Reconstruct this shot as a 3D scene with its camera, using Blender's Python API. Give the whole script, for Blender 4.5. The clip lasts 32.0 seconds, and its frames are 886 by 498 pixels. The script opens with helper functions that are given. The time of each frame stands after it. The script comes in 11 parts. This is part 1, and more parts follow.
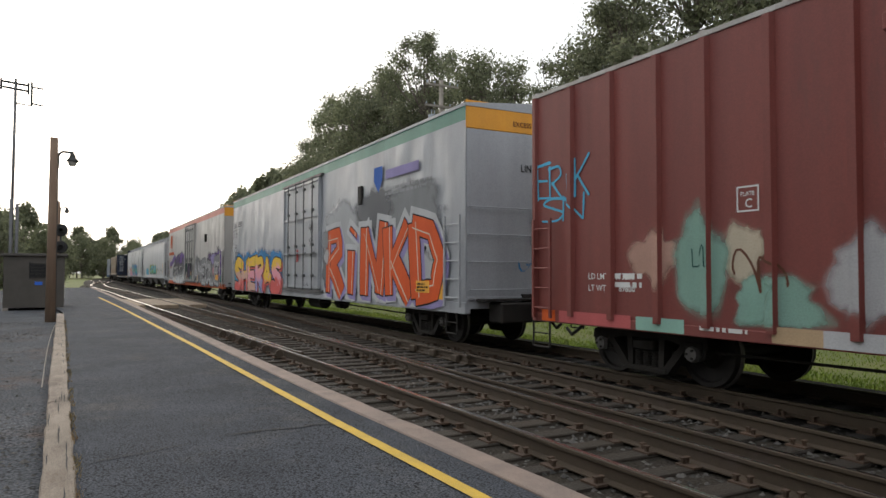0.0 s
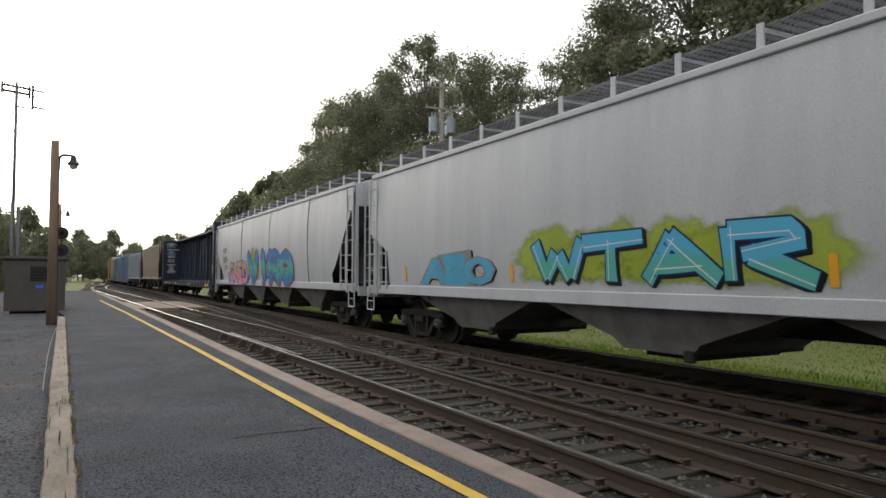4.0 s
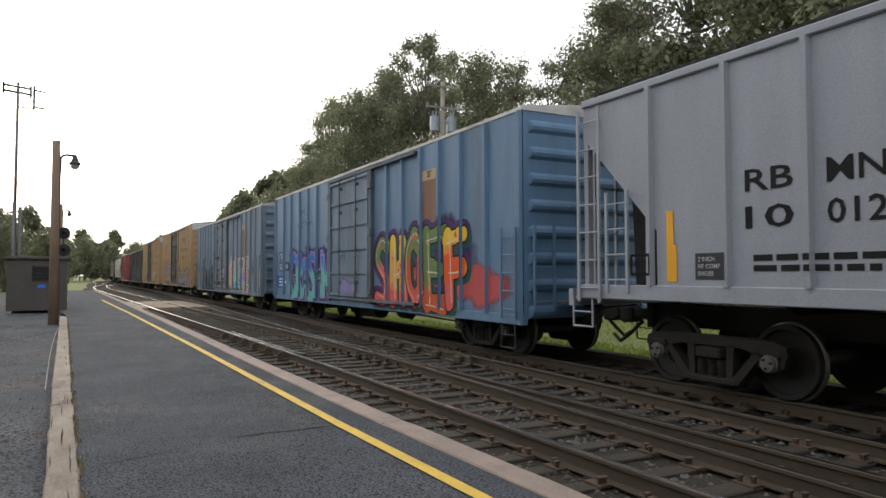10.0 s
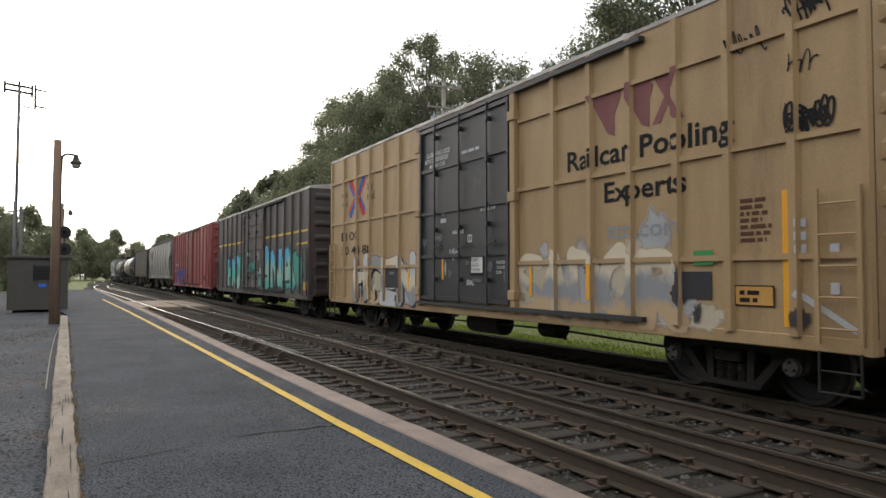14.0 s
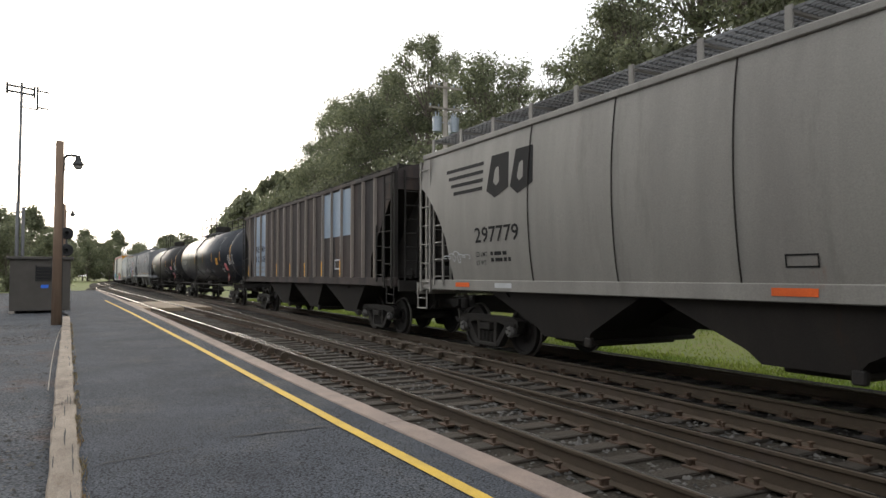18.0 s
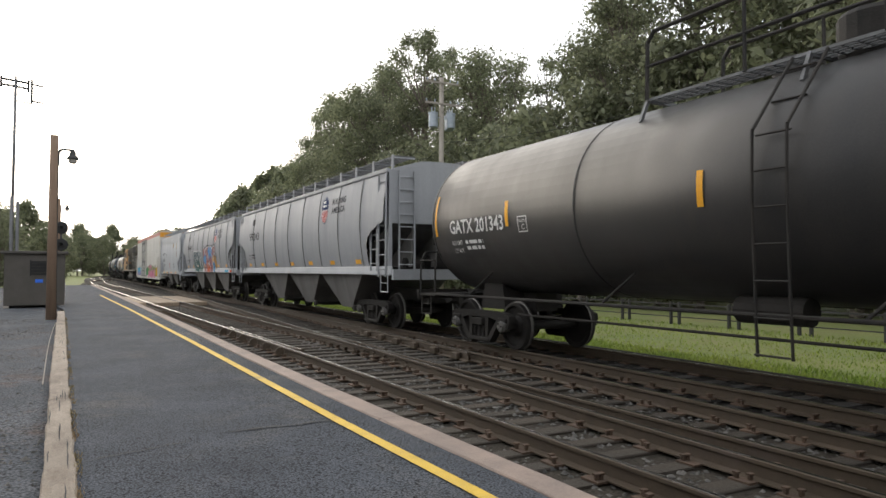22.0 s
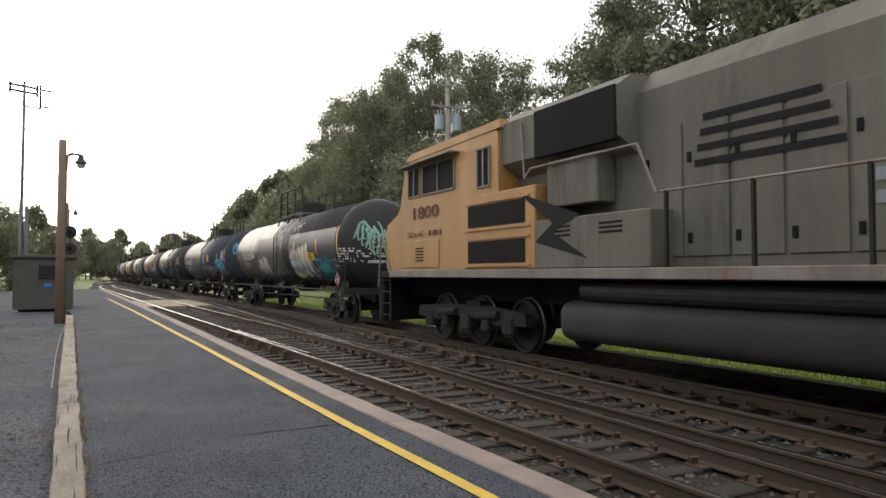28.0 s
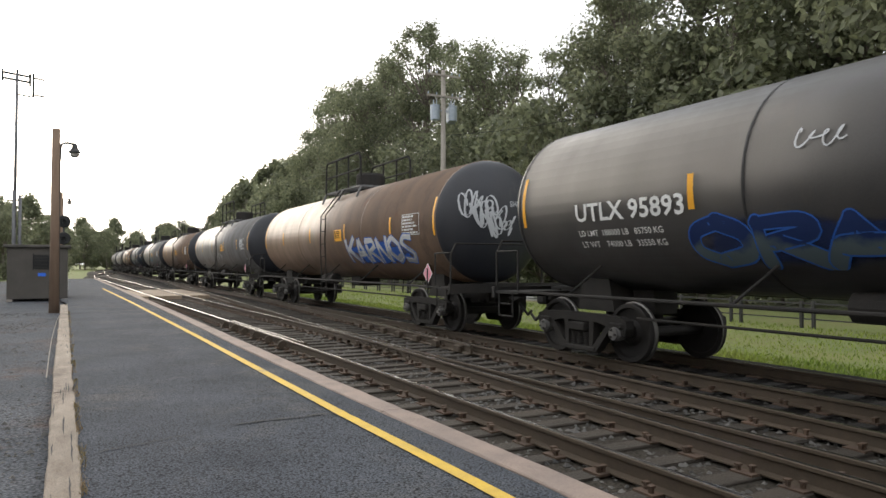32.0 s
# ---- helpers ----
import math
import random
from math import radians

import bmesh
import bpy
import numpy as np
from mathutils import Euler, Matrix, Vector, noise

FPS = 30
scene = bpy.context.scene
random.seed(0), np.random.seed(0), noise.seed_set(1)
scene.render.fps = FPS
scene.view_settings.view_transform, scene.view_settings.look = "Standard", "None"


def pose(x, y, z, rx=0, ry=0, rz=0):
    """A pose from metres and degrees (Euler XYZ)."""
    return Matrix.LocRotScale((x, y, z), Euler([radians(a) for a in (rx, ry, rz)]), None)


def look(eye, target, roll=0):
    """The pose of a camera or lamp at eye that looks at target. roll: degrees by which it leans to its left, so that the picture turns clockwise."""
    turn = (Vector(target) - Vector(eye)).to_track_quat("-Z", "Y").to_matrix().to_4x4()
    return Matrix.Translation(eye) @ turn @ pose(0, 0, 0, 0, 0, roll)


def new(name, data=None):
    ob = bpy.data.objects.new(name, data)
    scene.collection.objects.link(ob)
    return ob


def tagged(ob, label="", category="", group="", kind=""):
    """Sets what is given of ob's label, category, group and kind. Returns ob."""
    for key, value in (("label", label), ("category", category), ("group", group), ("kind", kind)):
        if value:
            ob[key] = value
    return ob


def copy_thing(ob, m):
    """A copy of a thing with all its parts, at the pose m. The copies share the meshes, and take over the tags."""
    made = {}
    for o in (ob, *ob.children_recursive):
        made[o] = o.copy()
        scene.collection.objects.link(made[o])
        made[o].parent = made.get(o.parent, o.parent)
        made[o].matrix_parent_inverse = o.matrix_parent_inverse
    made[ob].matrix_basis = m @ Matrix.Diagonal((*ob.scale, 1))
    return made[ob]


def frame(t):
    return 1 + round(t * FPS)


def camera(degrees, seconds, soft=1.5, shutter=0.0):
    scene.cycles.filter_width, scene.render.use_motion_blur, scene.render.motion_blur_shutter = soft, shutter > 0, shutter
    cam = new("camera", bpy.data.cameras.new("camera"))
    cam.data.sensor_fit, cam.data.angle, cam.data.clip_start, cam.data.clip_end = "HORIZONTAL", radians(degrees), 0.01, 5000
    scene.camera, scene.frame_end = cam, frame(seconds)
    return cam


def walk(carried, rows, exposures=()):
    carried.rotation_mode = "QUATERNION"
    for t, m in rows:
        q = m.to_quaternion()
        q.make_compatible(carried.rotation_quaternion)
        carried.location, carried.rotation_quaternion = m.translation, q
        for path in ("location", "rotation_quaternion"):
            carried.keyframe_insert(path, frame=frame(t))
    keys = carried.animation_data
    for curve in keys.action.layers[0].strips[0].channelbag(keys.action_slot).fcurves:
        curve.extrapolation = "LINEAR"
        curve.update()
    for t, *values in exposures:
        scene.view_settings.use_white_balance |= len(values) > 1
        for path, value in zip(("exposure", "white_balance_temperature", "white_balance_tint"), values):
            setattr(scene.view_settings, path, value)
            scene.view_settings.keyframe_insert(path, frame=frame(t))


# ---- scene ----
# The camera is held in the hand at one spot: seconds, turn to the right, upward tilt, lean.
EYE = (0.0, 0.0, 1.52)
cam = camera(64.86, 32.0, soft=1.5, shutter=0.025)
AIM = [
    (0, 28.181, 2.013, 0.125), (0.5, 28.163, 2.034, 0.105), (1, 28.056, 2.036, 0.216), (1.5, 28.122, 2.057, 0.281), (2, 28.147, 2.043, 0.197),
    (2.5, 28.173, 2.032, 0.184), (3, 28.117, 2.034, -0.032), (3.5, 28.111, 2.167, 0.038), (5.5, 28.112, 2.226, -0.109), (6, 27.976, 2.304, -0.171),
    (6.5, 27.858, 2.306, -0.165), (7, 27.977, 2.363, -0.099), (7.5, 27.959, 2.425, -0.139), (8, 28.011, 2.425, -0.198), (8.5, 28.105, 2.423, -0.111),
    (9, 28.168, 2.374, -0.048), (9.5, 28.059, 2.285, -0.201), (10, 28.007, 2.110, -0.129), (10.5, 27.922, 2.057, -0.099), (11, 27.903, 2.010, -0.041),
    (11.5, 27.903, 2.038, -0.012), (12, 27.908, 2.042, -0.000), (12.5, 27.899, 2.034, -0.107), (13, 27.887, 2.036, -0.079), (13.5, 27.908, 2.108, -0.009),
    (14, 27.949, 2.115, -0.000), (14.5, 27.912, 2.121, 0.014), (16.5, 27.836, 2.136, 0.009), (17, 27.883, 2.126, -0.000), (17.5, 27.885, 2.136, -0.086),
    (18, 27.809, 2.171, -0.037), (18.5, 27.825, 2.164, -0.081), (19, 27.893, 2.139, -0.015), (19.5, 27.992, 2.110, 0.077), (20, 27.994, 2.061, 0.041),
    (20.5, 28.027, 1.999, -0.033), (21, 28.080, 1.929, -0.041), (21.5, 28.041, 1.859, 0.082), (22, 28.151, 1.798, 0.095), (22.5, 28.179, 1.810, 0.167),
    (23, 28.170, 1.808, 0.119), (23.5, 28.235, 1.844, 0.081), (24, 28.232, 1.879, 0.039), (24.5, 28.217, 1.904, 0.108), (25, 28.236, 1.952, 0.114),
    (25.5, 28.096, 1.987, -0.131), (27.5, 27.668, 2.071, -0.197), (28, 27.610, 2.028, -0.095), (28.5, 27.552, 1.914, -0.152), (29, 27.558, 1.690, -0.093),
    (29.5, 27.544, 1.486, 0.035), (30, 27.596, 1.355, 0.022), (30.5, 27.650, 1.253, 0.021), (31, 27.812, 1.232, 0.091), (31.5, 27.903, 1.215, 0.100),
    (32, 27.985, 1.226, 0.003),
]


def held(turn, tilt, lean):
    a, b = radians(turn), radians(tilt)
    ahead = (math.sin(a) * math.cos(b), math.cos(a) * math.cos(b), math.sin(b))
    return look(EYE, [EYE[i] + 10 * ahead[i] for i in range(3)], lean)


EXPOSURE = 0.52
walk(cam, [(t, held(a, b, c)) for t, a, b, c in AIM], [(0.0, EXPOSURE), (3.0, EXPOSURE), (6.5, EXPOSURE + 0.12), (8.0, EXPOSURE + 0.3), (10.0, EXPOSURE + 0.2), (14.0, EXPOSURE + 0.15), (17.0, EXPOSURE + 0.12), (19.0, EXPOSURE + 0.35), (22.5, EXPOSURE + 0.4), (25.0, EXPOSURE + 0.15), (28.0, EXPOSURE + 0.3), (29.0, EXPOSURE + 0.5), (30.5, EXPOSURE + 0.5), (32.0, EXPOSURE + 0.48)])

# ---- world and sun: hazy low evening sun ahead, a little to the left of the train ----
SUN_AZIMUTH, SUN_HEIGHT = 2.0, 11.0
world = bpy.data.worlds.new("world")
scene.world = world
world.use_nodes = True
wt = world.node_tree
wt.nodes.clear()
w_out = wt.nodes.new("ShaderNodeOutputWorld")
w_bg = wt.nodes.new("ShaderNodeBackground")
w_sky = wt.nodes.new("ShaderNodeTexSky")
w_hue = wt.nodes.new("ShaderNodeHueSaturation")
w_mix = wt.nodes.new("ShaderNodeMixRGB")
w_sky.sky_type = "NISHITA"
w_sky.sun_disc = False
w_sky.sun_elevation = radians(SUN_HEIGHT)
w_sky.sun_rotation = radians(SUN_AZIMUTH)
w_sky.air_density, w_sky.dust_density, w_sky.ozone_density = 1.0, 6.0, 1.0
w_hue.inputs["Saturation"].default_value = 0.45
w_mix.inputs["Fac"].default_value = 0.75
w_mix.inputs["Color2"].default_value = (8.8, 9.0, 9.3, 1)
w_bg.inputs["Strength"].default_value = 0.11
wt.links.new(w_sky.outputs[0], w_hue.inputs["Color"])
wt.links.new(w_hue.outputs[0], w_mix.inputs["Color1"])
wt.links.new(w_mix.outputs[0], w_bg.inputs["Color"])
wt.links.new(w_bg.outputs[0], w_out.inputs["Surface"])

sun = new("sun", bpy.data.lights.new("sun", "SUN"))
sun.data.energy, sun.data.angle, sun.data.color = 0.9, radians(62), (1.0, 0.88, 0.72)
sun_from = Vector((math.sin(radians(SUN_AZIMUTH)) * math.cos(radians(SUN_HEIGHT)), math.cos(radians(SUN_AZIMUTH)) * math.cos(radians(SUN_HEIGHT)), math.sin(radians(SUN_HEIGHT))))
sun.matrix_world = look(sun_from * 100, (0, 0, 0))


# ---- materials ----
def surface(name, col, col2, rough=0.7, metal=0.0, scale=3.0, fine=40.0, bump=0.15, rust=0.0, rust_col=(0.16, 0.06, 0.025), stretch=(1, 1, 1), dirt=None, dirt_amount=0.0, by_piece=0.0, by_island=0.0, spec=0.5, through_light=0.0, speck=0.0):
    """A procedural surface: two tones by coarse noise, grain by fine noise, and rust or dirt in patches drawn out along stretch."""
    m = bpy.data.materials.new(name)
    m.use_nodes = True
    nt = m.node_tree
    nt.nodes.clear()

    def node(kind, **ins):
        n = nt.nodes.new(kind)
        for k, v in ins.items():
            n.inputs[k.replace("_", " ")].default_value = v
        return n

    def link(a, b):
        nt.links.new(a, b)

    out, sh = node("ShaderNodeOutputMaterial"), node("ShaderNodeBsdfPrincipled")
    sh.inputs["Metallic"].default_value = metal
    sh.inputs["Specular IOR Level"].default_value = spec
    tc = node("ShaderNodeTexCoord")
    mp = node("ShaderNodeMapping")
    mp.inputs["Scale"].default_value = stretch
    link(tc.outputs["Object"], mp.inputs["Vector"])
    n1, n2 = node("ShaderNodeTexNoise", Scale=scale, Detail=6.0, Roughness=0.6), node("ShaderNodeTexNoise", Scale=fine, Detail=4.0, Roughness=0.65)
    link(mp.outputs[0], n1.inputs["Vector"])
    link(tc.outputs["Object"], n2.inputs["Vector"])
    mix = node("ShaderNodeMixRGB", Color1=(*col, 1), Color2=(*col2, 1))
    ramp = node("ShaderNodeMapRange")
    ramp.inputs["From Min"].default_value, ramp.inputs["From Max"].default_value = 0.35, 0.65
    link(n1.outputs["Fac"], ramp.inputs["Value"])
    link(ramp.outputs[0], mix.inputs["Fac"])
    colour = mix.outputs[0]
    grain = node("ShaderNodeMixRGB", Fac=0.35)
    grain.blend_type = "OVERLAY"
    link(colour, grain.inputs["Color1"])
    link(n2.outputs["Fac"], grain.inputs["Color2"])
    colour = grain.outputs[0]
    for amount, rc, sc, off in ((rust, rust_col, 1.3, 3.1), (dirt_amount, dirt, 0.7, 9.7)):
        if amount <= 0:
            continue
        mp2 = node("ShaderNodeMapping")
        mp2.inputs["Scale"].default_value = stretch
        mp2.inputs["Location"].default_value = (off, off * 2, off)
        link(tc.outputs["Object"], mp2.inputs["Vector"])
        n3 = node("ShaderNodeTexNoise", Scale=sc, Detail=12.0, Roughness=0.76)
        link(mp2.outputs[0], n3.inputs["Vector"])
        r3 = node("ShaderNodeMapRange")
        r3.inputs["From Min"].default_value, r3.inputs["From Max"].default_value = 0.66 - 0.3 * amount, 0.80 - 0.25 * amount
        link(n3.outputs["Fac"], r3.inputs["Value"])
        mx = node("ShaderNodeMixRGB", Color2=(*rc, 1))
        link(colour, mx.inputs["Color1"])
        link(r3.outputs[0], mx.inputs["Fac"])
        colour = mx.outputs[0]
    if speck > 0:
        vo = node("ShaderNodeTexVoronoi", Scale=fine * 1.5)
        link(tc.outputs["Object"], vo.inputs["Vector"])
        r4 = node("ShaderNodeMapRange")
        r4.inputs["From Min"].default_value, r4.inputs["From Max"].default_value = 0.0, 0.9
        r4.inputs["To Min"].default_value, r4.inputs["To Max"].default_value = 1 + speck, 1 - speck
        link(vo.outputs["Distance"], r4.inputs["Value"])
        mx = node("ShaderNodeVectorMath")
        mx.operation = "SCALE"
        link(colour, mx.inputs[0])
        link(r4.outputs[0], mx.inputs["Scale"])
        colour = mx.outputs[0]
    if by_piece > 0 or by_island > 0:
        src = node("ShaderNodeObjectInfo").outputs["Random"] if by_piece > 0 else node("ShaderNodeNewGeometry").outputs["Random Per Island"]
        a = by_piece or by_island
        r5 = node("ShaderNodeMapRange")
        r5.inputs["To Min"].default_value, r5.inputs["To Max"].default_value = 1 - a, 1 + a
        link(src, r5.inputs["Value"])
        mx = node("ShaderNodeVectorMath")
        mx.operation = "SCALE"
        link(colour, mx.inputs[0])
        link(r5.outputs[0], mx.inputs["Scale"])
        colour = mx.outputs[0]
    link(colour, sh.inputs["Base Color"])
    rr = node("ShaderNodeMapRange")
    rr.inputs["To Min"].default_value, rr.inputs["To Max"].default_value = max(rough - 0.15, 0.03), min(rough + 0.15, 1.0)
    link(n1.outputs["Fac"], rr.inputs["Value"])
    link(rr.outputs[0], sh.inputs["Roughness"])
    if bump > 0:
        bp = node("ShaderNodeBump", Strength=bump, Distance=0.02)
        link(n2.outputs["Fac"], bp.inputs["Height"])
        link(bp.outputs[0], sh.inputs["Normal"])
    if through_light > 0:
        tr = node("ShaderNodeBsdfTranslucent")
        link(colour, tr.inputs["Color"])
        ms = node("ShaderNodeMixShader", Fac=through_light)
        link(sh.outputs[0], ms.inputs[1])
        link(tr.outputs[0], ms.inputs[2])
        link(ms.outputs[0], out.inputs["Surface"])
    else:
        link(sh.outputs[0], out.inputs["Surface"])
    return m


M = {}
M["asphalt"] = surface("asphalt", (0.047, 0.053, 0.064), (0.080, 0.088, 0.102), 0.9, scale=0.7, fine=42, bump=1.0, dirt=(0.10, 0.10, 0.10), dirt_amount=0.5, speck=0.85, spec=0.12)
M["yellow_line"] = surface("yellow_line", (0.62, 0.40, 0.03), (0.50, 0.33, 0.05), 0.7, scale=4, fine=120, bump=0.4, dirt=(0.16, 0.14, 0.09), dirt_amount=0.25)
M["edge_stone"] = surface("edge_stone", (0.29, 0.22, 0.18), (0.22, 0.175, 0.15), 0.85, scale=2.5, fine=70, bump=0.7, dirt=(0.15, 0.12, 0.10), dirt_amount=0.35, by_piece=0.08)
M["curb_timber"] = surface("curb_timber", (0.34, 0.28, 0.22), (0.24, 0.20, 0.16), 0.9, scale=5, fine=80, bump=0.9, stretch=(1, 0.35, 1), rust=0.35, rust_col=(0.15, 0.10, 0.065), dirt=(0.13, 0.10, 0.08), dirt_amount=0.5, by_piece=0.14, speck=0.3)
M["gravel"] = surface("gravel", (0.062, 0.068, 0.078), (0.098, 0.103, 0.112), 0.95, scale=0.8, fine=24, bump=1.0, dirt=(0.11, 0.075, 0.06), dirt_amount=0.45, speck=0.8, spec=0.1)
M["ballast"] = surface("ballast", (0.031, 0.027, 0.021), (0.048, 0.042, 0.034), 0.95, scale=1.5, fine=25, bump=1.0, dirt=(0.03, 0.025, 0.022), dirt_amount=0.4, speck=0.6, spec=0.1)
# Main-track bed, stones and ties: the train's shade put into darker colours
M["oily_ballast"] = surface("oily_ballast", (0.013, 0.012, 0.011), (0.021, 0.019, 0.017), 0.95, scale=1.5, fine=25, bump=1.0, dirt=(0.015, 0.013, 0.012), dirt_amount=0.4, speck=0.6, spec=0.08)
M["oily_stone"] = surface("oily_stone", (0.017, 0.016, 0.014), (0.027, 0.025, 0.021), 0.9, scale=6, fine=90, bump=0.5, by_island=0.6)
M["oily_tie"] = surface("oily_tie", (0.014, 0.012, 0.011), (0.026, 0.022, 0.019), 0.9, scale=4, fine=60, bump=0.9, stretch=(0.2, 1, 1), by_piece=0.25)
M["stone"] = surface("stone", (0.066, 0.064, 0.060), (0.100, 0.094, 0.086), 0.9, scale=6, fine=90, bump=0.5, by_island=0.6)
M["tie"] = surface("tie", (0.024, 0.019, 0.013), (0.044, 0.034, 0.024), 0.9, scale=4, fine=60, bump=0.9, stretch=(0.2, 1, 1), by_piece=0.25)
M["rail_rust"] = surface("rail_rust", (0.047, 0.033, 0.020), (0.066, 0.047, 0.030), 0.8, 0.1, scale=5, fine=80, bump=0.3, dirt=(0.07, 0.05, 0.04), dirt_amount=0.3)
M["rail_top"] = surface("rail_top", (0.62, 0.60, 0.57), (0.50, 0.48, 0.46), 0.24, 1.0, scale=8, fine=60, bump=0.03, stretch=(4, 0.15, 1))
M["plate_rust"] = surface("plate_rust", (0.062, 0.040, 0.026), (0.090, 0.056, 0.036), 0.85, 0.1, scale=8, fine=90, bump=0.4, by_island=0.25)
M["grass_soil"] = surface("grass_soil", (0.11, 0.145, 0.035), (0.16, 0.17, 0.05), 0.95, scale=0.3, fine=20, bump=1.0, dirt=(0.15, 0.12, 0.06), dirt_amount=0.45)
M["grass"] = surface("grass", (0.14, 0.215, 0.030), (0.23, 0.27, 0.05), 0.7, scale=0.4, fine=20, bump=0, by_island=0.35, through_light=0.45)
M["dry_grass"] = surface("dry_grass", (0.25, 0.17, 0.09), (0.18, 0.15, 0.07), 0.8, scale=0.8, fine=20, bump=0, by_island=0.3, through_light=0.3)
M["leaf"] = surface("leaf", (0.160, 0.176, 0.100), (0.196, 0.208, 0.132), 0.55, scale=0.12, fine=3, bump=0, by_island=0.4, through_light=0.6)
M["bark"] = surface("bark", (0.11, 0.09, 0.07), (0.17, 0.145, 0.12), 0.95, scale=4, fine=25, bump=1.0, stretch=(1, 1, 0.25))
M["pole_wood"] = surface("pole_wood", (0.17, 0.11, 0.075), (0.23, 0.16, 0.11), 0.9, scale=6, fine=60, bump=0.6, stretch=(1, 1, 0.1))
M["grey_wood"] = surface("grey_wood", (0.26, 0.23, 0.20), (0.33, 0.30, 0.26), 0.9, scale=6, fine=60, bump=0.5, stretch=(1, 1, 0.1))
M["galvanised"] = surface("galvanised", (0.42, 0.43, 0.44), (0.52, 0.53, 0.54), 0.5, 0.7, scale=5, fine=50, bump=0.05)
M["dark_steel"] = surface("dark_steel", (0.03, 0.03, 0.03), (0.05, 0.048, 0.045), 0.6, 0.3, scale=4, fine=40, bump=0.15)
M["transformer"] = surface("transformer", (0.34, 0.38, 0.43), (0.28, 0.32, 0.36), 0.5, 0.2, scale=4, fine=40, bump=0.05)
M["hut_paint"] = surface("hut_paint", (0.07, 0.063, 0.053), (0.09, 0.08, 0.07), 0.8, scale=2, fine=40, bump=0.2)
M["hut_roof"] = surface("hut_roof", (0.06, 0.055, 0.05), (0.09, 0.08, 0.07), 0.85, scale=2, fine=40, bump=0.3)
M["blue_sign"] = surface("blue_sign", (0.02, 0.12, 0.6), (0.03, 0.15, 0.65), 0.5)
M["black_iron"] = surface("black_iron", (0.02, 0.02, 0.02), (0.03, 0.03, 0.03), 0.6, 0.4)
M["lens"] = surface("lens", (0.3, 0.28, 0.25), (0.35, 0.33, 0.3), 0.15)
M["plank"] = surface("plank", (0.30, 0.23, 0.16), (0.22, 0.17, 0.12), 0.9, scale=3, fine=50, bump=0.5, stretch=(1, 0.2, 1), by_piece=0.2)


# ---- mesh helpers ----
def part(name, bm, material, parent=None, label="", smooth=False):
    """Links a bmesh as one mesh object, under a thing or a part."""
    me = bpy.data.meshes.new(name)
    bm.to_mesh(me)
    bm.free()
    for m in material if isinstance(material, (list, tuple)) else (material,):
        me.materials.append(m)
    if smooth:
        me.shade_smooth()
    ob = new(name, me)
    ob.parent = parent
    if label:
        ob["label"] = label
    return ob


def thing(name, label, category, group="", kind="", at=None):
    ob = new(name)
    if at is not None:
        ob.matrix_basis = at
    return tagged(ob, label, category, group, kind)


def share(name, mesh, parent, at):
    ob = new(name, mesh)
    ob.parent = parent
    ob.matrix_basis = at
    return ob


def box(bm, x0, x1, y0, y1, z0, z1, mi=0):
    vs = [bm.verts.new(p) for p in ((x0, y0, z0), (x1, y0, z0), (x1, y1, z0), (x0, y1, z0), (x0, y0, z1), (x1, y0, z1), (x1, y1, z1), (x0, y1, z1))]
    for f in ((3, 2, 1, 0), (4, 5, 6, 7), (0, 1, 5, 4), (1, 2, 6, 5), (2, 3, 7, 6), (3, 0, 4, 7)):
        bm.faces.new([vs[i] for i in f]).material_index = mi
    return vs


def soft_box(bm, x0, x1, y0, y1, z0, z1, r=0.01, seg=1, mi=0):
    vs = box(bm, x0, x1, y0, y1, z0, z1, mi)
    es = list({e for v in vs for e in v.link_edges})
    bmesh.ops.bevel(bm, geom=es, offset=r, segments=seg, affect="EDGES", profile=0.5)


def bar(bm, p, q, w, h=None, mi=0):
    """A square bar from p to q."""
    p, q = Vector(p), Vector(q)
    d = (q - p).normalized()
    up = Vector((0, 0, 1)) if abs(d.z) < 0.95 else Vector((0, 1, 0))
    a = d.cross(up).normalized() * w / 2
    b = a.cross(d).normalized() * (h or w) / 2
    vs = [bm.verts.new(o + s * a + t * b) for o in (p, q) for s, t in ((-1, -1), (1, -1), (1, 1), (-1, 1))]
    for f in ((3, 2, 1, 0), (4, 5, 6, 7), (0, 1, 5, 4), (1, 2, 6, 5), (2, 3, 7, 6), (3, 0, 4, 7)):
        bm.faces.new([vs[i] for i in f]).material_index = mi


def rod(bm, p, q, r, r2=None, n=8, mi=0, caps=True):
    """A round bar, or a cone, from p to q."""
    p, q = Vector(p), Vector(q)
    d = (q - p).normalized()
    up = Vector((0, 0, 1)) if abs(d.z) < 0.95 else Vector((1, 0, 0))
    a = d.cross(up).normalized()
    b = a.cross(d)
    r2 = r if r2 is None else r2
    rings = [[bm.verts.new(o + rad * (math.cos(k * math.tau / n) * a + math.sin(k * math.tau / n) * b)) for k in range(n)] for o, rad in ((p, r), (q, r2))]
    for k in range(n):
        bm.faces.new((rings[0][k], rings[0][(k + 1) % n], rings[1][(k + 1) % n], rings[1][k])).material_index = mi
    if caps:
        bm.faces.new(rings[0][::-1]).material_index = mi
        bm.faces.new(rings[1]).material_index = mi


def tube(bm, pts, r, n=6, mi=0):
    for a, b in zip(pts, pts[1:]):
        rod(bm, a, b, r, n=n, mi=mi)


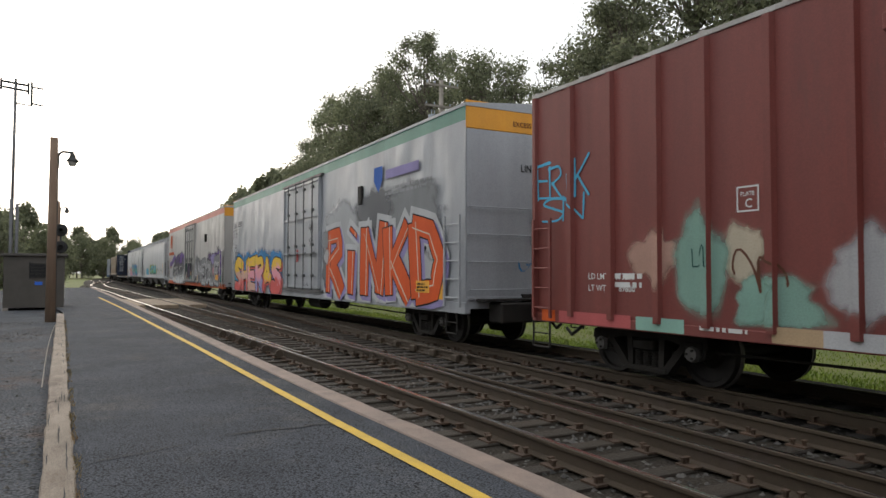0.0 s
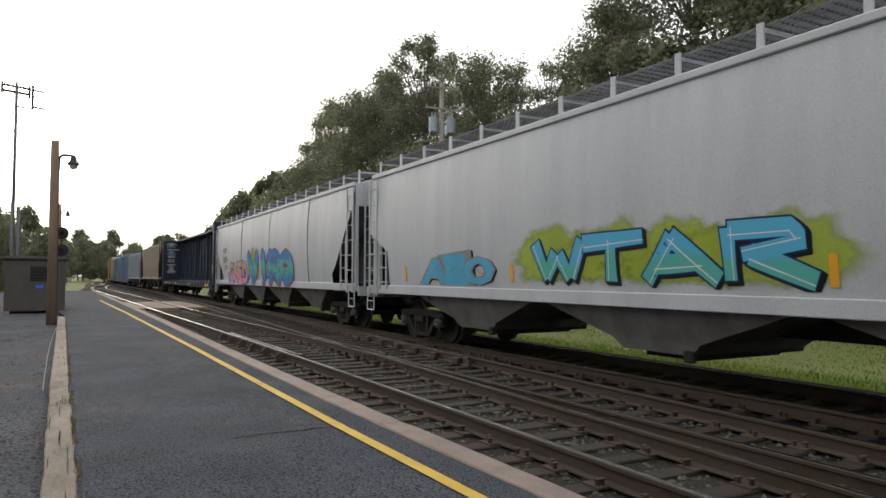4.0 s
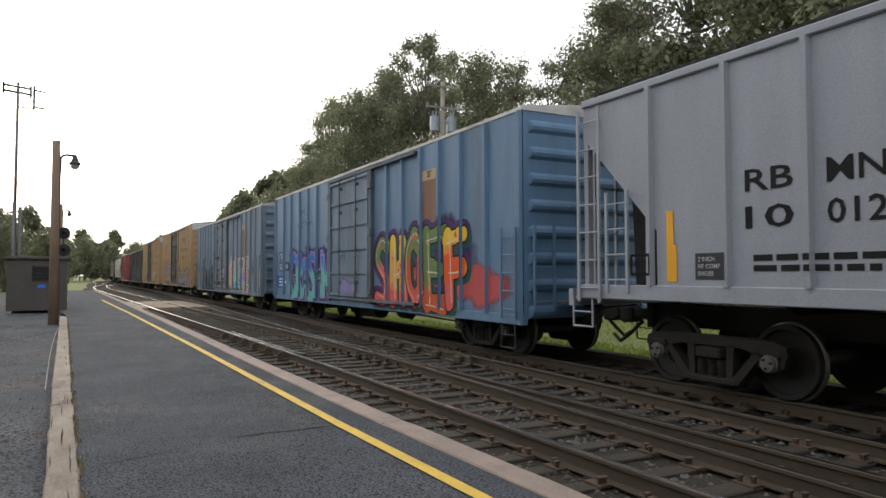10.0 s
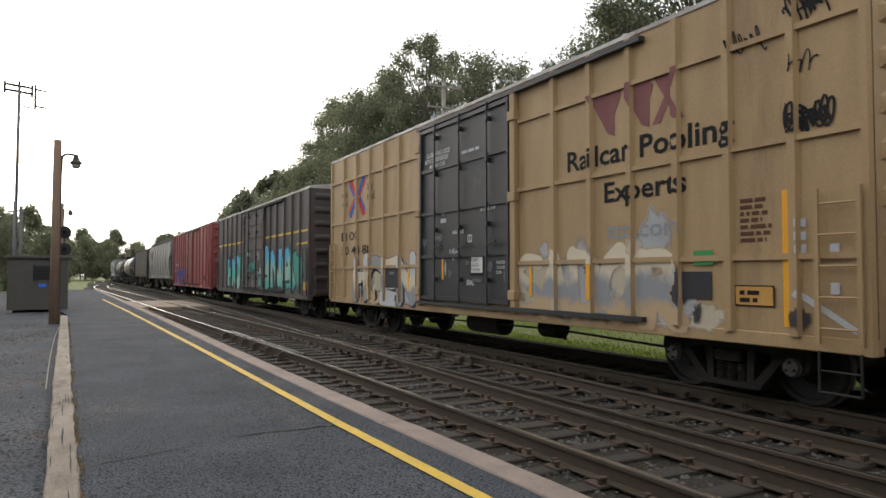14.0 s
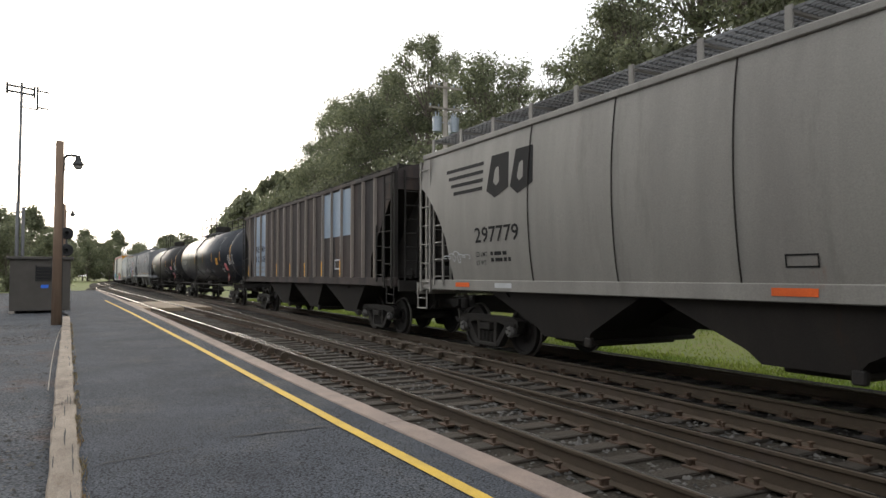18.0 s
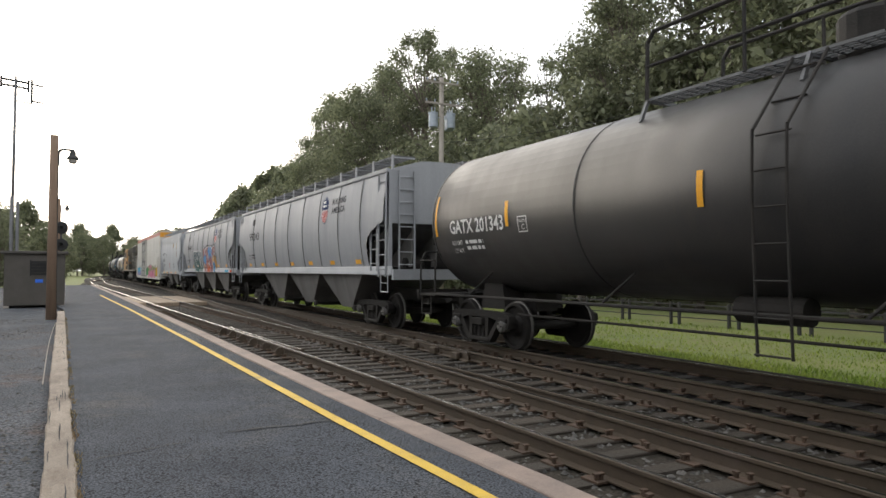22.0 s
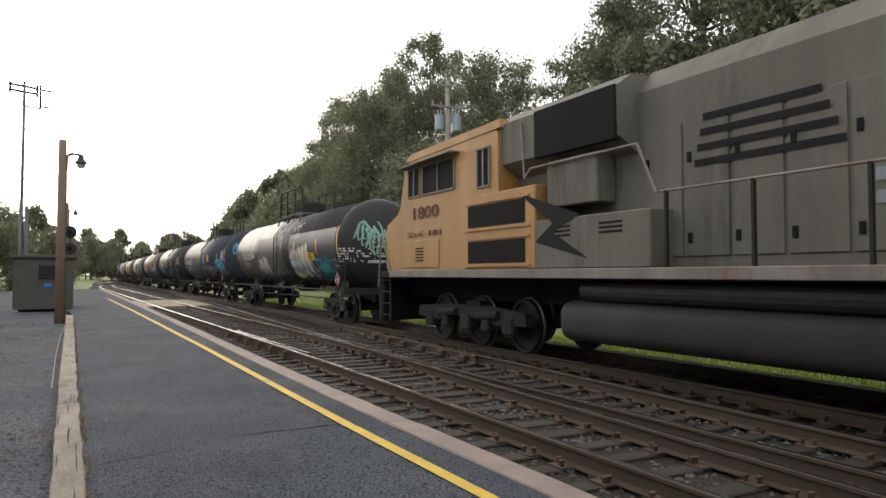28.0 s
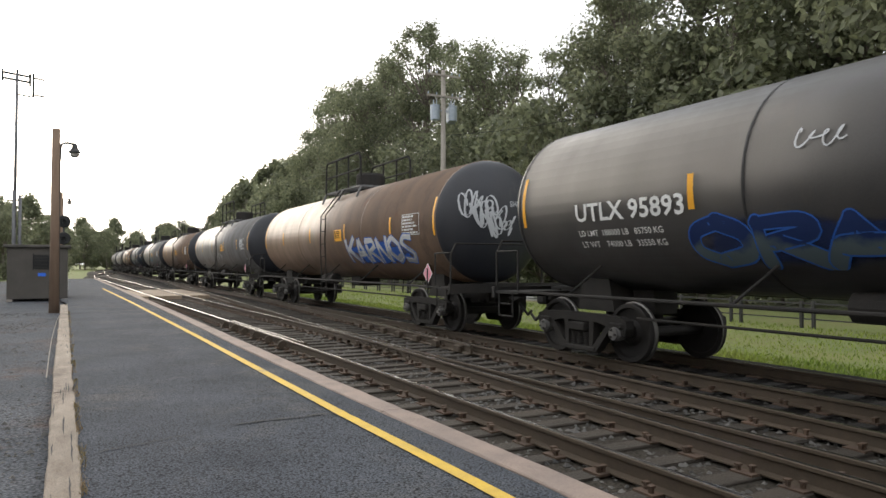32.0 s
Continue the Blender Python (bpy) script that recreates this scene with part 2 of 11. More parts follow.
def lathe(bm, profile, n=24, axis="x", at=(0, 0, 0), mi=0):
    """Turns (along, radius) pairs about an axis through at."""
    rings = []
    for s, r in profile:
        ring = []
        for k in range(n):
            c, d = math.cos(k * math.tau / n) * r, math.sin(k * math.tau / n) * r
            v = (s, c, d) if axis == "x" else (c, s, d) if axis == "y" else (c, d, s)
            ring.append(bm.verts.new([at[i] + v[i] for i in range(3)]))
        rings.append(ring)
    fs = []
    for a, b in zip(rings, rings[1:]):
        for k in range(n):
            fs.append(bm.faces.new((a[k], a[(k + 1) % n], b[(k + 1) % n], b[k])))
    for end in (rings[0], rings[-1]):
        fs.append(bm.faces.new(end))
    for f in fs:
        f.material_index = mi
    bmesh.ops.recalc_face_normals(bm, faces=fs)


def sweep(bm, profile, pts, mats=None, closed=True):
    """Carries a profile of (across, up) pairs along pts that run mainly along y."""
    rings = []
    n = len(pts)
    for i, p in enumerate(pts):
        a, b = Vector(pts[max(i - 1, 0)]), Vector(pts[min(i + 1, n - 1)])
        d = (b - a).normalized()
        side = Vector((d.y, -d.x, 0)).normalized()
        rings.append([bm.verts.new(Vector(p) + side * u + Vector((0, 0, v))) for u, v in profile])
    k = len(profile)
    fs = []
    for a, b in zip(rings, rings[1:]):
        for j in range(k if closed else k - 1):
            f = bm.faces.new((a[j], b[j], b[(j + 1) % k], a[(j + 1) % k]))
            if mats:
                f.material_index = mats[j]
            fs.append(f)
    if closed:
        fs += [bm.faces.new(rings[0]), bm.faces.new(rings[-1])]
    bmesh.ops.recalc_face_normals(bm, faces=fs)


def cloud_mesh(name, verts, faces, material):
    me = bpy.data.meshes.new(name)
    me.from_pydata(verts, [], faces)
    me.materials.append(material)
    return me


# ---- the lie of the tracks: sideways place of each centre line by distance along ----
CURVE_AT, CURVE_R = 146.0, 480.0


def main_x(y):
    return 8.40 + (max(y - CURVE_AT, 0.0) ** 2) / (2 * CURVE_R)


def smooth_through(points, y):
    """A soft line through (y, x) pairs."""
    ys, xs = zip(*points)
    return sum(float(np.interp(y + d, ys, xs)) for d in (-6, -4, -2, 0, 2, 4, 6)) / 7


def near_x(y):
    bend = smooth_through(((-40, 4.66), (8, 4.66), (18, 4.50), (29, 4.20), (60, 3.60), (88, 3.02), (104, 3.25), (123, 4.75), (140, 6.9)), y)
    return bend if y < 132 else min(5.75 + (y - 132) * 0.118 + (y - 132) ** 2 / 900, main_x(y) - 3.9)


def cross_x(y):
    return smooth_through(((-40, 4.6), (-12, 5.10), (0, 5.58), (13.2, 6.02), (30, 6.75), (50, 7.65), (66, 8.25), (76, 8.40), (90, 8.40)), y)


def steps(y0, y1, d):
    n = int(math.ceil((y1 - y0) / d))
    return [y0 + (y1 - y0) * i / n for i in range(n + 1)]


# ---- ground ----
def lie_of_land(x, y):
    """Height of the open ground: grass verge, a wooded bank that rises away from the line, flat yard on the other side."""
    h = -0.55
    mx = main_x(y)
    d = x - mx
    if d > 24:
        h += min((d - 24) * 0.12, 6.0)
    if d < -11:
        h += 0.35
    elif d < -9:
        h += 0.35 * (-9 - d) / 2
    return h


bm = bmesh.new()
gx = [-2500, -600, -200, -90, -50, -30, -18, -11, -6, -3, 0, 2, 4, 6, 8, 9.8, 10.6, 11.5, 13, 15, 18, 22, 26, 32, 40, 55, 80, 120, 220, 600, 2500]
gy = [-2500, -400, -120, -60, -30, -15, -5, 5, 15, 25, 35, 50, 70, 100, 130, 160, 190, 230, 280, 350, 500, 900, 2500]
grid = [[bm.verts.new((x, y, lie_of_land(x, y) + (0.06 * noise.noise(Vector((x * 0.3, y * 0.3, 0))) if -30 < x < 60 else 0))) for x in gx] for y in gy]
for r0, r1 in zip(grid, grid[1:]):
    for i in range(len(gx) - 1):
        bm.faces.new((r0[i], r0[i + 1], r1[i + 1], r1[i]))
tagged(part("ground", bm, M["grass_soil"], smooth=True), "mown grass verge with bare brown patches beside the line", "ground", kind="structure")

# stone bed under all three tracks, right part coloured dark as train shade
bm = bmesh.new()
rows = []
for y in steps(-60, 320, 4):
    l, r = min(near_x(y), main_x(y) - 3) - 1.9, main_x(y) + 1.75
    rows.append([bm.verts.new((x, y, z)) for x, z in ((l - 0.25, -0.6), (l, -0.20), (near_x(y), -0.205), ((l + r) / 2, -0.215), (r - 0.35, -0.19), (r + 0.6, -0.42), (r + 2.15, -0.47), (r + 2.35, -0.64))])
for a, b in zip(rows, rows[1:]):
    for i in range(7):
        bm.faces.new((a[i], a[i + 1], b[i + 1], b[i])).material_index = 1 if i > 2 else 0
tagged(part("track_bed", bm, (M["ballast"], M["oily_ballast"]), smooth=True), "grey-brown crushed stone bed stained with rust, coloured dark for shade under the train", "ballast", kind="structure")

# gravel yard beside the platform
bm = bmesh.new()
rows = []
for y in steps(-30, 75, 2.5):
    rows.append([bm.verts.new((x, y, z + 0.025 * noise.noise(Vector((x * 0.8, y * 0.5, 3))))) for x, z in ((-22, -0.16), (-12, -0.12), (-6, -0.09), (-3, -0.06), (-1.5, -0.05), (-0.12 - 0.0083 * (y - 5) + 0.05, -0.045))])
for a, b in zip(rows, rows[1:]):
    for i in range(5):
        bm.faces.new((a[i], a[i + 1], b[i + 1], b[i]))
tagged(part("gravel_yard", bm, M["gravel"], smooth=True), "dark grey gravel lot with reddish dirt patches beside the platform", "gravel", kind="structure")

# ---- platform ----
def curb_x(y):
    return -0.055 - 0.0083 * (y - 5.3)


def edge_x(y):
    """Outer face of the platform edge."""
    return float(np.interp(y, (-30, 4, 8, 13, 24, 50, 70, 100), (3.15, 3.03, 2.93, 2.87, 2.82, 2.55, 2.25, 1.75)))


platform = thing("platform", "low asphalt station platform with cracks and patches", "platform", kind="structure")
bm = bmesh.new()
rows = []
for y in steps(-25, 78, 0.8):
    l, r = curb_x(y) + 0.11, edge_x(y) - 0.27
    if y > 29:
        l -= 0.3 * min((y - 29) / 4, 1)
    rows.append([bm.verts.new((l + (r - l) * k / 6, y, 0.05 - (0.6 if k in (0, 6) and False else 0) + 0.008 * noise.noise(Vector((k * 0.9, y * 0.35, 7))))) for k in range(7)])
for a, b in zip(rows, rows[1:]):
    for i in range(6):
        bm.faces.new((a[i], a[i + 1], b[i + 1], b[i]))
part("asphalt_slab", bm, M["asphalt"], platform, "grey worn asphalt", smooth=True)

# cracks across the asphalt
M["crack"] = surface("crack", (0.025, 0.025, 0.025), (0.04, 0.04, 0.04), 0.95)


def crack(x0, y0, x1, y1, wide):
    n, cut = 26, bmesh.new()
    pairs = []
    for i in range(n + 1):
        k = i / n
        x, y = x0 + (x1 - x0) * k, y0 + (y1 - y0) * k + 0.05 * noise.noise(Vector((x0 + k * 7, y0, 1)))
        w = wide * (0.35 + 0.65 * abs(noise.noise(Vector((k * 11, y0, 5))))) * min(1, 6 * k, 6 * (1 - k)) + 0.001
        z = 0.0585 + 0.002
        pairs.append((cut.verts.new((x, y - w / 2, z)), cut.verts.new((x, y + w / 2, z))))
    for a, b in zip(pairs, pairs[1:]):
        cut.faces.new((a[0], b[0], b[1], a[1]))
    part("crack", cut, M["crack"], platform, "narrow dark crack in the asphalt")


crack(1.15, 6.52, 2.68, 6.60, 0.06)
crack(0.12, 6.05, 0.95, 6.34, 0.045)
crack(0.9, 10.6, 2.0, 10.9, 0.03)
crack(0.3, 12.9, 2.3, 13.2, 0.03)
crack(0.7, 16.2, 2.2, 16.5, 0.03)
crack(0.05, 22.6, 2.4, 22.9, 0.03)

# yellow safety line, worn at its borders
bm = bmesh.new()
pairs = []
for y in steps(-20, 46, 0.12):
    x = float(np.interp(y, (-20, 4, 6.5, 15, 30, 46), (2.52, 2.40, 2.34, 2.24, 1.98, 1.60)))
    w = 0.055
    pairs.append([bm.verts.new((x + s * (w + 0.006 * noise.noise(Vector((y * 6, s * 3, 0)))), y, 0.061)) for s in (-1, 1)])
for a, b in zip(pairs, pairs[1:]):
    bm.faces.new((a[0], a[1], b[1], b[0]))
part("safety_line", bm, M["yellow_line"], platform, "worn yellow painted safety line")


def rough_block(x_of, w, y0, y1, z0, z1, step, seed, parent, name, mat, sag=0.006):
    """A long weathered beam or stone with a slightly uneven top and edges."""
    bm = bmesh.new()
    rings = []
    ys = steps(y0, y1, step)
    for i, y in enumerate(ys):
        x = x_of(y)
        j = [sag * noise.noise(Vector((y * 2.3, k * 5.0, seed))) for k in range(6)]
        e = 0.012 if 0 < i < len(ys) - 1 else 0.025
        ring = [(x - w / 2 + j[0], z0), (x - w / 2 + j[1] * 1.5, z1 - e), (x - w / 2 + e + j[1], z1 + j[2]), (x + w / 2 - e + j[3], z1 + j[4]), (x + w / 2 + j[3] * 1.5, z1 - e), (x + w / 2 + j[5], z0)]
        rings.append([bm.verts.new((px, y, pz)) for px, pz in ring])
    for a, b in zip(rings, rings[1:]):
        for k in range(6):
            bm.faces.new((a[k], a[(k + 1) % 6], b[(k + 1) % 6], b[k]))
    bm.faces.new(rings[0])
    bm.faces.new(rings[-1])
    bmesh.ops.recalc_face_normals(bm, faces=bm.faces)
    part(name, bm, mat, parent)


edge = thing("platform_edge", "long weathered reddish stone blocks along the platform's track edge", "kerb", kind="structure")
joints = [-25, -17, -9, -2.2, 6.42, 14.4, 22.5, 30.5, 38.5, 46.5, 54.5, 66, 78]
for i, (a, b) in enumerate(zip(joints, joints[1:])):
    rough_block(lambda y: edge_x(y) - 0.13, 0.255, a + 0.006, b - 0.012, -0.5, 0.066, 0.22, i * 3.1, edge, "edge_block", M["edge_stone"], 0.005)
curb = thing("timber_curb", "pale weathered timber curb between platform and gravel", "kerb", kind="structure")
joints = [-8, 0.2, 9.0, 18.25, 25.8, 28.3]
for i, (a, b) in enumerate(zip(joints, joints[1:])):
    rough_block(lambda y: curb_x(y) + (0.012 if y < 9 else 0), 0.215, a + 0.008, b - 0.012, -0.25, 0.078, 0.1, 40 + i * 7.7, curb, "curb_beam", M["curb_timber"], 0.014)
rnd = random.Random(91)
for i in range(34):
    y, x, n = rnd.uniform(3.0, 20), rnd.uniform(-0.08, 0.08), rnd.uniform(0.15, 0.8)
    bm = bmesh.new()
    a = [bm.verts.new((curb_x(y + n * k / 6) + x + 0.006 * noise.noise(Vector((y, k * 0.9, i))) + s * 0.005 * math.sin(math.pi * (k + 0.2) / 6.4), y + n * k / 6, 0.087)) for s in (-1, 1) for k in range(7)]
    for k in range(6):
        bm.faces.new((a[k], a[k + 7], a[k + 8], a[k + 1]))
    part("wood_split", bm, M["crack"], curb)

# ---- tracks ----
RAIL = ((-0.07, -0.172), (-0.07, -0.160), (-0.012, -0.142), (-0.009, -0.05), (-0.036, -0.035), (-0.036, -0.008), (-0.026, 0.0), (0.026, 0.0), (0.036, -0.008), (0.036, -0.035), (0.009, -0.05), (0.012, -0.142), (0.07, -0.160), (0.07, -0.172))
RAIL_MATS = [0, 0, 0, 0, 0, 0, 1, 0, 0, 0, 0, 0, 0, 0]


def rail(parent, x_of, y0, y1, name="rail"):
    bm = bmesh.new()
    sweep(bm, RAIL, [(x_of(y), y, 0) for y in steps(y0, y1, 2.0)], RAIL_MATS)
    return part(name, bm, (M["rail_rust"], M["rail_top"]), parent)


HALF = 0.7525
track_near = thing("track_near", "rusty steel rails with polished heads on wooden ties", "railway track", kind="structure")
rail(track_near, lambda y: near_x(y) - HALF, -40, 300)
rail(track_near, lambda y: near_x(y) + HALF, -40, 300)
track_cross = thing("track_crossover", "crossover rails that leave the near track at a frog", "railway track", kind="structure")
rail(track_cross, lambda y: cross_x(y) - HALF, -6, 74)
rail(track_cross, lambda y: cross_x(y) + HALF, -6, 40)
track_main = thing("track_main", "main line rails on ties coloured dark for the passing train's shade", "railway track", kind="structure")
rail(track_main, lambda y: main_x(y) - HALF, -60, 320)
rail(track_main, lambda y: main_x(y) + HALF, -60, 320)


def guard(parent, x_of, y0, y1, side):
    """A check rail, flared at both ends."""
    bm = bmesh.new()
    pts = []
    for y in steps(y0, y1, 0.3):
        f = max(0, 1 - min(y - y0, y1 - y) / 0.5)
        pts.append((x_of(y) + side * (0.115 + 0.06 * f * f), y, 0.004))
    sweep(bm, RAIL, pts, RAIL_MATS)
    part("guard_rail", bm, (M["rail_rust"], M["rail_top"]), parent, "short check rail with flared ends")
    bm = bmesh.new()
    for y in steps(y0 + 0.5, y1 - 0.5, 1.1):
        lathe(bm, ((-0.03, 0.05), (-0.03, 0.085), (0.03, 0.085), (0.03, 0.05)), 10, "y", (x_of(y) - side * 0.13, y, -0.075))
        soft_box(bm, x_of(y) + side * 0.19 - 0.05, x_of(y) + side * 0.19 + 0.05, y - 0.12, y + 0.12, -0.172, -0.03, 0.02)
    part("guard_brace", bm, M["rail_rust"], parent)


guard(track_near, lambda y: near_x(y) - HALF, 13.2, 19.4, 1)
guard(track_cross, lambda y: cross_x(y) + HALF, 11.2, 17.2, -1)
# frog casting where the inner rails cross
bm = bmesh.new()
for s in (-1, 1):
    sweep(bm, RAIL, [(5.36 + s * (0.09 + 0.012 * abs(y - 15.2)) - 0.002 * (y - 15), y, 0.002) for y in steps(12.6, 17.6, 0.5)], RAIL_MATS)
box(bm, 5.22, 5.50, 12.9, 17.2, -0.17, -0.06)
part("frog", bm, (M["rail_rust"], M["rail_top"]), track_near, "cast steel frog with wing rails")
# rail braces and bolts along the second rail of the near track
bm = bmesh.new()
for y in steps(7.6, 13.5, 0.52):
    x = near_x(y) + HALF - 0.13
    soft_box(bm, x - 0.07, x + 0.05, y - 0.07, y + 0.07, -0.175, -0.10, 0.02)
    rod(bm, (x - 0.02, y, -0.11), (x - 0.02, y, -0.055), 0.03, n=6)
part("rail_brace", bm, M["rail_rust"], track_near)

# ties: one long set under near track and crossover, one set under the main
def tie_mesh(w, seed, mat="tie"):
    bm = bmesh.new()
    rnd = random.Random(seed)
    soft_box(bm, -w / 2, w / 2, -0.112, 0.112, -0.36, -0.176, 0.012)
    for v in bm.verts:
        v.co += Vector((rnd.uniform(-0.02, 0.02), rnd.uniform(-0.008, 0.008), rnd.uniform(-0.005, 0.003)))
    me = bpy.data.meshes.new("tie")
    bm.to_mesh(me)
    bm.free()
    me.materials.append(M[mat])
    return me


rnd = random.Random(4)
long_ties = [tie_mesh(3.85, k) for k in range(4)]
short_ties = [tie_mesh(2.6, 10 + k) for k in range(4)]
# same short ties, with the shade under the train in their colour
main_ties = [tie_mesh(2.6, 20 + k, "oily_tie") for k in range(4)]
TIE_STEP = 0.53
plates = {track_near: bmesh.new(), track_cross: bmesh.new(), track_main: bmesh.new()}


def plate(parent, x, y, spikes):
    bm = plates[parent]
    box(bm, x - 0.18, x + 0.18, y - 0.105, y + 0.105, -0.178, -0.160)
    if spikes:
        for dx in (-0.095, 0.095, -0.14, 0.14):
            dy = rnd.choice((-0.045, 0.05))
            box(bm, x + dx - 0.016, x + dx + 0.016, y + dy - 0.014, y + dy + 0.014, -0.165, -0.115)
            box(bm, x + dx - 0.027, x + dx + 0.027, y + dy - 0.023, y + dy + 0.023, -0.12, -0.104)


for i in range(-8, 190):
    y = 0.2 + i * TIE_STEP + rnd.uniform(-0.05, 0.05)
    a, b, c = near_x(y), cross_x(y), main_x(y)
    close = -3 < y < 30
    if y < 26:
        share("tie", rnd.choice(long_ties), track_near, pose((a + b) / 2 + rnd.uniform(-0.06, 0.06), y, rnd.uniform(-0.006, 0.004), 0, 0, rnd.uniform(-1.2, 1.2)))
    else:
        share("tie", rnd.choice(short_ties), track_near, pose(a, y, 0, 0, 0, rnd.uniform(-1, 1)))
    if 26 <= y < 62:
        share("tie", rnd.choice(short_ties), track_cross, pose(b, y + 0.1, -0.01, 0, 0, rnd.uniform(-1, 1)))
    share("tie", rnd.choice(main_ties), track_main, pose(c + rnd.uniform(-0.05, 0.05), y, rnd.uniform(-0.01, 0.004), 0, 0, rnd.uniform(-1, 1)))
    for k in (-1, 1):
        plate(track_near, a + k * HALF, y, close)
        if y < 60:
            plate(track_cross, b + k * HALF, y, close)
        plate(track_main, c + k * HALF, y, close and k < 0)
for p, bm in plates.items():
    tagged(part("tie_plates", bm, M["plate_rust"], p), kind="stuff")

# loose stones of the bed, near the eye
def stones(name, label, x0_of, x1_of, y0, y1, count, size, z, material, seed, keep_out=()):
    rs = np.random.RandomState(seed)
    base = np.array([(1, 0, 0), (-1, 0, 0), (0, 1, 0), (0, -1, 0), (0, 0, 0.8), (0, 0, -0.6)], float)
    tri = np.array([(0, 2, 4), (2, 1, 4), (1, 3, 4), (3, 0, 4), (2, 0, 5), (1, 2, 5), (3, 1, 5), (0, 3, 5)])
    vs, fs = [], []
    for i in range(count):
        y = y0 + (y1 - y0) * rs.rand() ** 1.7
        a, b = x0_of(y), x1_of(y)
        x = a + (b - a) * rs.rand()
        s = size * (0.5 + rs.rand())
        p = base * s * (0.6 + 0.7 * rs.rand(6, 1)) * (1, 0.8, 0.7)
        t = rs.rand() * 6.28
        c, d = math.cos(t), math.sin(t)
        p = np.stack((p[:, 0] * c - p[:, 1] * d, p[:, 0] * d + p[:, 1] * c, p[:, 2]), 1) + (x, y, z(x, y) + s * 0.25)
        fs.append(tri + 6 * i)
        vs.append(p)
    me = cloud_mesh(name, np.concatenate(vs).tolist(), np.concatenate(fs).tolist(), material)
    tagged(new(name, me), label, "stones", kind="stuff")


stones("ballast_stones", "loose crushed stones between the ties", lambda y: edge_x(y) + 0.03, lambda y: 6.6, -9, 34, 22000, 0.032, lambda x, y: -0.215 + 0.035 * noise.noise(Vector((x * 1.1, y * 1.1, 2))), M["stone"], 5)
# darker copy of the stones, coloured for the shade below the cars
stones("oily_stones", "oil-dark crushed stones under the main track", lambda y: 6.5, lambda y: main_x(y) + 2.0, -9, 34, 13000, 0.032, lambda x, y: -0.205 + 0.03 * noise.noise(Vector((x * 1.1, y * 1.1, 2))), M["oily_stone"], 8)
stones("yard_stones", "scattered grey gravel beside the timber curb", lambda y: -4.5, lambda y: curb_x(y) - 0.11, -9, 26, 21000, 0.020, lambda x, y: -0.058, M["stone"], 6)

stones("yard_cobbles", "larger loose stones on the gravel lot", lambda y: -6, lambda y: curb_x(y) - 0.14, -9, 26, 1500, 0.036, lambda x, y: -0.062, M["stone"], 9)

# plank crossing over the near track
crossing = thing("plank_crossing", "pale weathered wooden plank crossing laid between rails", "crossing", kind="structure")
for side, x0, x1 in ((0, -2.05, -0.86), (1, -0.62, 0.62), (2, 0.86, 1.9)):
    n = max(int((x1 - x0) / 0.25), 1)
    for k in range(n):
        bm = bmesh.new()
        w = (x1 - x0) / n
        soft_box(bm, -w / 2 + 0.008, w / 2 - 0.008, -4.4, 4.4, -0.18, -0.006, 0.008)
        o = part("plank", bm, M["plank"], crossing)
        o.matrix_basis = pose(near_x(40) + x0 + w * (k + 0.5), 40, 0, 0, 0, 0.95)

# ---- grass, weeds ----
def blades(name, label, places, height, wide, material, seed, category="grass"):
    rs = np.random.RandomState(seed)
    vs, fs = [], []
    for i, (x, y, z) in enumerate(places):
        t, h, l = rs.rand() * 6.28, height * (0.5 + rs.rand()), rs.rand() * 6.28
        w = wide * (0.6 + 0.8 * rs.rand())
        dx, dy = math.cos(t) * w, math.sin(t) * w
        bx, by = math.cos(l) * h * 0.5, math.sin(l) * h * 0.5
        k = len(vs)
        vs += [(x - dx, y - dy, z), (x + dx, y + dy, z), (x + bx * 0.4 + dx * 0.7, y + by * 0.4 + dy * 0.7, z + h * 0.65), (x + bx * 0.4 - dx * 0.7, y + by * 0.4 - dy * 0.7, z + h * 0.65), (x + bx, y + by, z + h)]
        fs += [(k, k + 1, k + 2, k + 3), (k + 3, k + 2, k + 4)]
    tagged(new(name, cloud_mesh(name, vs, fs, material)), label, category, kind="stuff")


rs = np.random.RandomState(11)
spots = []
for i in range(52000):
    y = -4 + 66 * rs.rand() ** 1.3
    d = 4.0 + 9.0 * rs.rand() ** 1.8
    x = main_x(y) + d
    spots.append((x, y, lie_of_land(x, y) - 0.02))
blades("verge_grass", "short mown green grass on the verge behind the line", spots, 0.075, 0.014, M["grass"], 12)
spots = []
for i in range(16000):
    y = -4 + 60 * rs.rand() ** 1.2
    d = 3.85 + 1.4 * rs.rand() ** 1.3
    spots.append((main_x(y) + d, y, -0.57))
blades("trackside_weeds", "low bright weeds along the stone bed", spots, 0.12, 0.018, M["grass"], 13, "weeds")
spots = []
for i in range(1500):
    y = 3 + 22 * rs.rand() ** 1.6
    if noise.noise(Vector((y * 1.6, 0, 4))) > -0.05:
        spots.append((curb_x(y) + 0.115 + 0.05 * rs.rand() ** 2, y, 0.05))
blades("curb_weeds", "dry brown weeds in the joint beside the timber curb", spots, 0.035, 0.004, M["dry_grass"], 14, "weeds")


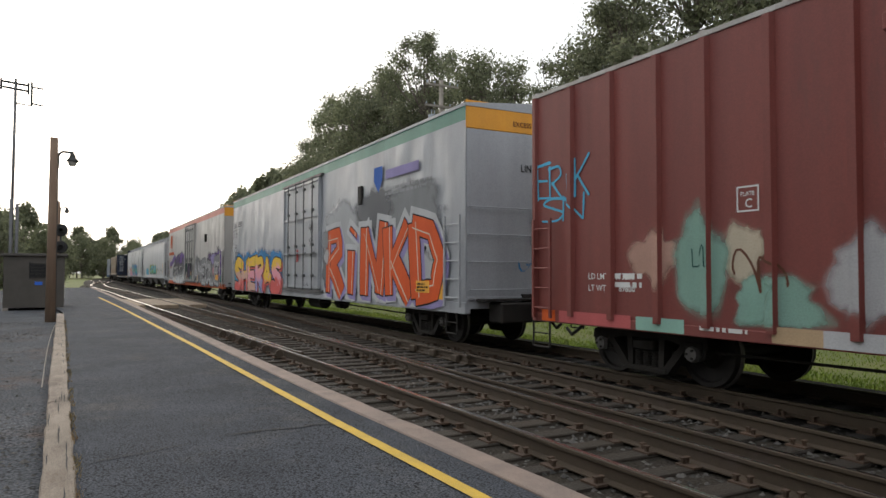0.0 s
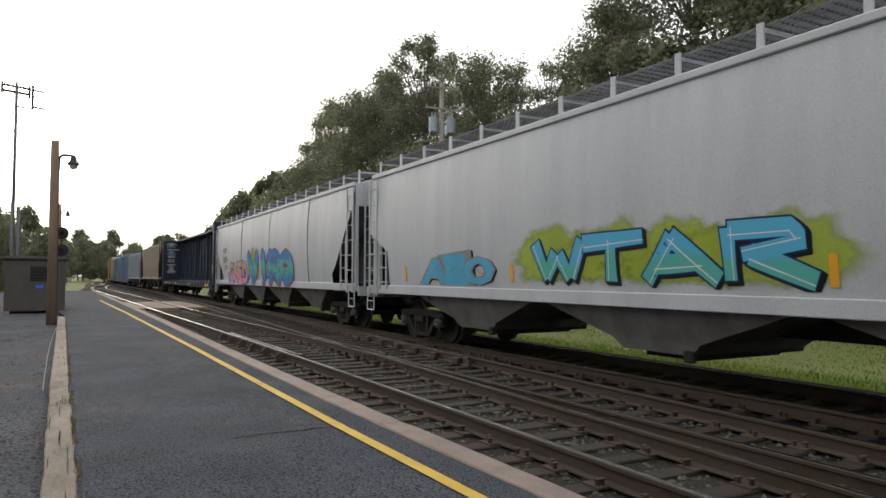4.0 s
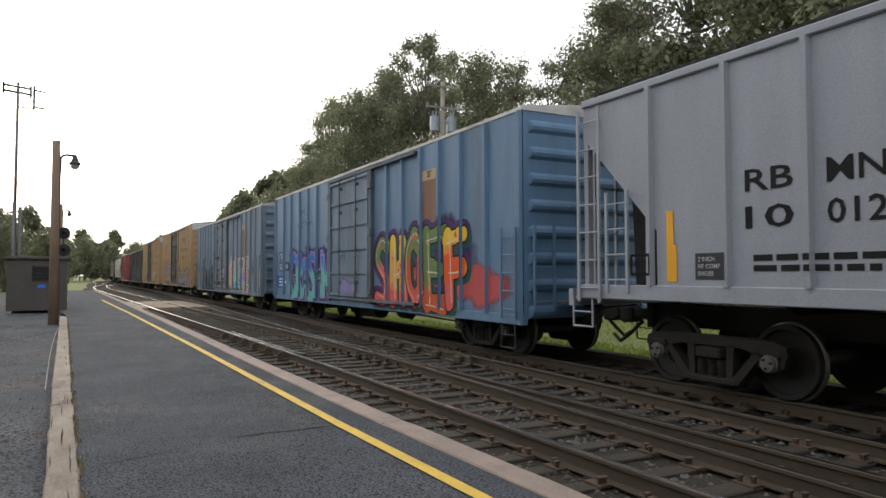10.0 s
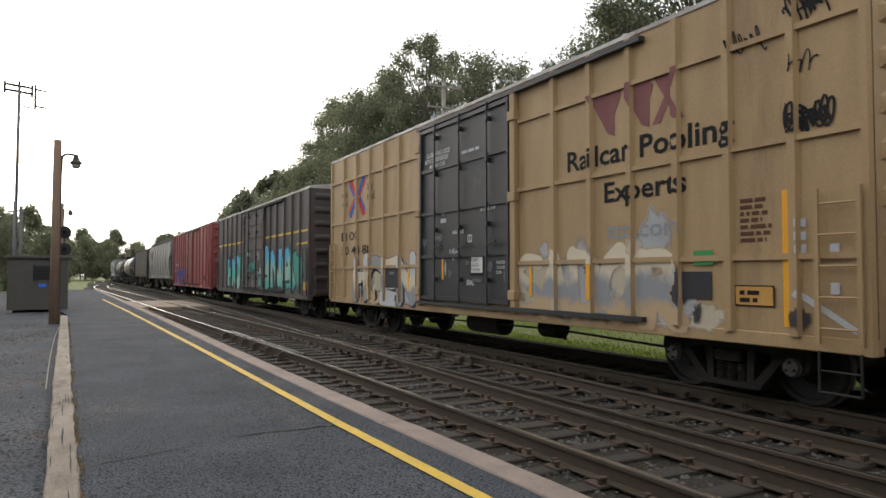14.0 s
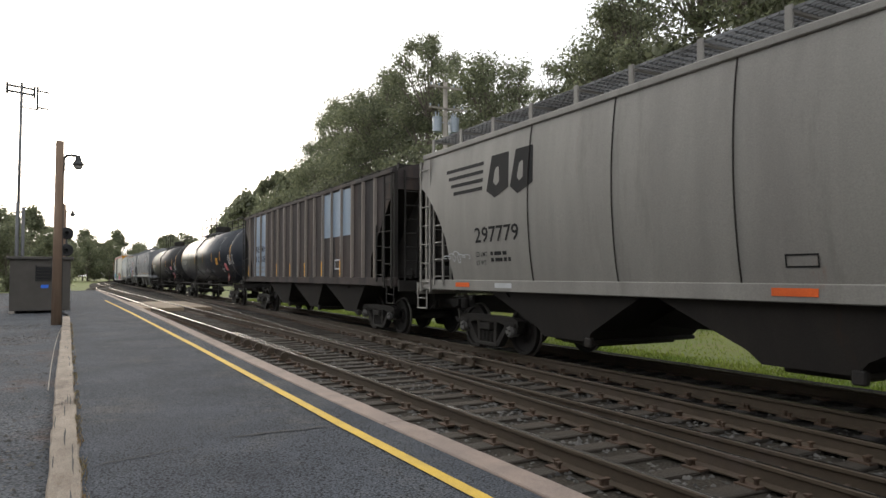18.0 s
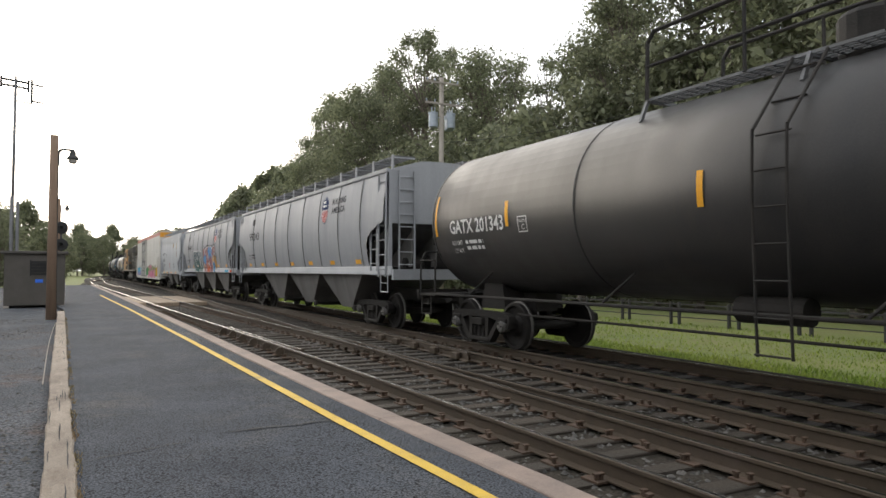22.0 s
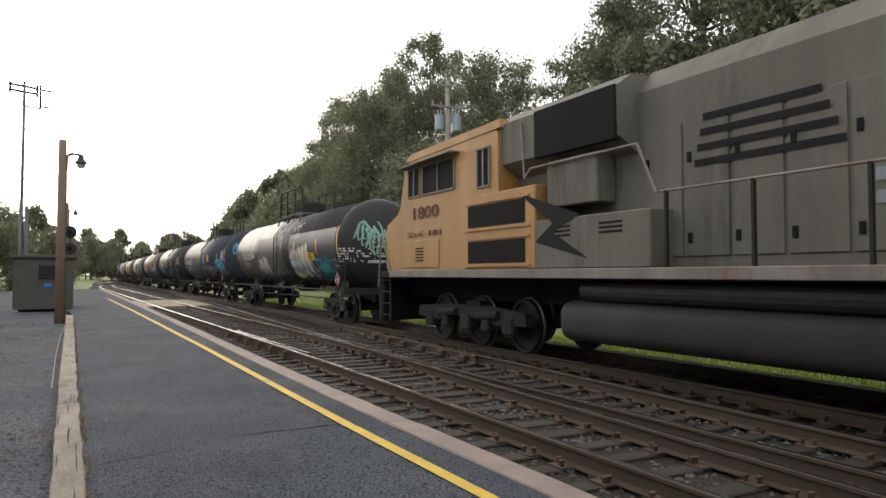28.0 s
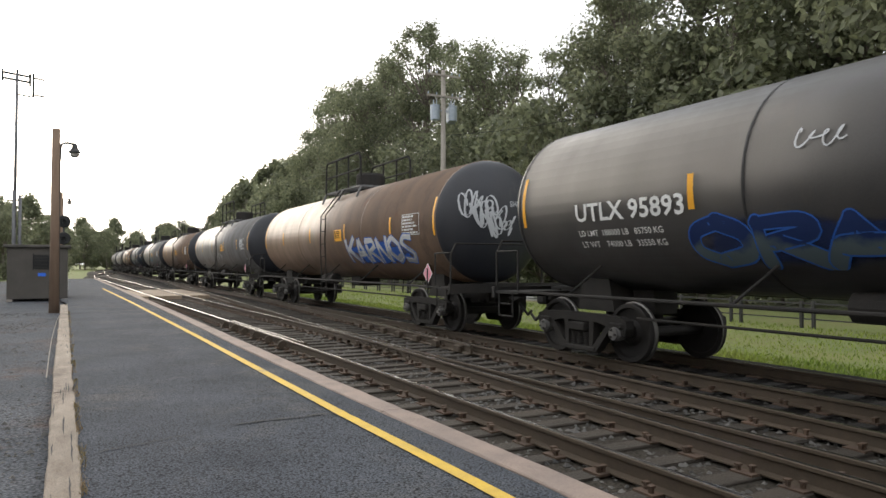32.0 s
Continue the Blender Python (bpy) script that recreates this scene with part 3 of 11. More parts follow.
# ---- trees ----
def tree(seed, height, spread, base, clumps, leaves, size, open_crown=0.0, bare=0):
    """A tapered trunk with limbs and a crown of leaf clumps with gaps. Returns the thing at the origin."""
    rs = np.random.RandomState(seed)
    rnd = random.Random(seed)
    t = new("tree")
    bm = bmesh.new()
    r = 0.012 * height + 0.08
    p = Vector((0, 0, -0.3))
    spine = [p]
    for k in range(1, 7):
        spine.append(Vector((rnd.uniform(-0.25, 0.25) * k * 0.5, rnd.uniform(-0.25, 0.25) * k * 0.5, height * 0.82 * k / 6)))
    for k in range(6):
        rod(bm, spine[k], spine[k + 1], r * (1 - k / 7), r * (1 - (k + 1) / 7), 7, caps=False)
    centres = []
    for k in range(clumps):
        u = (k + 0.5) / clumps
        z = base + (height - base) * (0.05 + 0.93 * u)
        prof = math.sin(math.pi * min(1, (0.12 + 0.88 * u)) ** 1.25) ** 0.6
        a = rnd.uniform(0, math.tau)
        rr = spread * max(prof, 0.18) * rnd.uniform(0.35, 0.95)
        c = Vector((math.cos(a) * rr, math.sin(a) * rr, z + rnd.uniform(-0.6, 0.6)))
        centres.append((c, spread * rnd.uniform(0.15, 0.34) * (1 - open_crown * 0.4)))
        j = min(5, max(1, int(6 * (z - 2.0) / (height * 0.82))))
        s = spine[j]
        mid = s.lerp(c, 0.55) + Vector((0, 0, -0.3))
        rod(bm, s, mid, r * 0.28, r * 0.16, 5, caps=False)
        rod(bm, mid, c, r * 0.16, r * 0.05, 4, caps=False)
        for q in range(2):
            e = c + Vector((rnd.uniform(-1, 1), rnd.uniform(-1, 1), rnd.uniform(-0.2, 0.8))) * spread * 0.25
            rod(bm, mid, e, r * 0.08, r * 0.03, 3, caps=False)
    for k in range(bare):
        a = rnd.uniform(0, math.tau)
        s = spine[rnd.randint(3, 6)]
        e = s + Vector((math.cos(a) * rnd.uniform(0.6, 1.6), math.sin(a) * rnd.uniform(0.6, 1.6), rnd.uniform(1.5, 3.6)))
        rod(bm, s, e, r * 0.16, r * 0.04, 4, caps=False)
        rod(bm, s.lerp(e, 0.6), e + Vector((rnd.uniform(-1, 1), rnd.uniform(-1, 1), 0.6)), r * 0.07, r * 0.03, 3, caps=False)
    part("trunk", bm, M["bark"], t, "rough grey-brown trunk and limbs", smooth=True)
    per = max(leaves // max(clumps, 1), 1)
    C = np.repeat(np.array([c for c, q in centres]), per, 0)
    Rr = np.repeat(np.array([q for c, q in centres]), per)[:, None]
    n = len(C)
    d = rs.normal(size=(n, 3))
    d /= np.linalg.norm(d, axis=1)[:, None]
    pos = C + d * Rr * (rs.rand(n, 1) ** 0.45) * (1.15, 1.15, 0.8) + rs.normal(size=(n, 3)) * 0.27
    nrm = d + rs.normal(size=(n, 3)) * 0.6 + (0, 0, 0.35)
    nrm /= np.linalg.norm(nrm, axis=1)[:, None]
    u = np.cross(nrm, rs.normal(size=(n, 3)))
    u /= np.linalg.norm(u, axis=1)[:, None]
    v = np.cross(nrm, u)
    s = size * (0.55 + 0.9 * rs.rand(n, 1))
    quad = np.stack((pos - u * s, pos - v * s * 0.55 + nrm * s * 0.12, pos + u * s, pos + v * s * 0.55 + nrm * s * 0.12), 1).reshape(-1, 3)
    me = cloud_mesh("crown", quad.tolist(), np.arange(4 * n).reshape(-1, 4).tolist(), M["leaf"])
    o = new("crown", me)
    o.parent = t
    o["label"] = "green leaf clumps with gaps of light"
    return t


TREES = [tree(21, 25, 5.6, 5, 76, 22000, 0.135), tree(22, 25, 4.6, 4, 70, 20500, 0.135), tree(23, 26, 4.4, 16, 34, 11000, 0.135, 0.3, 3), tree(24, 20, 5.6, 2, 72, 20500, 0.135), tree(25, 21, 3.4, 9, 24, 5200, 0.125, 0.5, 16), tree(26, 7, 3.6, 0.4, 26, 7000, 0.13), tree(27, 18, 5.4, 1.5, 40, 4400, 0.44)]
NAMES = ("tall leafy broadleaf tree in the hillside wood", "dense rounded broadleaf tree in the hillside wood", "tall open-crowned tree with high leaf clumps", "wide low-branched tree at the wood's edge", "thin half-bare tree with open branches", "thick green bush at the foot of the wood", "distant rounded broadleaf tree beyond the line")
used = set()


def plant(kind, x, y, turn, scale, group="trees of the wooded bank"):
    z = lie_of_land(x, y) - 0.1
    t = TREES[kind]
    m = pose(x, y, z, 0, 0, turn) @ Matrix.Diagonal((scale, scale, scale * 1.0, 1))
    if kind in used:
        o = copy_thing(t, m)
    else:
        used.add(kind)
        o = t
        o.matrix_basis = m
    tagged(o, NAMES[kind], "bush" if kind == 5 else "tree", group)
    o.name = "bush" if kind == 5 else "tree"
    return o


rnd = random.Random(77)
# picked-out trees of the skyline: kind, sideways, along, scale
for k, x, y, s in ((3, 35.5, 113.5, 1.22), (1, 36.0, 105.5, 1.18), (3, 33.0, 100.0, 0.85), (0, 34.5, 93.0, 1.05), (1, 37.0, 86.0, 0.92), (3, 33.0, 82.0, 1.05), (1, 33.5, 76.0, 0.91),
                   (2, 33.0, 66.0, 1.06), (3, 35.0, 69.5, 0.95), (0, 35.5, 60.0, 0.83), (3, 34.0, 55.0, 0.92), (4, 33.5, 49.8, 0.96), (4, 34.5, 46.0, 0.96), (4, 35.5, 43.0, 0.96), (3, 36.5, 40.0, 0.90),
                   (1, 33.0, 36.0, 0.80), (0, 34.5, 30.5, 0.95), (1, 31.5, 25.5, 1.0), (0, 33.0, 19.5, 1.05), (3, 31.5, 13.5, 1.2), (0, 34.0, 6.0, 1.1)):
    plant(k, x, y, rnd.uniform(0, 360), s)
for i in range(6):
    plant(rnd.choice((0, 1, 3)), 42 + rnd.uniform(-3, 3), 2 + i * 6.4, rnd.uniform(0, 360), rnd.uniform(0.7, 0.8))
for i in range(7):
    plant(3, 42 + rnd.uniform(-3, 3), 44 + i * 8.6, rnd.uniform(0, 360), rnd.uniform(0.45, 0.6))
for i in range(30):
    y = -2 + i * 4.2
    plant(5, 30.0 + rnd.uniform(-1.5, 2.0), y, rnd.uniform(0, 360), rnd.uniform(0.9, 1.6), "bushes along the wood")
for i in range(15):
    y = 128 + i * 9.0
    plant(6, main_x(y) + 28.5 + rnd.uniform(-1, 6), y, rnd.uniform(0, 360), float(np.interp(y, (128, 150, 180, 215, 232, 254), (1.15, 1.2, 1.08, 1.15, 1.36, 1.0))) + rnd.uniform(-0.1, 0.06))
for i in range(14):
    y = 122 + i * 9
    plant(5, main_x(y) + 25 + rnd.uniform(-2, 3), y, rnd.uniform(0, 360), rnd.uniform(0.9, 1.5), "bushes along the wood")
# woods that close the view beyond the bend
for i in range(26):
    plant(6, -26 + i * 4.0 + rnd.uniform(-2, 2), 258 + rnd.uniform(-14, 26) - abs(i - 12) * 1.2, rnd.uniform(0, 360), rnd.uniform(0.62, 0.88), "trees beyond the bend")
for i in range(14):
    plant(5, -16 + i * 5 + rnd.uniform(-2, 2), 225 + rnd.uniform(-10, 14), rnd.uniform(0, 360), rnd.uniform(1.0, 1.6), "bushes beyond the bend")
# trees behind the hut
for i in range(11):
    plant(6, -5.5 - i * 4.2 + rnd.uniform(-1, 1), 118 + rnd.uniform(-8, 26) + i * 2, rnd.uniform(0, 360), rnd.uniform(0.50, 0.64), "trees behind the hut")
for i in range(10):
    plant(5, -2.4 - i * 3.0 + rnd.uniform(-1, 1), 88 + rnd.uniform(-6, 16), rnd.uniform(0, 360), rnd.uniform(0.7, 1.05), "bushes behind the hut")

# trees added round the lot, out of the view, to cut low sky light
for i in range(24):
    plant(6, -34 + rnd.uniform(-4, 4), -78 + i * 7.5, rnd.uniform(0, 360), rnd.uniform(0.62, 0.8), "trees round the lot")
for i in range(7):
    plant(6, -26 + i * 7.0, -70 + rnd.uniform(-4, 4), rnd.uniform(0, 360), rnd.uniform(0.62, 0.8), "trees round the lot")


# ---- unseen plain walls and roof, added behind to block sky light ----
M["station_wall"] = surface("station_wall", (0.16, 0.11, 0.085), (0.20, 0.14, 0.11), 0.9, scale=1.2, fine=30, bump=0.3)
M["station_roof"] = surface("station_roof", (0.07, 0.07, 0.072), (0.10, 0.098, 0.095), 0.9, scale=1.0, fine=20, bump=0.3)
for name, x0, x1, y0, y1 in (("wall_west", -5.3, -5.0, -20, 0.5), ("wall_south", -5.0, 1.5, -9.3, -9.0)):
    bm = bmesh.new()
    box(bm, x0, x1, y0, y1, -0.3, 6.2)
    tagged(part(name, bm, M["station_wall"]), "unseen plain brown wall added behind the platform to block sky light", "wall", kind="structure")
bm = bmesh.new()
box(bm, -5.6, 1.9, -20, -8.4, 6.2, 6.4)
box(bm, -9.0, -4.2, -20, 0.9, 6.42, 6.6)
tagged(part("station_roof", bm, M["station_roof"]), "unseen flat dark roof added to block sky light", "roof", kind="structure")

# ---- things by the platform ----
def lamp_pole(y, x, top, reach, label):
    t = thing("street_lamp", label, "lamp post", "lamp posts on the platform", at=pose(x, y, 0))
    bm = bmesh.new()
    rod(bm, (0, 0, -0.35), (0, 0, top), 0.16, 0.115, 12)
    part("post", bm, M["pole_wood"], t, "weathered brown wooden pole", smooth=True)
    bm = bmesh.new()
    z = top - 0.62
    pts = [(0.12, 0, z - 0.35)] + [(0.12 + reach * 0.35 * (1 - math.cos(a)), 0, z + 0.12 * 1.6 * math.sin(a)) for a in [k * math.pi / 12 for k in range(1, 7)]] + [(reach, 0, z + 0.17), (reach + 0.03, 0, z + 0.1)]
    tube(bm, pts, 0.042)
    soft_box(bm, 0.09, 0.13, -0.05, 0.05, z - 0.5, z - 0.2, 0.01)
    part("arm", bm, M["dark_steel"], t, "curved dark steel bracket")
    bm = bmesh.new()
    lathe(bm, ((z + 0.2, 0.05), (z + 0.08, 0.09), (z + 0.02, 0.10), (z - 0.06, 0.17), (z - 0.10, 0.185), (z - 0.12, 0.17)), 16, "z", (reach + 0.03, 0, 0))
    head = part("lamp_head", bm, M["dark_steel"], t, "dark bell-shaped lamp head")
    bm = bmesh.new()
    lathe(bm, ((z - 0.11, 0.13), (z - 0.22, 0.12), (z - 0.26, 0.07)), 14, "z", (reach + 0.03, 0, 0))
    part("bowl", bm, M["lens"], head, "unlit glass bowl")
    bm = bmesh.new()
    rod(bm, (0.13, -0.05, 0.0), (0.12, -0.05, top - 1.0), 0.02)
    part("conduit", bm, M["dark_steel"], t)
    return t


lamp_pole(25.5, -0.50, 5.85, 0.50, "wooden platform lamp pole with curved bracket lamp")
lamp_pole(57.0, -0.76, 6.65, 0.50, "farther wooden lamp pole with curved bracket lamp")

# hut
hut = thing("equipment_hut", "dark brown flat-roofed equipment hut on the gravel", "shed", at=pose(-1.28, 35.0, -0.1))
bm = bmesh.new()
soft_box(bm, -1.1, 1.1, -1.3, 1.5, 0.16, 2.3, 0.02)
body = part("wall", bm, M["hut_paint"], hut, "dark brown painted boards")
bm = bmesh.new()
soft_box(bm, -1.22, 1.22, -1.42, 1.62, 2.3, 2.42, 0.02)
part("roof", bm, M["hut_roof"], hut)
for x in (-1.0, 1.0):
    for y in (-1.2, 1.4):
        bm = bmesh.new()
        soft_box(bm, x - 0.1, x + 0.1, y - 0.1, y + 0.1, -0.1, 0.16, 0.01)
        part("footing", bm, M["grey_wood"], hut)
bm = bmesh.new()
for k in range(10):
    box(bm, -0.14, 0.44, -1.345, -1.315, 1.42 + k * 0.06, 1.46 + k * 0.06)
box(bm, -0.18, -0.14, -1.35, -1.298, 1.38, 2.06)
box(bm, 0.44, 0.48, -1.35, -1.298, 1.38, 2.06)
part("louvre", bm, M["black_iron"], hut, "dark louvred vent")
bm = bmesh.new()
soft_box(bm, 0.02, 0.30, -1.325, -1.304, 1.10, 1.24, 0.005)
part("sign", bm, M["blue_sign"], hut, "small blue sign")
for k in range(12):
    bm = bmesh.new()
    box(bm, -1.1 + k * 0.19, -1.085 + k * 0.19, -1.312, -1.297, 0.18, 2.28)
    part("batten", bm, M["hut_paint"], hut)

# signal with two round heads
sig = thing("track_signal", "trackside signal mast with two round dark heads", "railway signal", at=pose(-0.46, 46.0, -0.1))
bm = bmesh.new()
rod(bm, (0, 0, 0), (0, 0, 4.3), 0.05, n=10)
part("mast", bm, M["dark_steel"], sig, smooth=True)
for z in (4.08, 3.1):
    bm = bmesh.new()
    lathe(bm, ((-0.04, 0.33), (0.0, 0.36), (0.03, 0.34), (0.05, 0.2)), 24, "y", (0, -0.08, z))
    h = part("signal_head", bm, M["black_iron"], sig, "round dark signal disc")
    bm = bmesh.new()
    rod(bm, (0, -0.12, z), (0, -0.36, z), 0.10, 0.12, 12, caps=False)
    part("hood", bm, M["black_iron"], h)
bm = bmesh.new()
soft_box(bm, -0.25, 0.25, -0.2, 0.2, 0, 0.9, 0.02)
part("case", bm, M["galvanised"], sig)

# radio mast behind the hut
M["mast_grey"] = surface("mast_grey", (0.10, 0.10, 0.105), (0.14, 0.14, 0.145), 0.6, 0.3, scale=5, fine=50, bump=0.05)
mast = thing("radio_mast", "thin steel radio mast with a folded dipole array", "antenna", at=pose(-2.74, 43.0, -0.6))
bm = bmesh.new()
rod(bm, (0, 0, 0), (0, 0, 6.0), 0.095, n=10)
rod(bm, (0.02, 0, 4.0), (0.06, 0, 12.2), 0.08, 0.07, 10)
part("mast_tube", bm, M["mast_grey"], mast, smooth=True)
bm = bmesh.new()
rod(bm, (0.26, 0, 0), (0.26, 0, 5.75), 0.085, n=10)
part("lower_tube", bm, M["mast_grey"], mast, smooth=True)
bm = bmesh.new()
bm.free()
for z in (11.85, 12.15):
    bm = bmesh.new()
    rod(bm, (-0.6, 0, z + 0.06), (0.65, 0, z - 0.06), 0.06)
    part("crossbar", bm, M["dark_steel"], mast)
for x, z0, z1 in ((-0.6, 11.75, 12.35), (0.65, 11.6, 12.25), (0.8, 11.0, 12.3), (0.06, 11.8, 12.4)):
    bm = bmesh.new()
    rod(bm, (x, 0, z0), (x, 0, z1), 0.055)
    part("dipole", bm, M["dark_steel"], mast, "thin upright aerial element")
for z in (12.05, 11.15):
    bm = bmesh.new()
    rod(bm, (0.8, 0, z), (1.35, 0, z - 0.06), 0.045)
    part("side_element", bm, M["dark_steel"], mast)
bm = bmesh.new()
rod(bm, (0.06, 0, 11.1), (0.8, 0, 11.02), 0.035)
part("bracket", bm, M["dark_steel"], mast)

# utility pole with transformers
up = thing("utility_pole", "wooden utility pole with crossarms and three grey transformers", "utility pole", at=pose(20.0, 37.6, -0.6))
bm = bmesh.new()
rod(bm, (0, 0, -0.5), (0, 0, 14.0), 0.19, 0.13, 12)
part("post", bm, M["grey_wood"], up, smooth=True)
for z, w in ((13.65, 1.15), (12.35, 1.2)):
    bm = bmesh.new()
    soft_box(bm, -w, w, -0.2, -0.1, z - 0.06, z + 0.06, 0.01)
    bar(bm, (-w * 0.6, -0.15, z), (0, -0.15, z - 0.55), 0.03)
    bar(bm, (w * 0.6, -0.15, z), (0, -0.15, z - 0.55), 0.03)
    arm = part("crossarm", bm, M["grey_wood"], up)
    for x in (-w + 0.1, -w * 0.45, w * 0.45, w - 0.1):
        bm = bmesh.new()
        lathe(bm, ((z + 0.06, 0.02), (z + 0.1, 0.05), (z + 0.16, 0.04), (z + 0.2, 0.05), (z + 0.24, 0.02)), 8, "z", (x, -0.15, 0))
        part("insulator", bm, M["transformer"], arm)
for x, y in ((-0.62, -0.1), (0.5, -0.25), (0.72, 0.35)):
    bm = bmesh.new()
    lathe(bm, ((10.85, 0.24), (10.88, 0.28), (11.7, 0.29), (11.73, 0.31), (11.77, 0.30), (11.82, 0.12)), 18, "z", (x, y, 0))
    rod(bm, (x + 0.1, y, 11.8), (x + 0.1, y, 12.1), 0.035, n=8)
    rod(bm, (x - 0.1, y, 11.8), (x - 0.1, y, 12.1), 0.035, n=8)
    bar(bm, (0, 0, 11.5), (x, y, 11.5), 0.06)
    part("transformer", bm, M["transformer"], up, "grey pole transformer can", smooth=False)
wires = thing("overhead_wires", "thin sagging guy wires and service lines from the pole", "cable")


def wire(p, q, sag, r=0.014):
    p, q = Vector(p), Vector(q)
    bm = bmesh.new()
    tube(bm, [p.lerp(q, k / 12) - Vector((0, 0, sag * 4 * (k / 12) * (1 - k / 12))) for k in range(13)], r, 4)
    part("wire", bm, M["dark_steel"], wires)


wire((20, 37.6, 9.2), (17.0, 46.5, 4.4), 0.2)
wire((20, 37.6, 9.0), (24.2, 34.0, 4.6), 0.15)
wire((20, 37.6, 9.4), (36, 26, 13.5), 0.9)
wire((20, 37.6, 12.9), (26, 90, 12.5), 1.2)
wire((20.5, 37.6, 12.9), (26.5, 90, 12.5), 1.2)

# low fence beyond the verge
fence = thing("rail_fence", "low dark rail fence across the grass verge", "fence")
for i in range(22):
    y = 3.2 + i * 2.75
    for d in (0, 0.42):
        bm = bmesh.new()
        soft_box(bm, -0.05, 0.05, -0.05, 0.05, 0, 0.92, 0.008)
        o = part("post", bm, M["dark_steel"], fence)
        o.matrix_basis = pose(21.0, y + d, -0.6)
for z, h in ((-0.02, 0.10), (0.24, 0.05), (-0.26, 0.04)):
    bm = bmesh.new()
    box(bm, 20.97, 21.03, 0, 64, z - h / 2, z + h / 2)
    part("rail", bm, M["dark_steel"], fence)
cab = thing("utility_cabinet", "low grey metal utility cabinet on the grass", "cabinet", at=pose(23.2, 33.0, -0.65))
bm = bmesh.new()
soft_box(bm, -0.5, 0.5, -1.0, 1.0, 0.12, 1.05, 0.02)
b = part("body", bm, M["galvanised"], cab)
for y in (-0.48, 0.48):
    bm = bmesh.new()
    soft_box(bm, -0.525, -0.505, y - 0.44, y + 0.44, 0.2, 0.98, 0.008)
    part("door", bm, M["galvanised"], cab)
    bm = bmesh.new()
    soft_box(bm, -0.54, -0.527, y - 0.06, y + 0.06, 0.7, 0.8, 0.004)
    part("label_plate", bm, M["lens"], cab)
bm = bmesh.new()
soft_box(bm, -0.55, 0.55, -1.05, 1.05, 0, 0.12, 0.02)
part("plinth", bm, M["edge_stone"], cab)

# pale cable lying on the gravel
cable = thing("ground_cable", "pale cable curled on the gravel beside the curb", "cable")
bm = bmesh.new()
tube(bm, [(-0.30 - 0.07 * math.sin(k / 14 * 2.6), 11.0 + 13 * k / 14, -0.04) for k in range(15)], 0.009, 5)
part("sheath", bm, M["grey_wood"], cable)


# ---- the train ----
SPEED = 15.7
NEAR = -1.52            # near side sheet of a car, in the car's own space
movers, spinners = [], []


def paint(name, col, col2=None, rough=0.5, rust=0.0, dirt=None, dirt_amount=0.0, metal=0.0, bump=0.06, streak=0.16, rust_col=(0.17, 0.065, 0.03), spec=0.4, scale=1.6):
    col2 = col2 or tuple(min(1, c * 0.78 + 0.012) for c in col)
    M[name] = surface(name, col, col2, rough, metal, scale=scale, fine=55, bump=bump, rust=rust, rust_col=rust_col, stretch=(1, 1, streak), dirt=dirt or (0.09, 0.075, 0.06), dirt_amount=dirt_amount, spec=spec)
    return M[name]


COLOURS = dict(black=(0.012, 0.012, 0.013), white=(0.72, 0.72, 0.70), yellow=(0.80, 0.42, 0.02), orange=(0.72, 0.13, 0.03), red=(0.55, 0.04, 0.03), blue=(0.03, 0.12, 0.45), navy=(0.015, 0.03, 0.10), teal=(0.10, 0.42, 0.36), sky=(0.10, 0.42, 0.62), pink=(0.70, 0.30, 0.36), purple=(0.14, 0.07, 0.30), green=(0.06, 0.30, 0.10))
COLOURS.update(lime=(0.40, 0.50, 0.06), grey=(0.28, 0.29, 0.30), silver=(0.50, 0.51, 0.52), tan=(0.50, 0.36, 0.22), brown=(0.12, 0.05, 0.03), cream=(0.62, 0.55, 0.42), rose=(0.50, 0.12, 0.12), darkgreen=(0.02, 0.08, 0.07), lilac=(0.30, 0.26, 0.48), mint=(0.28, 0.48, 0.40), violet=(0.07, 0.035, 0.12), peach=(0.55, 0.34, 0.27), coal=(0.05, 0.05, 0.056), plum=(0.24, 0.10, 0.10), amber=(0.60, 0.33, 0.09), rust=(0.48, 0.10, 0.035), steel=(0.17, 0.175, 0.185), azure=(0.04, 0.22, 0.48), coral=(0.60, 0.11, 0.10), olive=(0.14, 0.20, 0.07), gold=(0.72, 0.46, 0.05), slate=(0.09, 0.12, 0.13), fire=(0.66, 0.10, 0.022), cerise=(0.52, 0.16, 0.26))
for n, c in COLOURS.items():
    paint("ink_" + n, c, tuple(min(1, v * 0.82 + 0.006) for v in c), 0.7, dirt=(0.12, 0.10, 0.085), dirt_amount=0.12, streak=0.3, spec=0.15)


def INK(n):
    return M["ink_" + n]


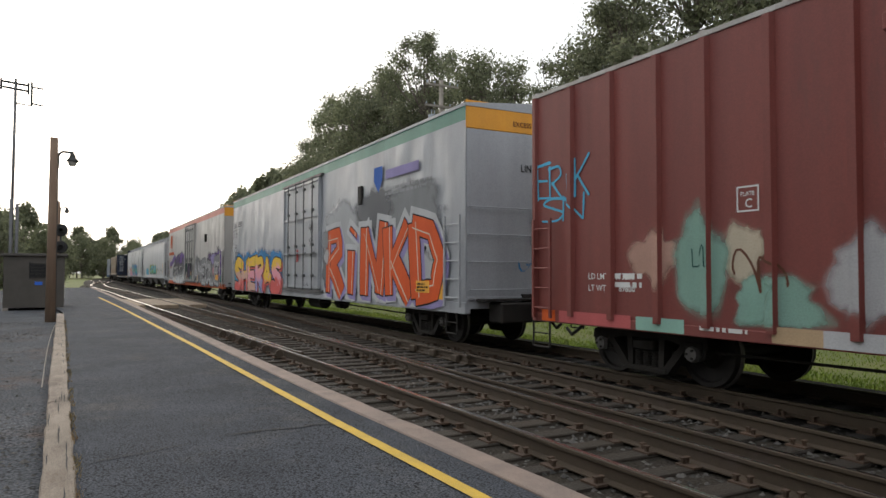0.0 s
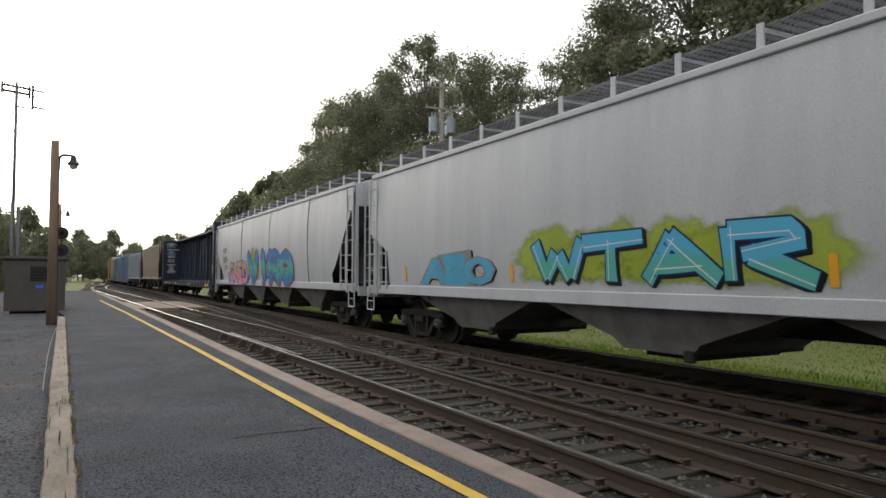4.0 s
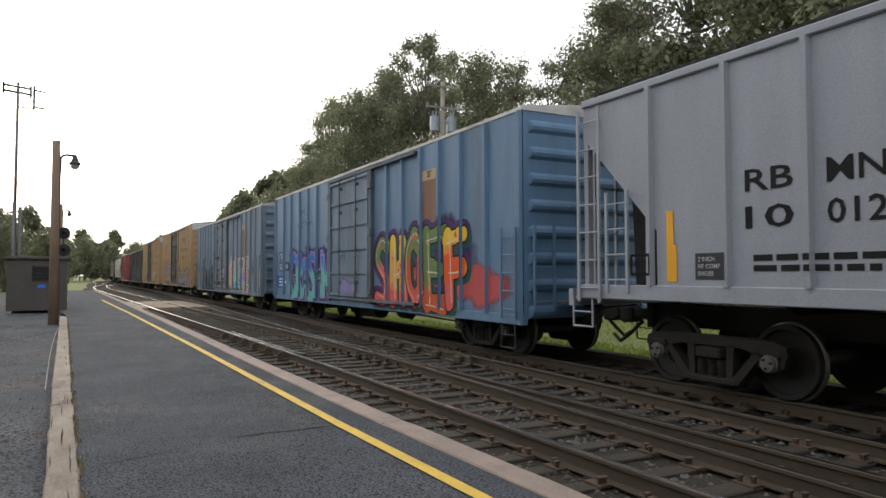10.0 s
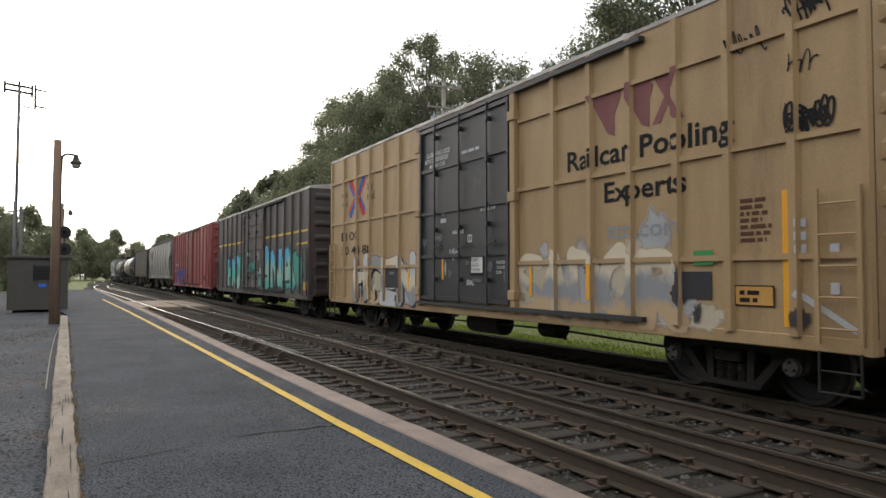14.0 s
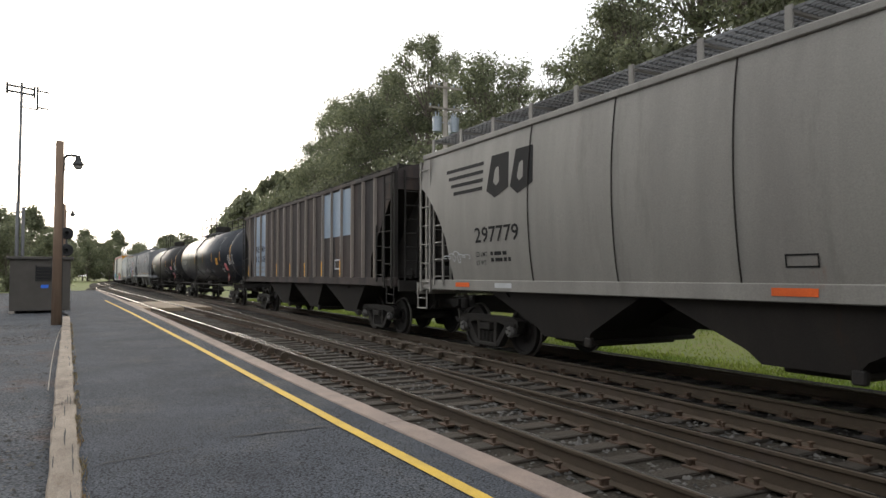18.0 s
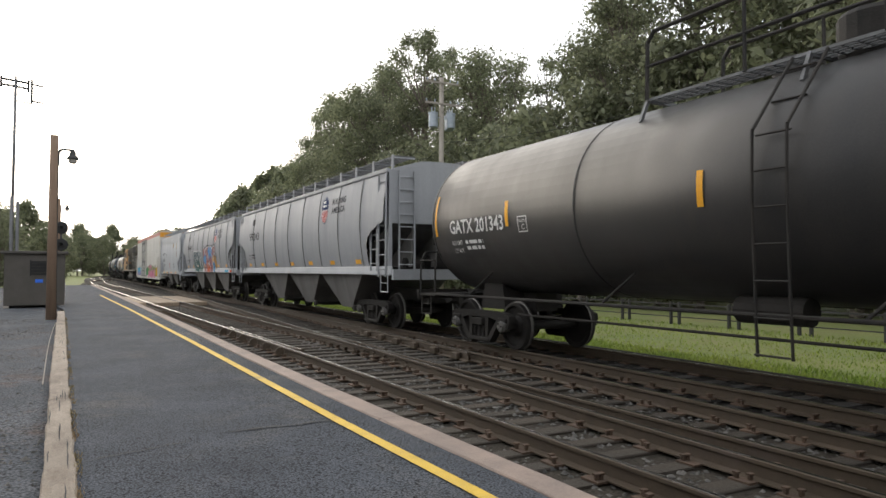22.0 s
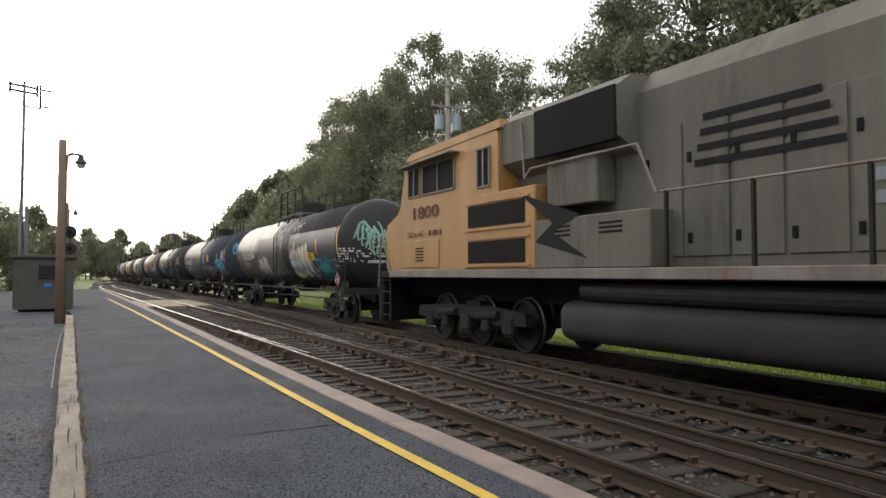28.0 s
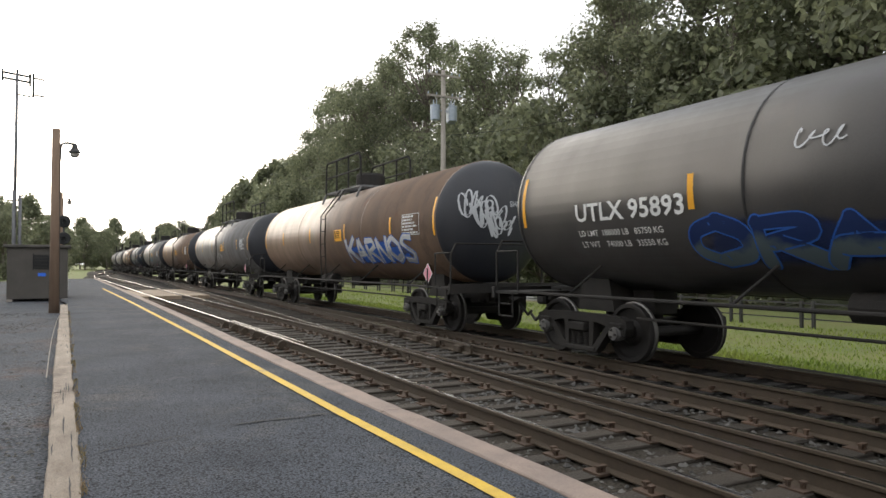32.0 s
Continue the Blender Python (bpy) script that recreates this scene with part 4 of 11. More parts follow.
def sprayed(n):
    """Spray paint that thins out into fine speckle towards the border of its patch, by the mesh's own cover attribute."""
    key = "spray_" + n
    if key not in M:
        m = M[key] = M["ink_" + n].copy()
        m.name = key
        nt = m.node_tree
        out = [k for k in nt.nodes if k.bl_idname == "ShaderNodeOutputMaterial"][0]
        sh = out.inputs["Surface"].links[0].from_socket
        at, tc, no, ad, mr, clear, mx = [nt.nodes.new("ShaderNode" + k) for k in ("Attribute", "TexCoord", "TexNoise", "Math", "MapRange", "BsdfTransparent", "MixShader")]
        at.attribute_name = "cover"
        no.inputs["Scale"].default_value, no.inputs["Detail"].default_value = 3.0, 8.0
        ad.operation = "MULTIPLY_ADD"
        ad.inputs[1].default_value = 1.1
        mr.interpolation_type = "SMOOTHSTEP"
        mr.inputs["From Min"].default_value, mr.inputs["From Max"].default_value = 0.62, 1.3
        mr.inputs["To Max"].default_value = 0.8
        nt.links.new(tc.outputs["Object"], no.inputs["Vector"])
        nt.links.new(no.outputs["Fac"], ad.inputs[0])
        nt.links.new(at.outputs["Fac"], ad.inputs[2])
        nt.links.new(ad.outputs[0], mr.inputs["Value"])
        nt.links.new(mr.outputs[0], mx.inputs[0])
        nt.links.new(clear.outputs[0], mx.inputs[1])
        nt.links.new(sh, mx.inputs[2])
        nt.links.new(mx.outputs[0], out.inputs["Surface"])
    return M[key]


def two_tone(top, low, z0, z1):
    """Letter paint that changes from one can to another with height, in cloudy overlap."""
    key = "fill_%s_%s_%.2f_%.2f" % (top, low, z0, z1)
    if key not in M:
        m = M[key] = M["ink_" + top].copy()
        m.name = "fill_" + top + "_" + low
        nt = m.node_tree
        sh = [k for k in nt.nodes if k.bl_idname == "ShaderNodeBsdfPrincipled"][0]
        was = sh.inputs["Base Color"].links[0].from_socket
        tc, sp, no, ad, mr, mx = [nt.nodes.new("ShaderNode" + k) for k in ("TexCoord", "SeparateXYZ", "TexNoise", "Math", "MapRange", "MixRGB")]
        no.inputs["Scale"].default_value, no.inputs["Detail"].default_value = 2.5, 5.0
        ad.operation = "MULTIPLY_ADD"
        ad.inputs[1].default_value = 1.1 * (z1 - z0)
        mid = (z0 + z1) / 2 + 0.5 * (z1 - z0)
        mr.inputs["From Min"].default_value, mr.inputs["From Max"].default_value = mid + 0.12 * (z1 - z0), mid - 0.12 * (z1 - z0)
        mx.inputs["Color2"].default_value = (*COLOURS[low], 1)
        nt.links.new(tc.outputs["Object"], no.inputs["Vector"])
        nt.links.new(tc.outputs["Object"], sp.inputs[0])
        nt.links.new(no.outputs["Fac"], ad.inputs[0])
        nt.links.new(sp.outputs["Z"], ad.inputs[2])
        nt.links.new(ad.outputs[0], mr.inputs["Value"])
        nt.links.new(mr.outputs[0], mx.inputs["Fac"])
        nt.links.new(was, mx.inputs["Color1"])
        nt.links.new(mx.outputs[0], sh.inputs["Base Color"])
    return M[key]


paint("iron", (0.020, 0.019, 0.018), (0.034, 0.030, 0.027), 0.8, rust=0.2, rust_col=(0.045, 0.028, 0.02), spec=0.25, bump=0.3, streak=1)
paint("truck_iron", (0.017, 0.0155, 0.0145), (0.030, 0.027, 0.024), 0.85, rust=0.25, rust_col=(0.05, 0.035, 0.026), spec=0.25, bump=0.4, streak=1)
paint("wheel_steel", (0.026, 0.023, 0.021), (0.018, 0.016, 0.015), 0.7, metal=0.3, bump=0.1, streak=1)
paint("tread_steel", (0.16, 0.15, 0.14), (0.10, 0.095, 0.09), 0.5, metal=0.8, bump=0.02, streak=1)
paint("cap_blue", (0.12, 0.115, 0.11), (0.07, 0.066, 0.062), 0.5, streak=1)
paint("grating", (0.16, 0.165, 0.17), (0.10, 0.10, 0.10), 0.6, metal=0.5, streak=1)
paint("stripe", (0.85, 0.40, 0.015), (0.70, 0.33, 0.02), 0.45, dirt=(0.2, 0.13, 0.05), dirt_amount=0.15)
glass = bpy.data.materials.new("cab_glass")
glass.use_nodes = True
g = glass.node_tree.nodes["Principled BSDF"]
g.inputs["Base Color"].default_value, g.inputs["Roughness"].default_value, g.inputs["Transmission Weight"].default_value = (0.25, 0.28, 0.28, 1), 0.06, 0.9
g.inputs["Specular IOR Level"].default_value = 0.2


# ---- flat shapes laid on a car's side ----
class Side:
    """The near surface of a car: how far out it lies at (y, z), and the posts that stand proud of it."""

    def __init__(self, out, posts=(), depth=0.0, round_step=0.0, sill=None):
        self.out, self.posts, self.depth, self.round_step, self.sill = out, list(posts), depth, round_step, sill

    def lay(self, name, bm, material, parent, lift=0.006, label="", far=False):
        """bm holds (y, z, 0) shapes; they are set on the surface, and on the posts where they cross them."""
        if self.posts:
            ys = [v.co.x for v in bm.verts]
            lo, hi = min(ys), max(ys)
            for a, b in self.posts:
                if b < lo or a > hi:
                    continue
                for e in (a, b):
                    bmesh.ops.bisect_plane(bm, geom=bm.verts[:] + bm.edges[:] + bm.faces[:], plane_co=(e, 0, 0), plane_no=(1, 0, 0))
            up = [f for f in bm.faces if any(a < f.calc_center_median().x < b for a, b in self.posts)]
            if up:
                got = bmesh.ops.split(bm, geom=up)
                for g_ in got["geom"]:
                    if isinstance(g_, bmesh.types.BMVert):
                        g_.co.z = 1.0
        if self.round_step and bm.verts:
            zs = [v.co.y for v in bm.verts]
            z = (math.floor(min(zs) / self.round_step) + 1) * self.round_step
            while z < max(zs):
                bmesh.ops.bisect_plane(bm, geom=bm.verts[:] + bm.edges[:] + bm.faces[:], plane_co=(0, z, 0), plane_no=(0, 1, 0))
                z += self.round_step
        if self.sill and bm.verts and min(v.co.y for v in bm.verts) < self.sill[0] - 0.01:
            bmesh.ops.bisect_plane(bm, geom=bm.verts[:] + bm.edges[:] + bm.faces[:], plane_co=(0, self.sill[0], 0), plane_no=(0, 1, 0))
            low = [f for f in bm.faces if f.calc_center_median().y < self.sill[0]]
            for g_ in bmesh.ops.split(bm, geom=low)["geom"]:
                if isinstance(g_, bmesh.types.BMVert):
                    g_.co.z = -1.0
        s = 1 if far else -1
        rise = bm.verts.layers.float.get("rise")
        for v in bm.verts:
            y, z, on = v.co.x, v.co.y, v.co.z
            if on < -0.5:
                v.co = (s * (self.sill[1] + lift + (v[rise] if rise else 0.0)), y, z)
                continue
            v.co = (s * (self.out(y, z) + lift + on * self.depth + (v[rise] if rise else 0.0)), y, z)
        return part(name, bm, material, parent, label)


def flat_side(x, posts=(), depth=0.0):
    return Side(lambda y, z: x, posts, depth)


TEXTS = {}


def letters(words, offset=0.0, res=2):
    """Outline shapes of words in the built-in font, one em high, as (vertices, faces)."""
    key = (words, offset, res)
    if key not in TEXTS:
        cu = bpy.data.curves.new("words", "FONT")
        cu.body, cu.offset, cu.resolution_u, cu.fill_mode = words, offset, res, "BOTH"
        ob = bpy.data.objects.new("words", cu)
        me = ob.to_mesh()
        vs = [(v.co.x, v.co.y) for v in me.vertices]
        TEXTS[key] = (vs, [tuple(p.vertices) for p in me.polygons])
        ob.to_mesh_clear()
        bpy.data.objects.remove(ob)
        bpy.data.curves.remove(cu)
    return TEXTS[key]


def word(side, parent, words, y_left, z_low, height, material, width=None, bold=0.012, lift=0.007, name="lettering", bend=None, label=""):
    """Words that read from y_left towards -y, with capitals of that height."""
    vs, fs = letters(words, bold)
    if not vs:
        return
    k = height / 0.69
    x0, x1 = min(v[0] for v in vs), max(v[0] for v in vs)
    kx = (width / (x1 - x0)) if width else k
    bm = bmesh.new()
    made = []
    for u, v in vs:
        a, b = (u - x0) * kx, v * k
        if bend:
            a, b = bend(a, b)
        made.append(bm.verts.new((y_left - a, z_low + b, 0)))
    for f in fs:
        try:
            bm.faces.new([made[i] for i in f])
        except ValueError:
            pass
    return side.lay(name, bm, material, parent, lift, label)


def bars(side, parent, y_left, z_top, width, line, rows, material, seed=1, name="small_print", lift=0.007):
    """Lines of print too small to read, as broken bars."""
    rnd = random.Random(seed)
    bm = bmesh.new()
    for r in range(rows):
        y, z = y_left, z_top - r * line * 1.7
        end = y_left - width * rnd.uniform(0.6, 1.0)
        while y > end:
            w = line * rnd.uniform(0.8, 4.5)
            vs = [bm.verts.new(p) for p in ((y, z, 0), (max(y - w, end), z, 0), (max(y - w, end), z - line, 0), (y, z - line, 0))]
            bm.faces.new(vs)
            y -= w + line * 0.7
    return side.lay(name, bm, material, parent, lift)


def panel(side, parent, y0, y1, z0, z1, material, name="marking", lift=0.005, label="", n=1):
    bm = bmesh.new()
    cols = [[bm.verts.new((y0 + (y1 - y0) * i / n, z0 + (z1 - z0) * j / 6, 0)) for j in range(7)] for i in range(n + 1)]
    for a, b in zip(cols, cols[1:]):
        for j in range(6):
            bm.faces.new((a[j], a[j + 1], b[j + 1], b[j]))
    return side.lay(name, bm, material, parent, lift, label)


def frame_box(side, parent, y0, y1, z0, z1, w, material, name="marking_box", lift=0.008):
    bm = bmesh.new()
    for a, b, c, d in ((y0, y1, z0, z0 + w), (y0, y1, z1 - w, z1), (y0, y0 + w, z0, z1), (y1 - w, y1, z0, z1)):
        bm.faces.new([bm.verts.new(p) for p in ((a, c, 0), (b, c, 0), (b, d, 0), (a, d, 0))])
    return side.lay(name, bm, material, parent, lift)


def outline_shape(side, parent, pts, material, name="marking", lift=0.006, label=""):
    """A polygon with corners (y, z)."""
    bm = bmesh.new()
    bm.faces.new([bm.verts.new((y, z, 0)) for y, z in pts])
    bmesh.ops.triangulate(bm, faces=bm.faces)
    return side.lay(name, bm, material, parent, lift, label)


def blob(side, parent, yc, zc, ry, rz, material, seed, rough=0.35, lift=0.005, name="paint_patch", n=40, z_low=None, label=""):
    """A sprayed patch with an uneven border."""
    bm = bmesh.new()
    cover = bm.verts.layers.float.new("cover")
    c = bm.verts.new((yc, max(zc, z_low or zc), 0))
    c[cover] = 1.0
    ring = []
    for k in range(n):
        a = k * math.tau / n
        q = 1 + rough * noise.noise(Vector((math.cos(a) * 1.7 + seed * 3.3, math.sin(a) * 1.7, seed))) + rough * 0.4 * noise.noise(Vector((math.cos(a) * 5 + seed, math.sin(a) * 5, seed)))
        z = zc + rz * q * math.sin(a)
        ring.append(bm.verts.new((yc + ry * q * math.cos(a), max(z, z_low) if z_low is not None else z, 0)))
    mids = [bm.verts.new(v.co * 0.6 + c.co * 0.4) for v in ring]
    for v in mids:
        v[cover] = 0.8
    if material.name.startswith("ink_"):
        material = sprayed(material.name[4:])
    for k in range(n):
        j = (k + 1) % n
        bm.faces.new((mids[k], ring[k], ring[j], mids[j]))
        bm.faces.new((c, mids[k], mids[j]))
    return side.lay(name, bm, material, parent, lift, label)


def scribble(side, parent, y_left, z_low, w, h, material, seed, width=0.03, loops=6, lift=0.012, name="spray_tag"):
    """A quick looping spray-can signature."""
    rnd = random.Random(seed)
    pts = []
    n = loops * 9
    for k in range(n + 1):
        t = k / n
        a = t * loops * math.tau * 0.75
        r = 0.5 + 0.35 * noise.noise(Vector((t * loops * 1.3, seed, 0)))
        pts.append((y_left - w * (t * 0.86 + 0.09 * math.cos(a) + 0.07), z_low + h * (0.5 + r * 0.75 * math.sin(a + seed) * (0.6 + 0.4 * math.sin(t * 9 + seed)))))
    bm = bmesh.new()
    pairs = []
    for i, (y, z) in enumerate(pts):
        a, b = pts[max(i - 1, 0)], pts[min(i + 1, n)]
        d = Vector((b[0] - a[0], b[1] - a[1]))
        d = d.normalized() if d.length > 1e-6 else Vector((1, 0))
        q = width * (0.6 + 0.5 * abs(noise.noise(Vector((i * 0.3, seed, 2))))) / 2
        pairs.append((bm.verts.new((y - d.y * q, z + d.x * q, 0)), bm.verts.new((y + d.y * q, z - d.x * q, 0))))
    for a, b in zip(pairs, pairs[1:]):
        bm.faces.new((a[0], a[1], b[1], b[0]))
    return side.lay(name, bm, material, parent, lift)


def graffiti(side, parent, words, y_left, y_right, z0, z1, fill, edge, glow=None, seed=1, fat=0.05, shade=None, label="", tops=None):
    """A lettered piece in spray paint: a cloud, a block shadow, fat interlocking letters with a border, a second tone and light lines."""
    w, h, n = y_left - y_right, z1 - z0, len(words)
    rnd = random.Random(seed * 31 + n)
    cells = []
    for i in range(n):
        cells.append((w * (i + 0.5) / n, h * (0.5 + rnd.uniform(-0.06, 0.06)), w / n * rnd.uniform(1.0, 1.22), h * rnd.uniform(0.86, 1.08), rnd.uniform(-0.16, 0.16), rnd.uniform(-0.25, 0.25)))

    def layer(offset, name, ink, lift, dx=0.0, dz=0.0, grow=0.0, squash=1.0, text="", low=None):
        bm = bmesh.new()
        for ch, (cx, cz, cw, chh, rot, lean) in zip(words, cells):
            vs, fs = letters(ch, offset)
            bx = letters(ch, 0.0)[0]
            x0, x1, y0, y1 = min(v[0] for v in bx), max(v[0] for v in bx), min(v[1] for v in bx), max(v[1] for v in bx)
            made = []
            for u, v in vs:
                a = ((u - (x0 + x1) / 2) / max(x1 - x0, 0.2)) * (cw + grow)
                b = ((v - (y0 + y1) / 2) / (y1 - y0)) * (chh + grow) * squash
                a += lean * b
                p, q = a * math.cos(rot) - b * math.sin(rot), a * math.sin(rot) + b * math.cos(rot)
                k = Vector((p * 2.1 / h, q * 1.6 / h, seed + cx))
                p += 0.10 * h * noise.noise(k)
                q += 0.10 * h * noise.noise(k + Vector((7, 0, 0)))
                made.append(bm.verts.new((y_left - cx - p - dx, max(z0 + cz + q + dz, z0 - 0.02), 0)))
            for f in fs:
                try:
                    bm.faces.new([made[i] for i in f])
                except ValueError:
                    pass
        return side.lay(name, bm, INK(ink) if isinstance(ink, str) else two_tone(ink[0], ink[1], z0, z1), parent, lift, text)

    if glow:
        blob(side, parent, (y_left + y_right) / 2, (z0 + z1) / 2, w * 0.60, h * 0.78, INK(glow), seed + 2, 0.25, 0.004, "graffiti_cloud", 60, z0 - 0.02, "sprayed " + glow + " background")
        for k in range(5):
            blob(side, parent, y_left - w * (k + 0.5) / 5, z0 + h * (0.9 if k % 2 else 1.02), w * 0.12, h * 0.26, INK(glow), seed + 20 + k, 0.4, 0.0046, "graffiti_cloud")
    layer(fat + 0.055, "graffiti_shadow", "black" if edge != "black" else (shade or "navy"), 0.0062, 0.10 * h, -0.05 * h)
    layer(fat + 0.050, "graffiti_border", edge, 0.0078)
    layer(fat, "graffiti_letters", (fill, shade) if shade else fill, 0.0098, text=label)
    for k in range(n):
        cx, cz, cw, chh, rot, lean = cells[k]
        scribble(side, parent, y_left - cx + cw * 0.42, z0 + cz - chh * 0.35, cw * 0.8, chh * 0.6, INK(edge), seed + 40 + k, 0.016 + 0.006 * h, 2, 0.0145, "graffiti_line")


# letters as brush strokes: points (across, up) in a unit cell
STROKES = {
    "A": (((0.05, 0.0), (0.45, 1.0)), ((0.42, 1.0), (0.98, 0.02)), ((0.2, 0.38), (0.85, 0.40))),
    "B": (((0.15, 0.0), (0.12, 1.0)), ((0.1, 0.97), (0.7, 0.95), (0.76, 0.66), (0.25, 0.53)), ((0.3, 0.52), (0.9, 0.45), (0.88, 0.08), (0.1, 0.03))),
    "C": (((0.98, 0.9), (0.45, 1.0), (0.1, 0.7), (0.1, 0.25), (0.45, 0.0), (1.0, 0.08)),),
    "D": (((0.15, 0.0), (0.12, 1.0)), ((0.1, 0.97), (0.72, 0.88), (0.95, 0.5), (0.75, 0.1), (0.1, 0.03))),
    "E": (((0.18, 0.0), (0.1, 1.0)), ((0.05, 0.94), (0.98, 1.0)), ((0.15, 0.52), (0.8, 0.48)), ((0.1, 0.06), (1.0, 0.0))),
    "F": (((0.18, 0.0), (0.14, 1.0)), ((0.08, 0.95), (0.98, 1.02)), ((0.15, 0.5), (0.8, 0.53))),
    "G": (((0.95, 0.9), (0.5, 1.0), (0.12, 0.72), (0.1, 0.3), (0.45, 0.0), (0.9, 0.1)), ((0.9, 0.02), (0.92, 0.45)), ((0.55, 0.43), (1.0, 0.45))),
    "H": (((0.14, 0.0), (0.12, 1.0)), ((0.86, 0.0), (0.9, 1.0)), ((0.14, 0.48), (0.86, 0.54))),
    "I": (((0.5, 0.0), (0.5, 0.66)), ((0.5, 0.93), (0.53, 1.0))),
}
STROKES.update({
    "K": (((0.15, 0.0), (0.12, 1.0)), ((0.15, 0.42), (0.55, 0.7), (0.98, 1.05)), ((0.3, 0.55), (0.6, 0.3), (1.0, -0.03))),
    "L": (((0.15, 1.0), (0.15, 0.04)), ((0.08, 0.05), (0.95, 0.08))),
    "M": (((0.08, 0.0), (0.12, 1.0)), ((0.12, 0.98), (0.5, 0.35)), ((0.5, 0.35), (0.88, 0.98)), ((0.88, 1.0), (0.92, 0.0))),
    "N": (((0.12, -0.02), (0.1, 1.0)), ((0.1, 0.95), (0.85, 0.05)), ((0.88, 0.0), (0.92, 1.04))),
    "O": (((0.5, 0.98), (0.12, 0.75), (0.1, 0.3), (0.48, 0.03)), ((0.45, 0.04), (0.88, 0.25), (0.92, 0.7), (0.5, 0.97))),
    "P": (((0.15, -0.02), (0.12, 1.0)), ((0.1, 0.96), (0.8, 0.95), (0.88, 0.65), (0.25, 0.45))),
    "R": (((0.15, -0.02), (0.12, 1.0)), ((0.1, 0.96), (0.75, 0.98), (0.9, 0.7), (0.3, 0.48)), ((0.35, 0.5), (0.7, 0.25), (1.02, 0.0))),
    "S": (((0.95, 0.93), (0.4, 1.0), (0.1, 0.76), (0.5, 0.52), (0.9, 0.3), (0.65, 0.02), (0.02, 0.06)),),
    "T": (((0.0, 0.92), (1.0, 1.0)), ((0.52, 0.98), (0.48, 0.0))),
})
STROKES.update({
    "U": (((0.12, 1.0), (0.12, 0.35), (0.35, 0.03), (0.68, 0.05), (0.88, 0.35), (0.9, 1.0)),),
    "V": (((0.05, 1.02), (0.48, 0.0)), ((0.46, 0.02), (0.95, 1.02))),
    "W": (((0.05, 1.02), (0.25, 0.0)), ((0.25, 0.02), (0.5, 0.7)), ((0.5, 0.68), (0.75, 0.0)), ((0.75, 0.02), (1.0, 1.05))),
    "X": (((0.05, 1.0), (0.95, 0.0)), ((0.05, 0.0), (0.95, 1.0))),
    "Y": (((0.05, 1.0), (0.5, 0.5), (0.95, 1.0)), ((0.5, 0.52), (0.45, 0.0))),
    "d": (((0.85, 1.1), (0.85, 0.0)), ((0.85, 0.55), (0.45, 0.66), (0.1, 0.35), (0.35, 0.0), (0.85, 0.12))),
    "e": (((0.1, 0.4), (0.88, 0.45), (0.75, 0.75), (0.4, 0.78), (0.1, 0.42), (0.25, 0.05), (0.6, 0.0), (0.95, 0.15)),),
    "k": (((0.15, 0.0), (0.12, 1.1)), ((0.15, 0.32), (0.9, 0.78)), ((0.35, 0.42), (0.95, 0.0))),
    "o": (((0.5, 0.75), (0.1, 0.55), (0.15, 0.1), (0.5, 0.0)), ((0.48, 0.0), (0.9, 0.15), (0.9, 0.6), (0.48, 0.76))),
    "u": (((0.12, 0.78), (0.12, 0.3), (0.35, 0.0), (0.7, 0.05), (0.86, 0.3), (0.88, 0.78)), ((0.88, 0.3), (0.92, 0.0))),
})


def curve_through(pts, n=5):
    """A smooth run of points through the corners of a stroke."""
    if len(pts) < 3:
        return [pts[0].lerp(pts[1], k / n) for k in range(n + 1)]
    ends = [pts[0] * 2 - pts[1]] + list(pts) + [pts[-1] * 2 - pts[-2]]
    run = []
    for a, b, c, d in zip(ends, ends[1:], ends[2:], ends[3:]):
        for k in range(n):
            t = k / n
            run.append(0.5 * (2 * b + (c - a) * t + (2 * a - 5 * b + 4 * c - d) * t * t + (3 * b - a - 3 * c + d) * t ** 3))
    return run + [pts[-1]]


